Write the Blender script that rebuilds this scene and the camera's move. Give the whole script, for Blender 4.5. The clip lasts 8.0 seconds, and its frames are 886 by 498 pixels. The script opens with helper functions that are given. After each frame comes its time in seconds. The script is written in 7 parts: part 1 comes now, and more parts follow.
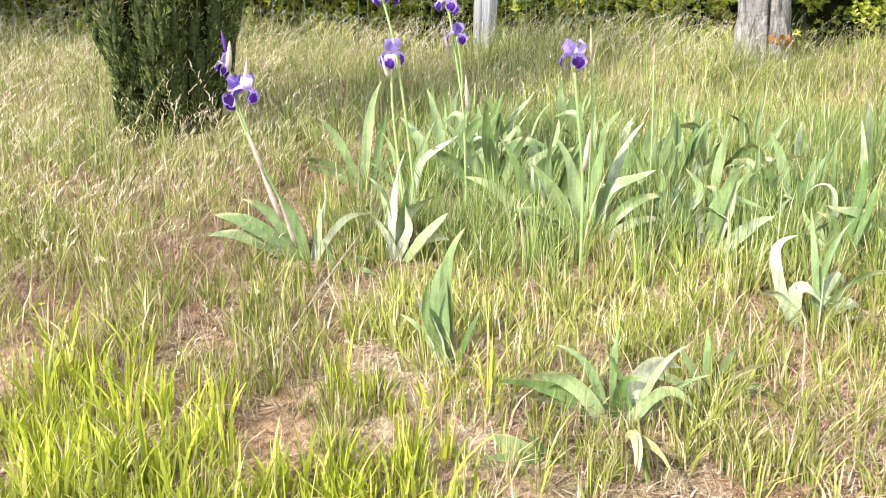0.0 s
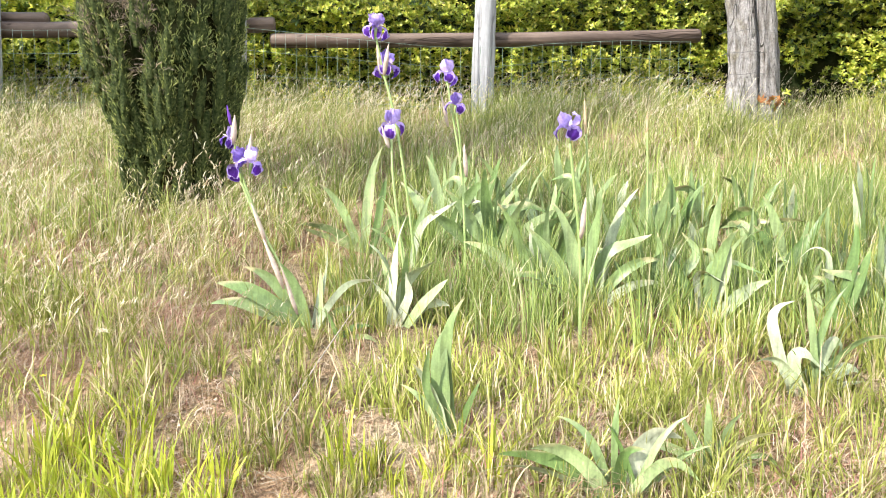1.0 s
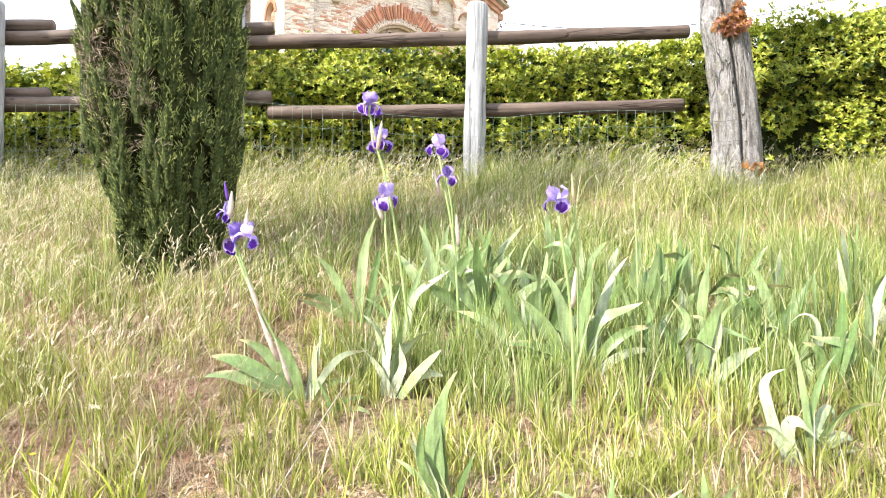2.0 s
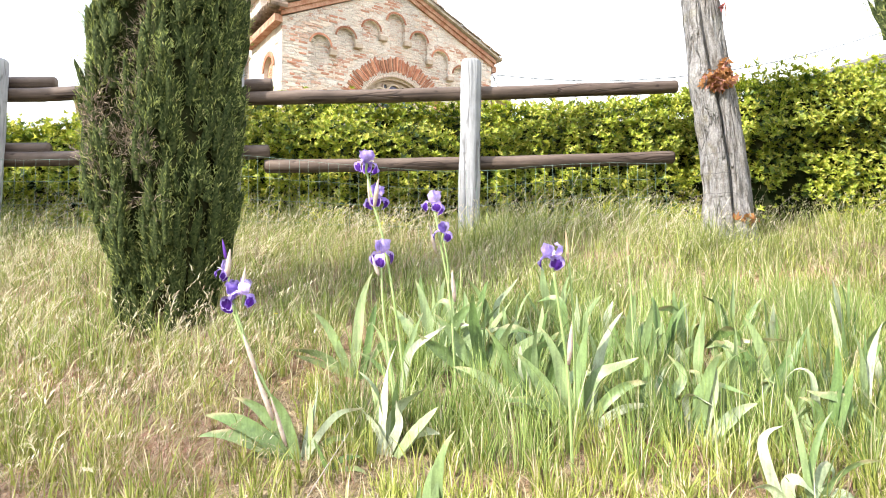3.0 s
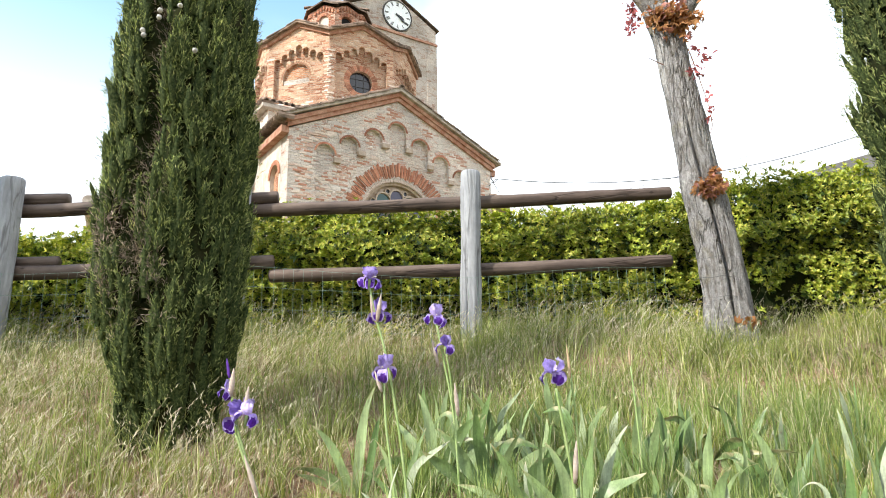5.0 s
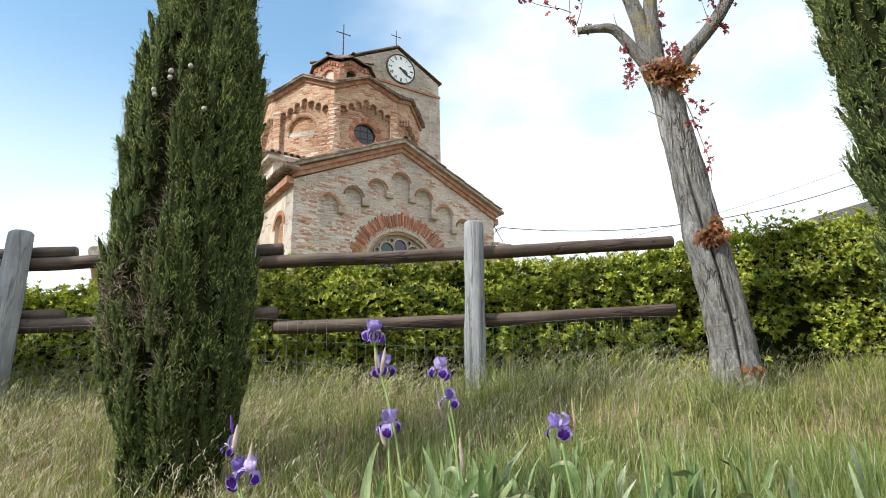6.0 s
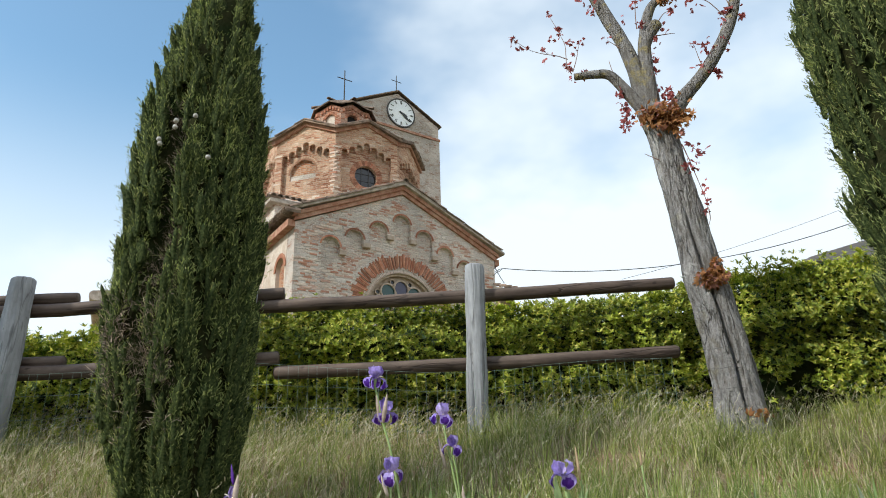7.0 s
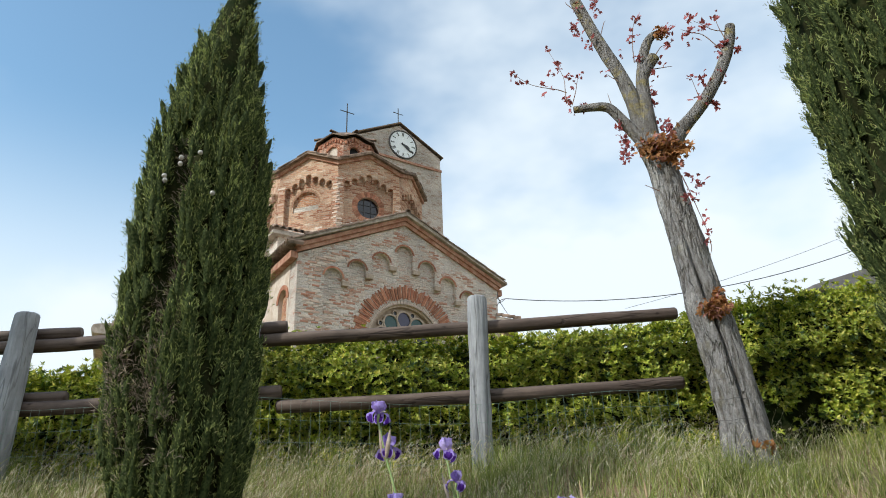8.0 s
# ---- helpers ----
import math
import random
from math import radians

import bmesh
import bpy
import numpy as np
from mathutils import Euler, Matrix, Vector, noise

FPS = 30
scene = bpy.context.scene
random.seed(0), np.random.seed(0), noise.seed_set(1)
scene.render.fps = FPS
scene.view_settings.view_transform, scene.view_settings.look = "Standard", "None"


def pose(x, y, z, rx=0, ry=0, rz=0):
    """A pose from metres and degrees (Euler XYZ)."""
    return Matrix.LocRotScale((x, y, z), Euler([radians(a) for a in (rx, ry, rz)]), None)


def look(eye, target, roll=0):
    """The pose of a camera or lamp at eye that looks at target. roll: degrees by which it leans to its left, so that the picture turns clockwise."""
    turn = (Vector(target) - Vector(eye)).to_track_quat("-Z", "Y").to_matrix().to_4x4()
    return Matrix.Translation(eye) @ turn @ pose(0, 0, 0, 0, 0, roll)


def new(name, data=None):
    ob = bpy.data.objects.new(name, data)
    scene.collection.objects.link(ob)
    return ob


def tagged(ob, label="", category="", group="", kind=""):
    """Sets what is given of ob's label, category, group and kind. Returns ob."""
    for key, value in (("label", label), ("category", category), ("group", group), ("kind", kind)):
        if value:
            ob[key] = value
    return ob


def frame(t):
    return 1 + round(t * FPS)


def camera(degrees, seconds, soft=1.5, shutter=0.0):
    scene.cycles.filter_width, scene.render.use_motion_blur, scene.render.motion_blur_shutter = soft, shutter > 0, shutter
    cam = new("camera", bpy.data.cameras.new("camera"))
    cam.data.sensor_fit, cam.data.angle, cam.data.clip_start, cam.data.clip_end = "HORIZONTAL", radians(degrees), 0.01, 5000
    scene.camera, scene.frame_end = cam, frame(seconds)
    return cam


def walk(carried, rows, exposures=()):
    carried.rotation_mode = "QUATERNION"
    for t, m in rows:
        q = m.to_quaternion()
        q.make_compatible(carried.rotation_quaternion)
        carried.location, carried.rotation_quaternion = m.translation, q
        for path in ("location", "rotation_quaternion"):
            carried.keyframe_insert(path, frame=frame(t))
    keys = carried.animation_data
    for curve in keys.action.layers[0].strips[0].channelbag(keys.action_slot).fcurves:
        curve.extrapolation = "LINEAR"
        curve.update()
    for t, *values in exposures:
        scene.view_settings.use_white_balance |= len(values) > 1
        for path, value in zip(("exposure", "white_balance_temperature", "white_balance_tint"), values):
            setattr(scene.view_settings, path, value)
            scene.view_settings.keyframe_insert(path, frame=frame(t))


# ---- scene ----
cam = camera(67.1, 8.0, 0.95)
ROWS = [
    (0.0, (0.309, 0.500, 1.534), (0.1449, 2.4646, 1.1982), 1.26),
    (0.5, (0.305, 0.494, 1.553), (0.1370, 2.4699, 1.2928), 1.11),
    (1.0, (0.311, 0.483, 1.585), (0.1416, 2.4675, 1.3988), 0.82),
    (1.5, (0.314, 0.475, 1.602), (0.1535, 2.4658, 1.4993), 0.52),
    (2.0, (0.317, 0.456, 1.615), (0.1625, 2.4496, 1.6129), 0.29),
    (3.5, (0.314, 0.430, 1.656), (0.1808, 2.4153, 1.8571), -0.11),
    (4.0, (0.317, 0.418, 1.666), (0.1835, 2.3945, 1.9415), -0.36),
    (4.5, (0.320, 0.403, 1.679), (0.1830, 2.3667, 2.0323), -0.64),
    (6.0, (0.325, 0.367, 1.702), (0.1766, 2.2774, 2.2743), -1.13),
    (6.5, (0.325, 0.355, 1.707), (0.1798, 2.2486, 2.3329), -1.34),
    (7.0, (0.326, 0.346, 1.713), (0.1812, 2.2182, 2.4015), -1.60),
    (7.5, (0.328, 0.329, 1.717), (0.1819, 2.1811, 2.4569), -1.81),
    (8.0, (0.330, 0.324, 1.720), (0.1830, 2.1634, 2.4924), -1.98),
]
EXPOSURES = [(0.0, 1.30, 6500, 10), (2.2, 1.48, 6500, 10), (3.5, 1.29, 6480, 9), (4.5, 1.0, 6450, 8), (6.0, 0.20, 6250, 5), (8.0, -0.16, 6150, 4)]
walk(cam, [(t, look(eye, aim, roll)) for t, eye, aim, roll in ROWS], EXPOSURES)

# ---- daylight ----
SUN_DIR = Vector((-0.60, -0.53, 0.62)).normalized()      # towards the sun
sun = new("sun", bpy.data.lights.new("sun", "SUN"))
sun.data.energy, sun.data.angle, sun.data.color = 4.2, radians(0.6), (1.0, 0.94, 0.84)
sun.matrix_world = look(SUN_DIR * 60, (0, 0, 0))

world = bpy.data.worlds.new("world")
scene.world = world
world.use_nodes = True
wn, wl = world.node_tree.nodes, world.node_tree.links
wn.clear()
w_out, w_bg = wn.new("ShaderNodeOutputWorld"), wn.new("ShaderNodeBackground")
sky = wn.new("ShaderNodeTexSky")
sky.sky_type, sky.sun_disc = "NISHITA", False
sky.sun_elevation = math.asin(SUN_DIR.z)
sky.sun_rotation = math.atan2(SUN_DIR.x, SUN_DIR.y)
sky.dust_density, sky.air_density, sky.ozone_density = 0.6, 1.2, 1.2
w_co = wn.new("ShaderNodeTexCoord")
w_map = wn.new("ShaderNodeMapping")
w_map.inputs["Scale"].default_value = (1.2, 1.2, 2.2)
w_map.inputs["Location"].default_value = (0.35, 0.1, 0.0)
w_noise = wn.new("ShaderNodeTexNoise")
w_noise.inputs["Scale"].default_value, w_noise.inputs["Detail"].default_value, w_noise.inputs["Roughness"].default_value = 1.7, 5.0, 0.5
w_ramp = wn.new("ShaderNodeMapRange")
w_ramp.interpolation_type = "SMOOTHSTEP"
w_ramp.inputs["From Min"].default_value, w_ramp.inputs["From Max"].default_value = 0.32, 0.73
# a bank of haze low over the horizon
w_sep = wn.new("ShaderNodeSeparateXYZ")
w_low = wn.new("ShaderNodeMapRange")
w_low.interpolation_type = "SMOOTHSTEP"
w_low.inputs["From Min"].default_value, w_low.inputs["From Max"].default_value = 0.55, 0.16
w_add = wn.new("ShaderNodeMath")
w_add.operation, w_add.use_clamp = "ADD", True
w_mix = wn.new("ShaderNodeMixRGB")
w_mix.inputs["Color2"].default_value = (9.0, 9.3, 9.8, 1)
wl.new(w_co.outputs["Generated"], w_map.inputs["Vector"])
wl.new(w_map.outputs["Vector"], w_noise.inputs["Vector"])
# the veil of cloud thickens towards the east
w_east = wn.new("ShaderNodeMath")
w_east.operation = "MULTIPLY_ADD"
w_east.inputs[1].default_value = 0.50
wl.new(w_sep.outputs["X"], w_east.inputs[0])
wl.new(w_noise.outputs["Fac"], w_east.inputs[2])
wl.new(w_east.outputs["Value"], w_ramp.inputs["Value"])
wl.new(w_co.outputs["Generated"], w_sep.inputs["Vector"])
wl.new(w_sep.outputs["Z"], w_low.inputs["Value"])
wl.new(w_ramp.outputs["Result"], w_add.inputs[0])
wl.new(w_low.outputs["Result"], w_add.inputs[1])
wl.new(w_add.outputs["Value"], w_mix.inputs["Fac"])
w_gain = wn.new("ShaderNodeMixRGB")
w_gain.blend_type, w_gain.inputs["Fac"].default_value, w_gain.inputs["Color2"].default_value = "MULTIPLY", 1.0, (1.95, 2.08, 1.97, 1)
wl.new(sky.outputs["Color"], w_gain.inputs["Color1"])
wl.new(w_gain.outputs["Color"], w_mix.inputs["Color1"])
wl.new(w_mix.outputs["Color"], w_bg.inputs["Color"])
w_bg.inputs["Strength"].default_value = 0.12
wl.new(w_bg.outputs["Background"], w_out.inputs["Surface"])


# ---- materials ----
def rgb(c, k=1.0):
    return (c[0] * k, c[1] * k, c[2] * k, 1)


class Mat:
    """A small builder round one node material."""

    def __init__(self, name):
        self.m = bpy.data.materials.new(name)
        self.m.use_nodes = True
        self.n, self.l = self.m.node_tree.nodes, self.m.node_tree.links
        self.n.clear()
        self.out, self.bsdf = self.n.new("ShaderNodeOutputMaterial"), self.n.new("ShaderNodeBsdfPrincipled")
        self.l.new(self.bsdf.outputs["BSDF"], self.out.inputs["Surface"])
        self.pos = self.n.new("ShaderNodeNewGeometry").outputs["Position"]

    def noise(self, scale, vector=None, detail=4.0, rough=0.55, stretch=None):
        nd = self.n.new("ShaderNodeTexNoise")
        nd.inputs["Scale"].default_value, nd.inputs["Detail"].default_value, nd.inputs["Roughness"].default_value = scale, detail, rough
        v = vector or self.pos
        if stretch:
            mp = self.n.new("ShaderNodeMapping")
            mp.inputs["Scale"].default_value = stretch
            self.l.new(v, mp.inputs["Vector"])
            v = mp.outputs["Vector"]
        self.l.new(v, nd.inputs["Vector"])
        return nd.outputs["Fac"]

    def range(self, value, a, b, c=0.0, d=1.0, smooth=True):
        nd = self.n.new("ShaderNodeMapRange")
        if smooth:
            nd.interpolation_type = "SMOOTHSTEP"
        for key, x in zip(("From Min", "From Max", "To Min", "To Max"), (a, b, c, d)):
            nd.inputs[key].default_value = x
        self.l.new(value, nd.inputs["Value"])
        return nd.outputs["Result"]

    def mix(self, fac, a, b, kind="MIX"):
        nd = self.n.new("ShaderNodeMixRGB")
        nd.blend_type = kind
        for key, x in (("Fac", fac), ("Color1", a), ("Color2", b)):
            if isinstance(x, (int, float)):
                nd.inputs[key].default_value = x
            elif isinstance(x, tuple):
                nd.inputs[key].default_value = rgb(x)
            else:
                self.l.new(x, nd.inputs[key])
        return nd.outputs["Color"]

    def scaled(self, colour, value):
        nd = self.n.new("ShaderNodeVectorMath")
        nd.operation = "SCALE"
        self.l.new(colour, nd.inputs[0])
        self.l.new(value, nd.inputs["Scale"])
        return nd.outputs["Vector"]

    def cracks(self, scale, stretch, width, vector=None, detail=3.0):
        """Thin winding lines, 1 on the line and 0 away from it."""
        n = self.noise(scale, vector, detail, 0.5, stretch)
        off, ab = self.n.new("ShaderNodeMath"), self.n.new("ShaderNodeMath")
        off.operation, off.inputs[1].default_value, ab.operation = "SUBTRACT", 0.5, "ABSOLUTE"
        self.l.new(n, off.inputs[0])
        self.l.new(off.outputs[0], ab.inputs[0])
        return self.range(ab.outputs[0], width, 0.0)

    def island(self):
        return self.n.new("ShaderNodeNewGeometry").outputs["Random Per Island"]

    def each(self):
        return self.n.new("ShaderNodeObjectInfo").outputs["Random"]

    def finish(self, colour, rough=0.8, spec=0.3, bump=None, depth=0.01, strength=0.6, metal=0.0):
        if isinstance(colour, tuple):
            self.bsdf.inputs["Base Color"].default_value = rgb(colour)
        else:
            self.l.new(colour, self.bsdf.inputs["Base Color"])
        self.bsdf.inputs["Roughness"].default_value = rough
        self.bsdf.inputs["Specular IOR Level"].default_value = spec
        self.bsdf.inputs["Metallic"].default_value = metal
        if bump is not None:
            b = self.n.new("ShaderNodeBump")
            b.inputs["Distance"].default_value, b.inputs["Strength"].default_value = depth, strength
            self.l.new(bump, b.inputs["Height"])
            self.l.new(b.outputs["Normal"], self.bsdf.inputs["Normal"])
        return self.m

    def thin(self, colour, share, tint=(1.0, 1.0, 1.0)):
        """Light that shines through leaves and petals."""
        tr, mx = self.n.new("ShaderNodeBsdfTranslucent"), self.n.new("ShaderNodeMixShader")
        self.l.new(self.mix(1.0, colour, tint, "MULTIPLY"), tr.inputs["Color"])
        mx.inputs["Fac"].default_value = share
        self.l.new(self.bsdf.outputs["BSDF"], mx.inputs[1])
        self.l.new(tr.outputs["BSDF"], mx.inputs[2])
        self.l.new(mx.outputs["Shader"], self.out.inputs["Surface"])


def plain(name, a, b, scale=6.0, fine=60.0, rough=0.8, spec=0.3, depth=0.004, strength=0.5, stretch=None, metal=0.0, vary=0.0):
    """Two tones in soft patches, a fine grain over them and a fine relief."""
    k = Mat(name)
    c = k.mix(k.range(k.noise(scale, stretch=stretch), 0.3, 0.7), a, b)
    g = k.noise(fine, stretch=stretch, detail=3.0)
    c = k.scaled(c, k.range(g, 0.2, 0.8, 0.8, 1.2, False))
    if vary:
        c = k.scaled(c, k.range(k.each(), 0, 1, 1 - vary, 1 + vary, False))
    return k.finish(c, rough, spec, g, depth, strength, metal)


def leafy(name, a, b, c=None, share=0.3, rough=0.55, spec=0.35, patch=2.5, tint=(1.0, 1.0, 0.86), dark=0.65, each=False, cut=0.80, tip=None):
    """Foliage: every leaf or blade of its own tone between a and b (a few of c), and larger patches."""
    k = Mat(name)
    r = k.each() if each else k.island()
    col = k.mix(k.range(r, 0.0, 1.0, 0, 1, False), a, b)
    if c:
        col = k.mix(k.range(r, cut, cut + 0.06), col, c)
    col = k.scaled(col, k.range(k.noise(patch, detail=3.0), 0.3, 0.7, dark, 1.15))
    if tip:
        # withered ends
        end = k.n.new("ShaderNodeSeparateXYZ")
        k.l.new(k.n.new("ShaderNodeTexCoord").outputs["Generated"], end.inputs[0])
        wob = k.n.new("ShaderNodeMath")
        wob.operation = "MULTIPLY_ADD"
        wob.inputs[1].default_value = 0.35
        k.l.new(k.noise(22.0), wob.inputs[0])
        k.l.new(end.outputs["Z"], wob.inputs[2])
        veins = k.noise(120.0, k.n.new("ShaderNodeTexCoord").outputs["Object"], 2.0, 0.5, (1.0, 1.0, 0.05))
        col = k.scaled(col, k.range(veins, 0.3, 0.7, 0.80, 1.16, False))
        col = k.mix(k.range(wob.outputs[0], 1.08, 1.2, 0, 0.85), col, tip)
    fine = k.noise(150.0, detail=2.0)
    col = k.scaled(col, k.range(fine, 0.3, 0.7, 0.88, 1.12, False))
    m = k.finish(col, rough, spec, fine, 0.001, 0.3)
    k.thin(col, share, tint)
    return m


def masonry(name, palette, row=0.085, length=0.27, mortar=(0.44, 0.38, 0.33), drift=0.5, joint=0.010, rubble=0.0):
    """Courses of brick and rubble, each piece of its own tone out of the palette, in drifts, weathered."""
    k = Mat(name)
    co = k.n.new("ShaderNodeTexCoord").outputs["Object"]
    sep, com = k.n.new("ShaderNodeSeparateXYZ"), k.n.new("ShaderNodeCombineXYZ")
    add = k.n.new("ShaderNodeMath")
    k.l.new(co, sep.inputs[0])
    k.l.new(sep.outputs["X"], add.inputs[0])
    k.l.new(sep.outputs["Y"], add.inputs[1])
    k.l.new(add.outputs[0], com.inputs["X"])
    k.l.new(sep.outputs["Z"], com.inputs["Y"])
    wob = k.n.new("ShaderNodeMixRGB")
    wob.blend_type, wob.inputs["Fac"].default_value = "ADD", 0.13
    nz = k.n.new("ShaderNodeTexNoise")
    nz.inputs["Scale"].default_value, nz.inputs["Detail"].default_value = 3.5, 3.0
    k.l.new(co, nz.inputs["Vector"])
    k.l.new(com.outputs[0], wob.inputs["Color1"])
    k.l.new(nz.outputs["Color"], wob.inputs["Color2"])
    br = k.n.new("ShaderNodeTexBrick")
    br.inputs["Color1"].default_value, br.inputs["Color2"].default_value, br.inputs["Mortar"].default_value = (0, 0, 0, 1), (1, 1, 1, 1), (0.5, 0.5, 0.5, 1)
    for key, x in (("Scale", 1.0), ("Mortar Size", joint), ("Mortar Smooth", 0.5), ("Bias", 0.0), ("Brick Width", length), ("Row Height", row)):
        br.inputs[key].default_value = x
    k.l.new(wob.outputs["Color"], br.inputs["Vector"])
    chance, seams = br.outputs["Color"], br.outputs["Fac"]
    if rubble:
        # irregular stones, broken here and there by courses of brick
        cells, edges = k.n.new("ShaderNodeTexVoronoi"), k.n.new("ShaderNodeTexVoronoi")
        edges.feature = "DISTANCE_TO_EDGE"
        mp = k.n.new("ShaderNodeMapping")
        mp.inputs["Scale"].default_value = (3.4, 10.5, 1.0)
        k.l.new(wob.outputs["Color"], mp.inputs["Vector"])
        for nd in (cells, edges):
            nd.voronoi_dimensions = "2D"
            nd.inputs["Scale"].default_value, nd.inputs["Randomness"].default_value = 1.0, 0.85
            k.l.new(mp.outputs["Vector"], nd.inputs["Vector"])
        pick = k.range(k.noise(1.9, co, 4.0, 0.6, (1.0, 1.0, 2.6)), rubble - 0.03, rubble + 0.03)
        grey = k.n.new("ShaderNodeSeparateColor")
        k.l.new(cells.outputs["Color"], grey.inputs["Color"])
        chance = k.mix(pick, grey.outputs["Red"], chance)
        seams = k.mix(pick, k.range(edges.outputs["Distance"], 0.03, 0.10, 1, 0), seams)
    # the tone of a piece: its own chance, drawn aside by long low drifts
    drifts = k.range(k.noise(1.3, co, 5.0, 0.65, (1.0, 1.0, 2.2)), 0.25, 0.75, -drift, drift, False)
    tone = k.n.new("ShaderNodeMath")
    tone.use_clamp = True
    k.l.new(chance, tone.inputs[0])
    k.l.new(drifts, tone.inputs[1])
    ramp = k.n.new("ShaderNodeValToRGB")
    ramp.color_ramp.interpolation = "LINEAR"
    els = ramp.color_ramp.elements
    while len(els) < len(palette):
        els.new(0.5)
    for i, c in enumerate(palette):
        els[i].position, els[i].color = i / (len(palette) - 1), rgb(c)
    k.l.new(tone.outputs[0], ramp.inputs["Fac"])
    c = k.mix(k.range(k.noise(7.0, co, 5.0), 0.45, 0.72, 0, 0.55), ramp.outputs["Color"], tuple(0.62 * x for x in palette[len(palette) // 2]))
    if rubble:
        # remains of old plaster over the stones
        c = k.mix(seams, c, mortar)
        c = k.mix(k.range(k.noise(2.1, co, 6.0, 0.62, (1.0, 1.0, 1.5)), 0.46, 0.58, 0, 0.70), c, tuple(1.04 * x for x in mortar))
    else:
        c = k.mix(seams, c, mortar)
    c = k.scaled(c, k.range(k.noise(0.6, co, 5.0), 0.25, 0.75, 0.72, 1.18))
    fine = k.noise(24.0, co, 6.0, 0.7)
    c = k.scaled(c, k.range(fine, 0.3, 0.7, 0.68, 1.25, False))
    inv = k.range(seams, 0, 1, 1, 0, False)
    h = k.mix(0.6, inv, fine, "ADD")
    return k.finish(c, 0.93, 0.12, h, 0.03, 1.0)


M = {}
M["fresh"] = leafy("fresh_grass", (0.165, 0.195, 0.034), (0.455, 0.46, 0.125), (0.62, 0.51, 0.33), 0.26, 0.55, 0.25, 2.0, dark=0.70, cut=0.76)
M["bed_grass"] = leafy("bed_grass", (0.14, 0.21, 0.045), (0.40, 0.46, 0.16), (0.62, 0.56, 0.36), 0.35, 0.5, 0.3, 3.0, dark=0.68, cut=0.84)
M["straw"] = leafy("dry_grass", (0.31, 0.20, 0.13), (0.72, 0.60, 0.46), (0.36, 0.16, 0.14), 0.2, 0.7, 0.2, 1.5, dark=0.68, cut=0.76)
M["meadow"] = leafy("meadow_grass", (0.125, 0.170, 0.034), (0.47, 0.50, 0.155), (0.66, 0.59, 0.36), 0.30, 0.6, 0.25, 5.0, dark=0.62, cut=0.82)
M["seed"] = leafy("seed_heads", (0.46, 0.40, 0.25), (0.76, 0.69, 0.52), (0.42, 0.29, 0.22), 0.4, 0.6, 0.25, 2.0, dark=0.8)
M["wisp"] = leafy("feathery_plumes", (0.58, 0.50, 0.37), (0.84, 0.78, 0.63), (0.54, 0.41, 0.33), 0.4, 0.6, 0.25, 2.5, dark=0.78)
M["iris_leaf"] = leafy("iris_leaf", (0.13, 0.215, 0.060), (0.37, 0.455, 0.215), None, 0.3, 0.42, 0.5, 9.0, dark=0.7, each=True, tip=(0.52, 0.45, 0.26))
M["young"] = leafy("young_grass", (0.21, 0.265, 0.022), (0.52, 0.535, 0.065), (0.62, 0.55, 0.16), 0.32, 0.45, 0.35, 3.0, dark=0.70, cut=0.88)
M["flake"] = leafy("dry_leaf_litter", (0.34, 0.23, 0.17), (0.72, 0.62, 0.52), (0.24, 0.13, 0.09), 0.15, 0.8, 0.15, 3.0)
M["clod"] = plain("soil_clod", (0.42, 0.28, 0.19), (0.66, 0.51, 0.40), 20, 120, 0.95, 0.1)
M["litter"] = leafy("bleached_litter", (0.36, 0.26, 0.17), (0.66, 0.56, 0.42), (0.24, 0.12, 0.07), 0.2, 0.75, 0.2, 2.2, dark=0.66, cut=0.76)
M["turf"] = leafy("short_turf", (0.20, 0.17, 0.045), (0.51, 0.45, 0.17), (0.46, 0.27, 0.21), 0.2, 0.6, 0.2, 3.0, dark=0.66, cut=0.66)
M["dry_bud"] = plain("dry_bud", (0.28, 0.19, 0.11), (0.42, 0.31, 0.19), 30, 160, 0.7, 0.2, 0.001)
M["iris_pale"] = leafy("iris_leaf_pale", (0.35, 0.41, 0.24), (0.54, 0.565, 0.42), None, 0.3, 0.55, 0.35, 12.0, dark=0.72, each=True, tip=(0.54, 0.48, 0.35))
M["iris_stem"] = plain("iris_stem", (0.22, 0.30, 0.10), (0.31, 0.38, 0.16), 12, 120, 0.5, 0.4, 0.001)
M["bract"] = plain("papery_bract", (0.32, 0.245, 0.20), (0.47, 0.38, 0.33), 30, 160, 0.7, 0.2, 0.001)
M["petal_pale"] = leafy("petal_pale", (0.42, 0.30, 0.70), (0.68, 0.58, 0.88), None, 0.4, 0.6, 0.2, 18.0, (1, 1, 1), 0.8, True)
M["petal_dark"] = leafy("petal_dark", (0.09, 0.018, 0.28), (0.18, 0.06, 0.44), None, 0.3, 0.5, 0.3, 18.0, (1, 1, 1), 0.8, True)
M["beard"] = plain("petal_beard", (0.75, 0.65, 0.50), (0.85, 0.75, 0.60), 60, 300)
M["cypress"] = leafy("cypress_sprays", (0.070, 0.112, 0.038), (0.47, 0.51, 0.18), (0.64, 0.58, 0.28), 0.30, 0.65, 0.2, 5.0, (1, 1, 0.6), 0.64, cut=0.93)
M["dead"] = leafy("dead_sprays", (0.13, 0.095, 0.080), (0.40, 0.31, 0.25), (0.58, 0.46, 0.34), 0.1, 0.8, 0.1, 6.0)
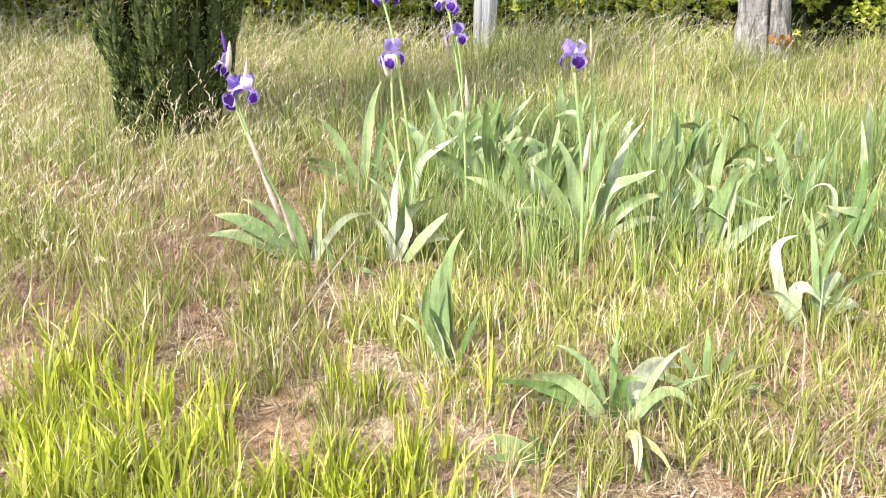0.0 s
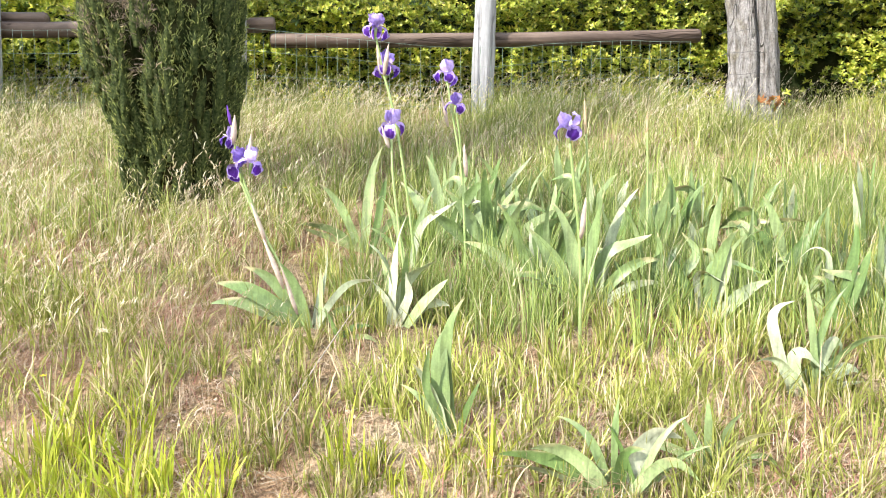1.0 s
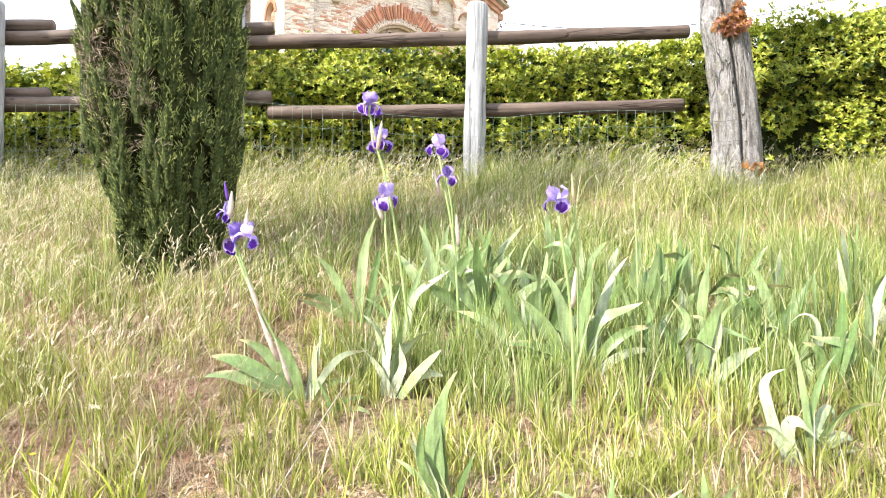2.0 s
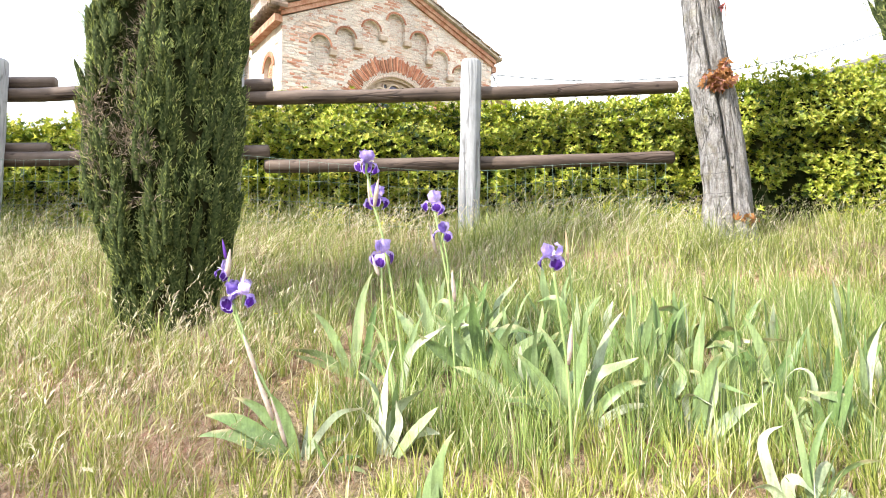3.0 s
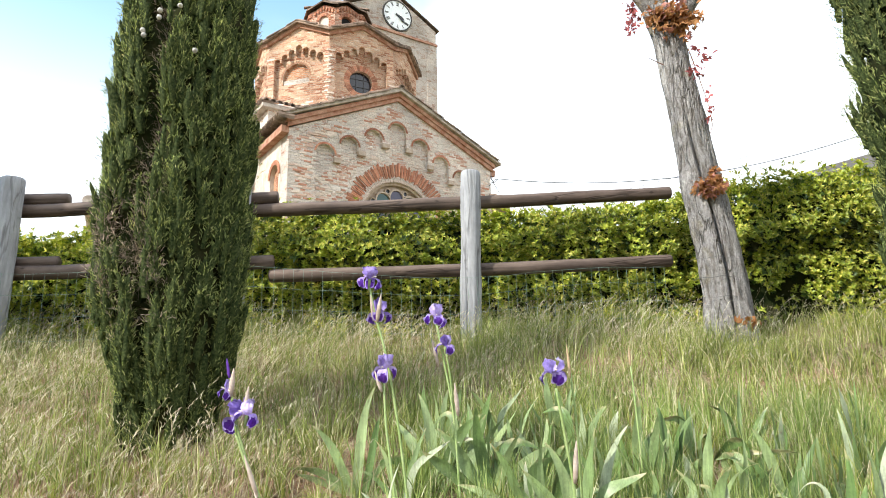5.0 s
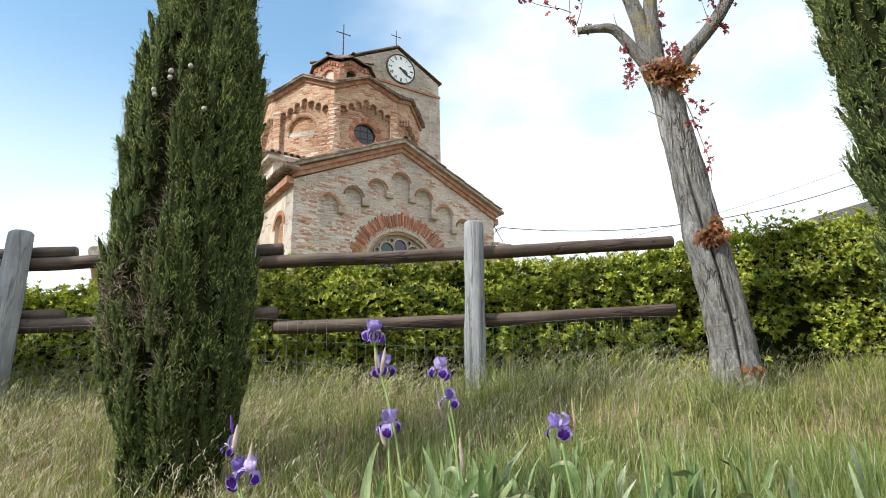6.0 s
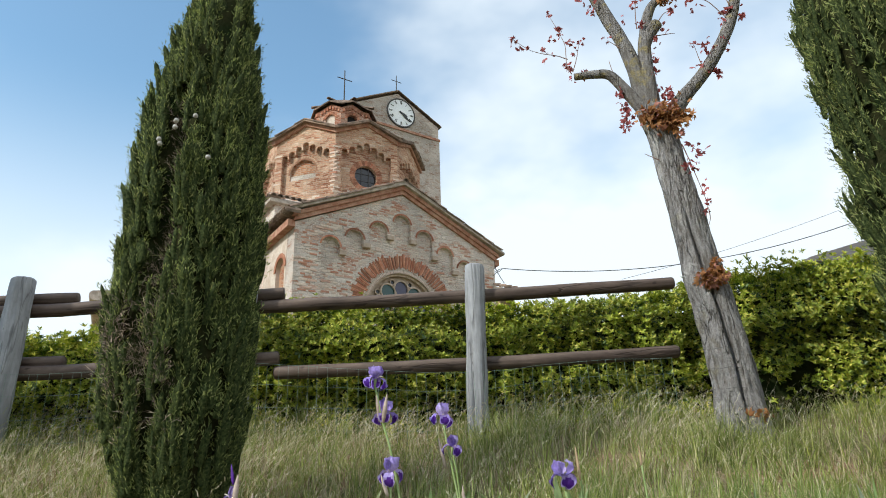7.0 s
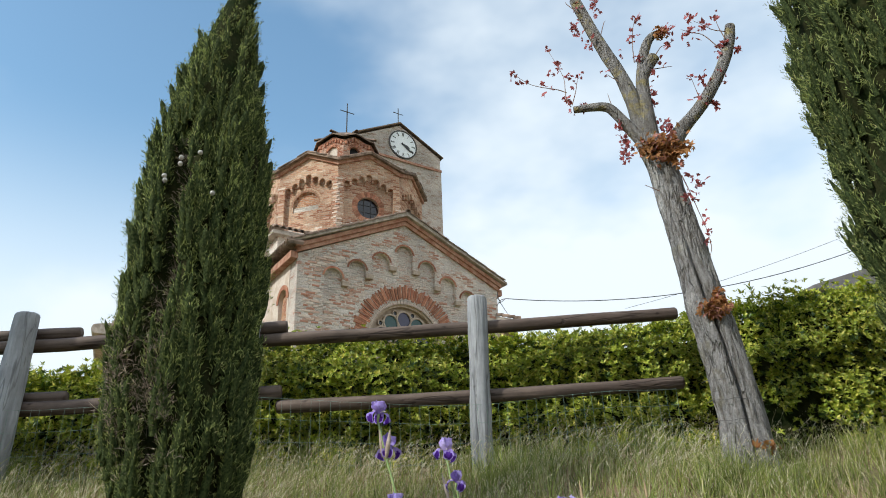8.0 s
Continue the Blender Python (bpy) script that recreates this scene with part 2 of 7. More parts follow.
M["hedge"] = leafy("hedge_leaf", (0.18, 0.255, 0.021), (0.51, 0.535, 0.065), (0.69, 0.62, 0.13), 0.28, 0.42, 0.45, 1.6, (1.0, 1.0, 0.5), 0.72)
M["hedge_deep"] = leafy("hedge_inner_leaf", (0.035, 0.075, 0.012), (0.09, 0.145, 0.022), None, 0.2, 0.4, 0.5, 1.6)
# dark green: shade inside the cypress tufts is put into the colour
M["cypress_shade_core"] = plain("cypress_inner", (0.025, 0.042, 0.014), (0.11, 0.135, 0.045), 90, 300, 0.8, 0.1, 0.02, 1.0)
# near-black: shade inside the hedge and cypress crowns is put into the colour
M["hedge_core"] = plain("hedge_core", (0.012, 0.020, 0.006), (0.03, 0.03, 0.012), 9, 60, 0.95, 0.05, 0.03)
M["red_leaf"] = leafy("red_leaf", (0.34, 0.07, 0.08), (0.52, 0.17, 0.17), (0.48, 0.22, 0.12), 0.35, 0.5, 0.3, 8.0)
M["orange_leaf"] = leafy("dry_orange_leaf", (0.36, 0.155, 0.060), (0.58, 0.30, 0.125), (0.54, 0.25, 0.20), 0.3, 0.6, 0.25, 8.0, cut=0.70)


def bark(name="pale_bark", lichen=0.0, rent=0.6, pale=(0.315, 0.295, 0.288), flake=0.65):
    k = Mat(name)
    ridge = k.noise(34.0, None, 6.0, 0.7, (1.0, 1.0, 0.22))
    grain = k.noise(75.0, None, 4.0, 0.7)
    patch = k.noise(5.0, None, 5.0)
    c = k.mix(k.range(ridge, 0.34, 0.56), (0.16, 0.14, 0.125), pale)
    c = k.mix(k.range(patch, 0.58, 0.74, 0, 0.6), c, (0.25, 0.22, 0.14))
    # ochre lichen
    c = k.mix(k.range(k.noise(11.0, None, 5.0, 0.65), 0.50, 0.64, 0, lichen), c, (0.36, 0.29, 0.12))
    # flakes fallen off the pale wood
    c = k.mix(k.range(k.noise(8.0, None, 5.0, 0.6, (1.0, 1.0, 0.35)), 0.56, 0.62, 0, flake), c, (0.50, 0.47, 0.45))
    plates = k.cracks(9.0, (1.0, 1.0, 0.13), 0.016)
    hair = k.range(k.cracks(30.0, (1.0, 1.0, 0.20), 0.020), 0, 1, 0, 0.45, False)
    seam = k.mix(1.0, plates, hair, "LIGHTEN")
    c = k.mix(k.range(seam, 0.0, 1.0, 0, rent, False), c, (0.07, 0.06, 0.052))
    c = k.scaled(c, k.range(grain, 0.25, 0.75, 0.6, 1.3, False))
    h = k.mix(0.5, ridge, grain, "ADD")
    return k.finish(c, 0.92, 0.12, k.mix(k.range(seam, 0, 1, 0, 1, False), h, (0.0, 0.0, 0.0)), 0.035, 0.9)


def wood(name, a, b, crack, stretch, rough=0.8, calm=1.0):
    k = Mat(name)
    co = k.n.new("ShaderNodeTexCoord").outputs["Object"]
    grain = k.noise(14.0, co, 5.0, 0.6, stretch)
    c = k.mix(k.range(grain, 0.3, 0.7), a, b)
    line = k.noise(26.0, co, 3.0, 0.5, tuple(s * (0.5 if s < 0.5 else 1.0) for s in stretch))
    c = k.mix(k.range(line, 0.40, 0.32, 0, calm), c, crack)
    split = k.cracks(7.0, tuple(max(v, 0.10) for v in stretch), 0.016, co)
    c = k.mix(k.range(split, 0, 1, 0, 0.6, False), c, crack)
    c = k.mix(k.range(k.noise(17.0, co, 3.0, 0.5, tuple(max(v, 0.4) for v in stretch)), 0.66, 0.72, 0, 0.7), c, crack)
    c = k.scaled(c, k.range(k.noise(3.0, co), 0.3, 0.7, 0.76, 1.14))
    c = k.scaled(c, k.range(k.noise(55.0, co, 4.0, 0.7, tuple(max(s, 0.2) for s in stretch)), 0.25, 0.75, 1 - 0.28 * calm, 1 + 0.22 * calm, False))
    return k.finish(c, rough, 0.2, k.mix(split, line, (0.0, 0.0, 0.0)), 0.012 * calm, 0.8)


M["bark"] = bark()
M["limb_bark"] = bark("limb_bark", 0.7, 0.25, (0.27, 0.25, 0.24), 0.35)
M["twig"] = plain("twig_bark", (0.17, 0.09, 0.07), (0.26, 0.17, 0.12), 20, 120)
M["post"] = wood("grey_post_wood", (0.27, 0.27, 0.285), (0.37, 0.37, 0.385), (0.13, 0.125, 0.13), (1.0, 1.0, 0.12), calm=0.6)
M["rail"] = wood("brown_rail_wood", (0.062, 0.043, 0.036), (0.145, 0.106, 0.087), (0.024, 0.016, 0.013), (0.05, 1.0, 1.0), 0.65, 0.8)
M["wire"] = plain("green_wire", (0.12, 0.20, 0.16), (0.22, 0.27, 0.24), 20, 200, 0.5, 0.4, 0.0005)
M["tie"] = plain("tie_wire", (0.10, 0.10, 0.10), (0.2, 0.19, 0.18), 20, 200, 0.5, 0.4, 0.0005, metal=0.5)
M["facade"] = masonry("rubble_wall", [(0.43, 0.22, 0.15), (0.54, 0.35, 0.27), (0.61, 0.48, 0.40), (0.66, 0.56, 0.48), (0.72, 0.63, 0.56), (0.60, 0.52, 0.45), (0.65, 0.49, 0.40)], 0.080, 0.27, (0.62, 0.545, 0.49), 0.42, 0.012, 0.50)
M["drum"] = masonry("drum_brick", [(0.29, 0.12, 0.07), (0.45, 0.23, 0.145), (0.57, 0.38, 0.26), (0.51, 0.29, 0.19), (0.62, 0.47, 0.36)], 0.075, 0.25, (0.51, 0.39, 0.30), 0.42)
M["lantern"] = masonry("lantern_brick", [(0.26, 0.09, 0.055), (0.38, 0.16, 0.10), (0.48, 0.25, 0.17), (0.56, 0.38, 0.29)], 0.07, 0.24, (0.46, 0.33, 0.26), 0.4)
M["tower"] = masonry("tower_wall", [(0.36, 0.21, 0.15), (0.48, 0.36, 0.28), (0.52, 0.44, 0.38), (0.60, 0.53, 0.47), (0.50, 0.39, 0.32)], 0.09, 0.3, (0.58, 0.51, 0.45), 0.35, 0.010, 0.55)
M["brick"] = plain("red_brick", (0.30, 0.115, 0.07), (0.44, 0.22, 0.14), 7, 50, 0.9, 0.15, 0.006, vary=0.4)
def old_brick():
    k = Mat("old_wall_brick")
    r = k.each()
    c = k.mix(k.range(r, 0.15, 0.50), (0.43, 0.22, 0.15), (0.54, 0.37, 0.29))
    c = k.mix(k.range(r, 0.48, 0.80), c, (0.64, 0.53, 0.45))
    g = k.noise(30.0, None, 5.0, 0.7)
    c = k.scaled(c, k.range(g, 0.25, 0.75, 0.65, 1.25, False))
    return k.finish(c, 0.93, 0.12, g, 0.012, 0.9)


M["old_brick"] = old_brick()
M["terracotta"] = plain("terracotta", (0.28, 0.125, 0.08), (0.42, 0.25, 0.18), 5, 26, 0.9, 0.15, 0.006)
M["tile"] = plain("roof_tile", (0.11, 0.08, 0.062), (0.27, 0.19, 0.145), 6, 40, 0.9, 0.2, 0.006, vary=0.3)
M["slab"] = plain("roof_edge", (0.30, 0.25, 0.21), (0.50, 0.43, 0.37), 5, 26, 0.9, 0.2, 0.006)
M["infill"] = masonry("brick_infill", [(0.36, 0.13, 0.07), (0.50, 0.24, 0.13), (0.56, 0.34, 0.22)], 0.07, 0.24, (0.5, 0.4, 0.32), 0.2)
M["plaster"] = plain("pale_plaster", (0.46, 0.36, 0.29), (0.58, 0.50, 0.43), 4, 22, 0.9, 0.15, 0.006)
M["tracery"] = plain("stone_tracery", (0.34, 0.26, 0.20), (0.46, 0.37, 0.30), 8, 60, 0.85, 0.2, 0.004)
# near-black for panels behind openings: the shade indoors is put into the colour
M["void_shade"] = plain("dark_interior", (0.012, 0.012, 0.014), (0.02, 0.02, 0.022), 4, 30)
M["dial"] = plain("white_dial", (0.74, 0.76, 0.78), (0.80, 0.81, 0.82), 3, 40, 0.5, 0.4, 0.001)
M["black"] = plain("black_paint", (0.02, 0.02, 0.022), (0.035, 0.035, 0.04), 10, 80, 0.5, 0.4, 0.001)
M["iron"] = plain("wrought_iron", (0.05, 0.048, 0.045), (0.09, 0.08, 0.075), 14, 90, 0.6, 0.4, 0.001, metal=0.6)
M["cable"] = plain("cable_sheath", (0.05, 0.05, 0.055), (0.08, 0.08, 0.085), 4, 40)
M["cone"] = plain("cypress_cone", (0.32, 0.30, 0.27), (0.48, 0.45, 0.41), 60, 200, 0.4, 0.5, 0.001)
M["yellow"] = leafy("yellow_petal", (0.75, 0.55, 0.03), (0.85, 0.68, 0.05), None, 0.3)
M["stick"] = plain("grey_stick", (0.24, 0.20, 0.17), (0.36, 0.31, 0.27), 20, 120)


def glass(name, colour, rough=0.12):
    k = Mat(name)
    n = k.noise(9.0)
    return k.finish(k.mix(n, tuple(x * 0.6 for x in colour), colour), rough, 0.6, k.noise(25.0), 0.002, 0.3)


M["glass_green"], M["glass_violet"], M["glass_dark"] = glass("green_leaded_glass", (0.02, 0.07, 0.065)), glass("violet_leaded_glass", (0.05, 0.045, 0.09)), glass("dark_leaded_glass", (0.018, 0.017, 0.024))


def soil():
    k = Mat("sandy_soil")
    c = k.mix(k.range(k.noise(2.2), 0.35, 0.65), (0.52, 0.33, 0.20), (0.72, 0.54, 0.38))
    c = k.mix(k.range(k.noise(9.0, None, 6.0, 0.65), 0.50, 0.66), c, (0.33, 0.19, 0.105))
    # thatch of short grass and straw between the bare places
    thatch = k.mix(k.noise(34.0, None, 5.0, 0.75), (0.20, 0.165, 0.08), (0.50, 0.41, 0.25))
    c = k.mix(k.range(k.noise(1.3, None, 6.0, 0.6), 0.44, 0.60, 0, 0.7), c, thatch)
    # the bank gives way to worn grass all round
    off = k.n.new("ShaderNodeVectorMath")
    off.operation, off.inputs[1].default_value = "DISTANCE", (0.2, 2.4, 1.2)
    k.l.new(k.pos, off.inputs[0])
    worn = k.mix(k.noise(6.0, None, 6.0, 0.7), (0.10, 0.125, 0.035), (0.40, 0.37, 0.16))
    c = k.mix(k.range(off.outputs["Value"], 2.9, 4.6, 0, 0.85), c, worn)
    # uneven crumbs; the small shadows in their gaps are put into the colour
    crumb_gaps = k.noise(48.0, None, 6.0, 0.75)
    c = k.scaled(c, k.range(crumb_gaps, 0.36, 0.60, 0.50, 1.2))
    g = k.noise(130.0, None, 5.0, 0.7)
    c = k.scaled(c, k.range(g, 0.25, 0.75, 0.6, 1.3, False))
    return k.finish(c, 0.95, 0.1, k.mix(0.6, crumb_gaps, g, "ADD"), 0.04, 1.0)


M["soil"] = soil()


# ---- mesh helpers ----
def tri_mesh(name, verts, tris):
    me = bpy.data.meshes.new(name)
    verts, tris = np.ascontiguousarray(verts, np.float32), np.ascontiguousarray(tris, np.int32)
    me.vertices.add(len(verts))
    me.vertices.foreach_set("co", verts.ravel())
    me.loops.add(tris.size)
    me.loops.foreach_set("vertex_index", tris.ravel())
    me.polygons.add(len(tris))
    me.polygons.foreach_set("loop_start", np.arange(0, tris.size, 3, dtype=np.int32))
    me.polygons.foreach_set("loop_total", np.full(len(tris), 3, np.int32))
    me.update(calc_edges=True)
    return me


def part(name, data, material, parent=None, label="", smooth=False, kind=""):
    """Links a bmesh or a mesh as one object, under a thing or a part."""
    if isinstance(data, bmesh.types.BMesh):
        me = bpy.data.meshes.new(name)
        bmesh.ops.recalc_face_normals(data, faces=data.faces)
        data.to_mesh(me)
        data.free()
    else:
        me = data
    if material is not None and not me.materials:
        me.materials.append(material)
    if smooth:
        me.polygons.foreach_set("use_smooth", [True] * len(me.polygons))
    ob = new(name, me)
    ob.parent = parent
    return tagged(ob, label, kind=kind)


def thing(name, label, category, m=None, group="", kind=""):
    ob = new(name)
    ob.empty_display_size = 0.1
    ob.matrix_world = m or Matrix()
    return tagged(ob, label, category, group, kind)


def box(bm, x0, x1, y0, y1, z0, z1):
    v = [bm.verts.new((x, y, z)) for z in (z0, z1) for x, y in ((x0, y0), (x1, y0), (x1, y1), (x0, y1))]
    for f in ((3, 2, 1, 0), (4, 5, 6, 7), (0, 1, 5, 4), (1, 2, 6, 5), (2, 3, 7, 6), (3, 0, 4, 7)):
        bm.faces.new([v[i] for i in f])
    return v


def prism(bm, outline, y0, y1, m=None):
    """A closed outline of (x, z) drawn out from y0 to y1."""
    a = [bm.verts.new((x, y0, z)) for x, z in outline]
    b = [bm.verts.new((x, y1, z)) for x, z in outline]
    bm.faces.new(a)
    bm.faces.new(b[::-1])
    for i in range(len(a)):
        j = (i + 1) % len(a)
        bm.faces.new((a[j], a[i], b[i], b[j]))
    if m is not None:
        for v in a + b:
            v.co = m @ v.co


def arc(cx, cz, r, a0, a1, n):
    return [(cx + r * math.cos(radians(a0 + (a1 - a0) * i / n)), cz + r * math.sin(radians(a0 + (a1 - a0) * i / n))) for i in range(n + 1)]


def tube(bm, points, radii, sides=10, rough=0.0, seed=0, cap=True, groove=None):
    """A limb swept along points; rough: unevenness as a share of the radius."""
    pts = [Vector(p) for p in points]
    rings, ref = [], Vector((0.3, 1, 0.1)).normalized()
    for i, p in enumerate(pts):
        d = (pts[min(i + 1, len(pts) - 1)] - pts[max(i - 1, 0)]).normalized()
        s = d.cross(ref).normalized()
        t = s.cross(d).normalized()
        ring = []
        for k in range(sides):
            a = 2 * math.pi * k / sides
            r = radii[i]
            if rough:
                q = Vector((math.cos(a) * 1.7, math.sin(a) * 1.7, seed * 7.3)) + p * 2.2
                r *= 1 + rough * noise.noise(q) + rough * 0.6 * noise.noise(q * 3.1)
            if groove:
                mid, wide, deep = groove[0] + groove[3] * i / len(pts), groove[1], groove[2] * math.sin(math.pi * min(1.0, i / len(pts) * 1.5)) ** 0.5
                off = (a - mid + math.pi) % (2 * math.pi) - math.pi
                r *= 1 - deep * math.exp(-(off / wide) ** 2)
            ring.append(bm.verts.new(p + (s * math.cos(a) + t * math.sin(a)) * r))
        rings.append(ring)
    for a, b in zip(rings, rings[1:]):
        for k in range(sides):
            j = (k + 1) % sides
            bm.faces.new((a[k], a[j], b[j], b[k]))
    if cap:
        bm.faces.new(rings[0][::-1])
        bm.faces.new(rings[-1])


def smooth_line(points, n):
    """A flowing line through a few points (Catmull-Rom)."""
    p = [Vector(q) for q in points]
    p = [p[0] * 2 - p[1]] + p + [p[-1] * 2 - p[-2]]
    out = []
    for i in range(1, len(p) - 2):
        for k in range(n):
            t = k / n
            a, b, c, d = p[i - 1], p[i], p[i + 1], p[i + 2]
            out.append(0.5 * (2 * b + (c - a) * t + (2 * a - 5 * b + 4 * c - d) * t * t + (3 * b - a - 3 * c + d) * t ** 3))
    return out + [p[-2]]


def blades(base, height, width, heading, lean, segs=3, twist=None, belly=0.0):
    """Many grass blades or leaves: base (n, 3), and arrays for the rest. lean: how far the tip goes over, as a share of the height."""
    n = len(base)
    s = np.linspace(0, 1, segs + 1)
    away = np.stack([np.cos(heading), np.sin(heading), np.zeros(n)], 1)
    side_a = heading + np.pi / 2 if twist is None else twist
    side = np.stack([np.cos(side_a), np.sin(side_a), np.zeros(n)], 1)
    verts = []
    for k, t in enumerate(s):
        mid = base + away * (height * lean * t ** 1.8)[:, None]
        mid[:, 2] += height * (t - 0.38 * np.minimum(lean, 1.6) * t ** 2.2)
        w = width * ((1 - t) ** 0.7 * (1 - belly) + belly * math.sin(math.pi * min(1.0, 0.12 + 0.88 * t)))
        if k < segs:
            verts += [mid - side * (w / 2)[:, None], mid + side * (w / 2)[:, None]]
        else:
            verts.append(mid)
    per = 2 * segs + 1
    v = np.stack(verts, 1).reshape(-1, 3)
    t = []
    for k in range(segs - 1):
        a = 2 * k
        t += [(a, a + 1, a + 3), (a, a + 3, a + 2)]
    a = 2 * (segs - 1)
    t.append((a, a + 1, a + 2))
    tris = (np.array(t)[None] + (np.arange(n) * per)[:, None, None]).reshape(-1, 3)
    return v, tris


def merged(pieces):
    v, t, k = [], [], 0
    for a, b in pieces:
        v.append(a)
        t.append(b + k)
        k += len(a)
    return np.concatenate(v), np.concatenate(t)


def waves(x, y, seed, scale=1.0):
    """A smooth uneven field between about -1 and 1."""
    r = np.random.RandomState(seed)
    out = 0
    for i in range(9):
        a, f = r.uniform(0, 2 * np.pi), scale * r.uniform(0.6, 2.6)
        out = out + np.sin((x * np.cos(a) + y * np.sin(a)) * f + r.uniform(0, 6.3)) / 3.4
    return out


def ground_z(x, y):
    """The bank: flat at its foot, rising to the fence, level beyond it."""
    x, y = np.asarray(x, float), np.asarray(y, float)
    t = np.clip((y - 0.1) / 5.3, 0, 1)
    t = 0.1 + 5.3 * (t + 0.04 * np.sin(2 * np.pi * t) * -1 * (1 - t))
    near = np.exp(-((y - 2.5) / 4.0) ** 2) * np.exp(-(x / 5.0) ** 2)
    crest = np.clip((y - 3.6) / 1.3, 0, 1)
    return 0.30 + 0.33 * t + 0.08 * crest * crest * (3 - 2 * crest) - 0.03 * np.clip(x, -4, 4) * near + near * (0.035 * waves(x, y, 3, 1.3) + 0.014 * waves(x, y, 5, 5.0))


# ---- ground ----
def ground_sheet():
    far = np.array([8, 11, 16, 25, 45, 90, 200, 500, 1200, 3000])
    xs = np.concatenate([-far[::-1] - 0.0, np.arange(-5, 5.01, 0.05), far])
    ys = np.concatenate([-far[::-1], np.arange(-1.5, 6.6, 0.05), far])
    gx, gy = np.meshgrid(xs, ys)
    v = np.stack([gx, gy, ground_z(gx, gy)], -1).reshape(-1, 3)
    w = len(xs)
    i = (np.arange(len(ys) - 1)[:, None] * w + np.arange(w - 1)[None]).ravel()
    t = np.concatenate([np.stack([i, i + 1, i + w + 1], 1), np.stack([i, i + w + 1, i + w], 1)])
    return tri_mesh("ground", v, t)


ground = part("ground", ground_sheet(), M["soil"], None, "sandy soil bank rising to a fence", True, "structure")


# ---- church ----
CHURCH = pose(-2.48, 20.24, 0, 0, 0, 38)
church = thing("church", "old octagonal brick and stone church with blind arcades", "church", CHURCH)


def panel_edge(arches, low):
    """The stepped edge of a sunk field under a row of small arches, left to right: (cx, top, r)."""
    out = [(arches[0][0] - arches[0][2], low)]
    for i, (cx, top, r) in enumerate(arches):
        out += arc(cx, top - r, r, 180, 0, 8)
        if i + 1 < len(arches):
            # the tongue of wall that comes down to a corbel between two arches
            nx, ntop, nr = arches[i + 1]
            foot = min(top - r, ntop - nr) - 0.55 * r
            out += [(cx + r, foot), (nx - nr, foot)]
    return out + [(arches[-1][0] + arches[-1][2], low)]


def ring_bar(bm, cx, cz, r0, r1, y0, y1, a0=0, a1=360, n=24):
    pts_o, pts_i = arc(cx, cz, r1, a0, a1, n), arc(cx, cz, r0, a0, a1, n)
    for i in range(n):
        prism(bm, [pts_o[i], pts_o[i + 1], pts_i[i + 1], pts_i[i]], y0, y1)


# front arm
LOW, EAVE, APEX, HALF, RIDGE = 1.9, 9.32, 10.98, 3.64, -0.05
ARCHES = [(-2.50, 9.05, 0.30), (-1.71, 9.43, 0.30), (-0.88, 9.84, 0.30), (-0.04, 10.25, 0.31), (0.80, 9.85, 0.30), (1.60, 9.43, 0.30), (2.39, 9.05, 0.30)]
bm = bmesh.new()
edge = panel_edge(ARCHES, LOW)
prism(bm, [(-HALF, LOW), (-HALF, EAVE), (RIDGE, APEX), (HALF, EAVE), (HALF, LOW)] + edge[::-1], 0.0, 0.13)
front = part("front_wall", bm, M["facade"], church, "weathered pink and grey rubble gable wall with seven blind arches")

LUX, LUZ, LUR = 0.06, 7.04, 1.27
bm = bmesh.new()
prism(bm, [(-HALF + 0.01, LOW), (-HALF + 0.01, EAVE - 0.01), (LUX, APEX - 0.16), (LUX, LUZ + LUR)] + arc(LUX, LUZ, LUR, 90, 180, 14)[1:] + [(LUX - LUR, LUZ - 0.3), (LUX, LUZ - 0.3), (LUX, LOW)], 0.132, 0.6)
prism(bm, [(LUX, LOW), (LUX, LUZ - 0.3), (LUX + LUR, LUZ - 0.3)] + arc(LUX, LUZ, LUR, 0, 90, 14) + [(LUX, APEX - 0.16), (RIDGE, APEX - 0.03), (HALF - 0.01, EAVE - 0.01), (HALF - 0.01, LOW)], 0.132, 0.6)
part("field_wall", bm, M["facade"], church, "sunk rubble wall field")

# brick hoods over the seven arches
for cx, top, r in ARCHES:
    bm = bmesh.new()
    prism(bm, arc(cx, top - r, r + 0.062, 6, 174, 12) + arc(cx, top - r, r + 0.004, 174, 6, 12), -0.012, 0.05)
    part("arch_hood", bm, M["brick"], church, "small brick arch")

for (cx, top, r), (nx, ntop, nr) in zip(ARCHES, ARCHES[1:]):
    bm = bmesh.new()
    foot = min(top - r, ntop - nr) - 0.55 * r
    box(bm, cx + r - 0.015, nx - nr + 0.015, -0.03, 0.10, foot - 0.05, foot + 0.10)
    bmesh.ops.bevel(bm, geom=bm.edges[:], offset=0.012, segments=1, affect="EDGES")
    part("corbel", bm, M["tracery"], church, "small worn stone corbel")

# side walls with a blind brick window on the west flank
SILL, HEAD = 7.45, 8.5
bm = bmesh.new()
win = [(0.72, LOW), (0.72, HEAD - 0.36)] + arc(1.08, HEAD - 0.36, 0.36, 180, 0, 10)[1:-1] + [(1.44, HEAD - 0.36), (1.44, LOW)]
flank = Matrix(((0, -1, 0, -HALF), (1, 0, 0, 0), (0, 0, 1, 0), (0, 0, 0, 1)))
prism(bm, [(0.6, LOW), (0.6, EAVE)] + [(2.6, EAVE), (2.6, LOW)] + win[::-1], -0.35, 0.0, flank)
part("flank_wall", bm, M["plaster"], church, "sunlit plastered flank wall")
bm = bmesh.new()
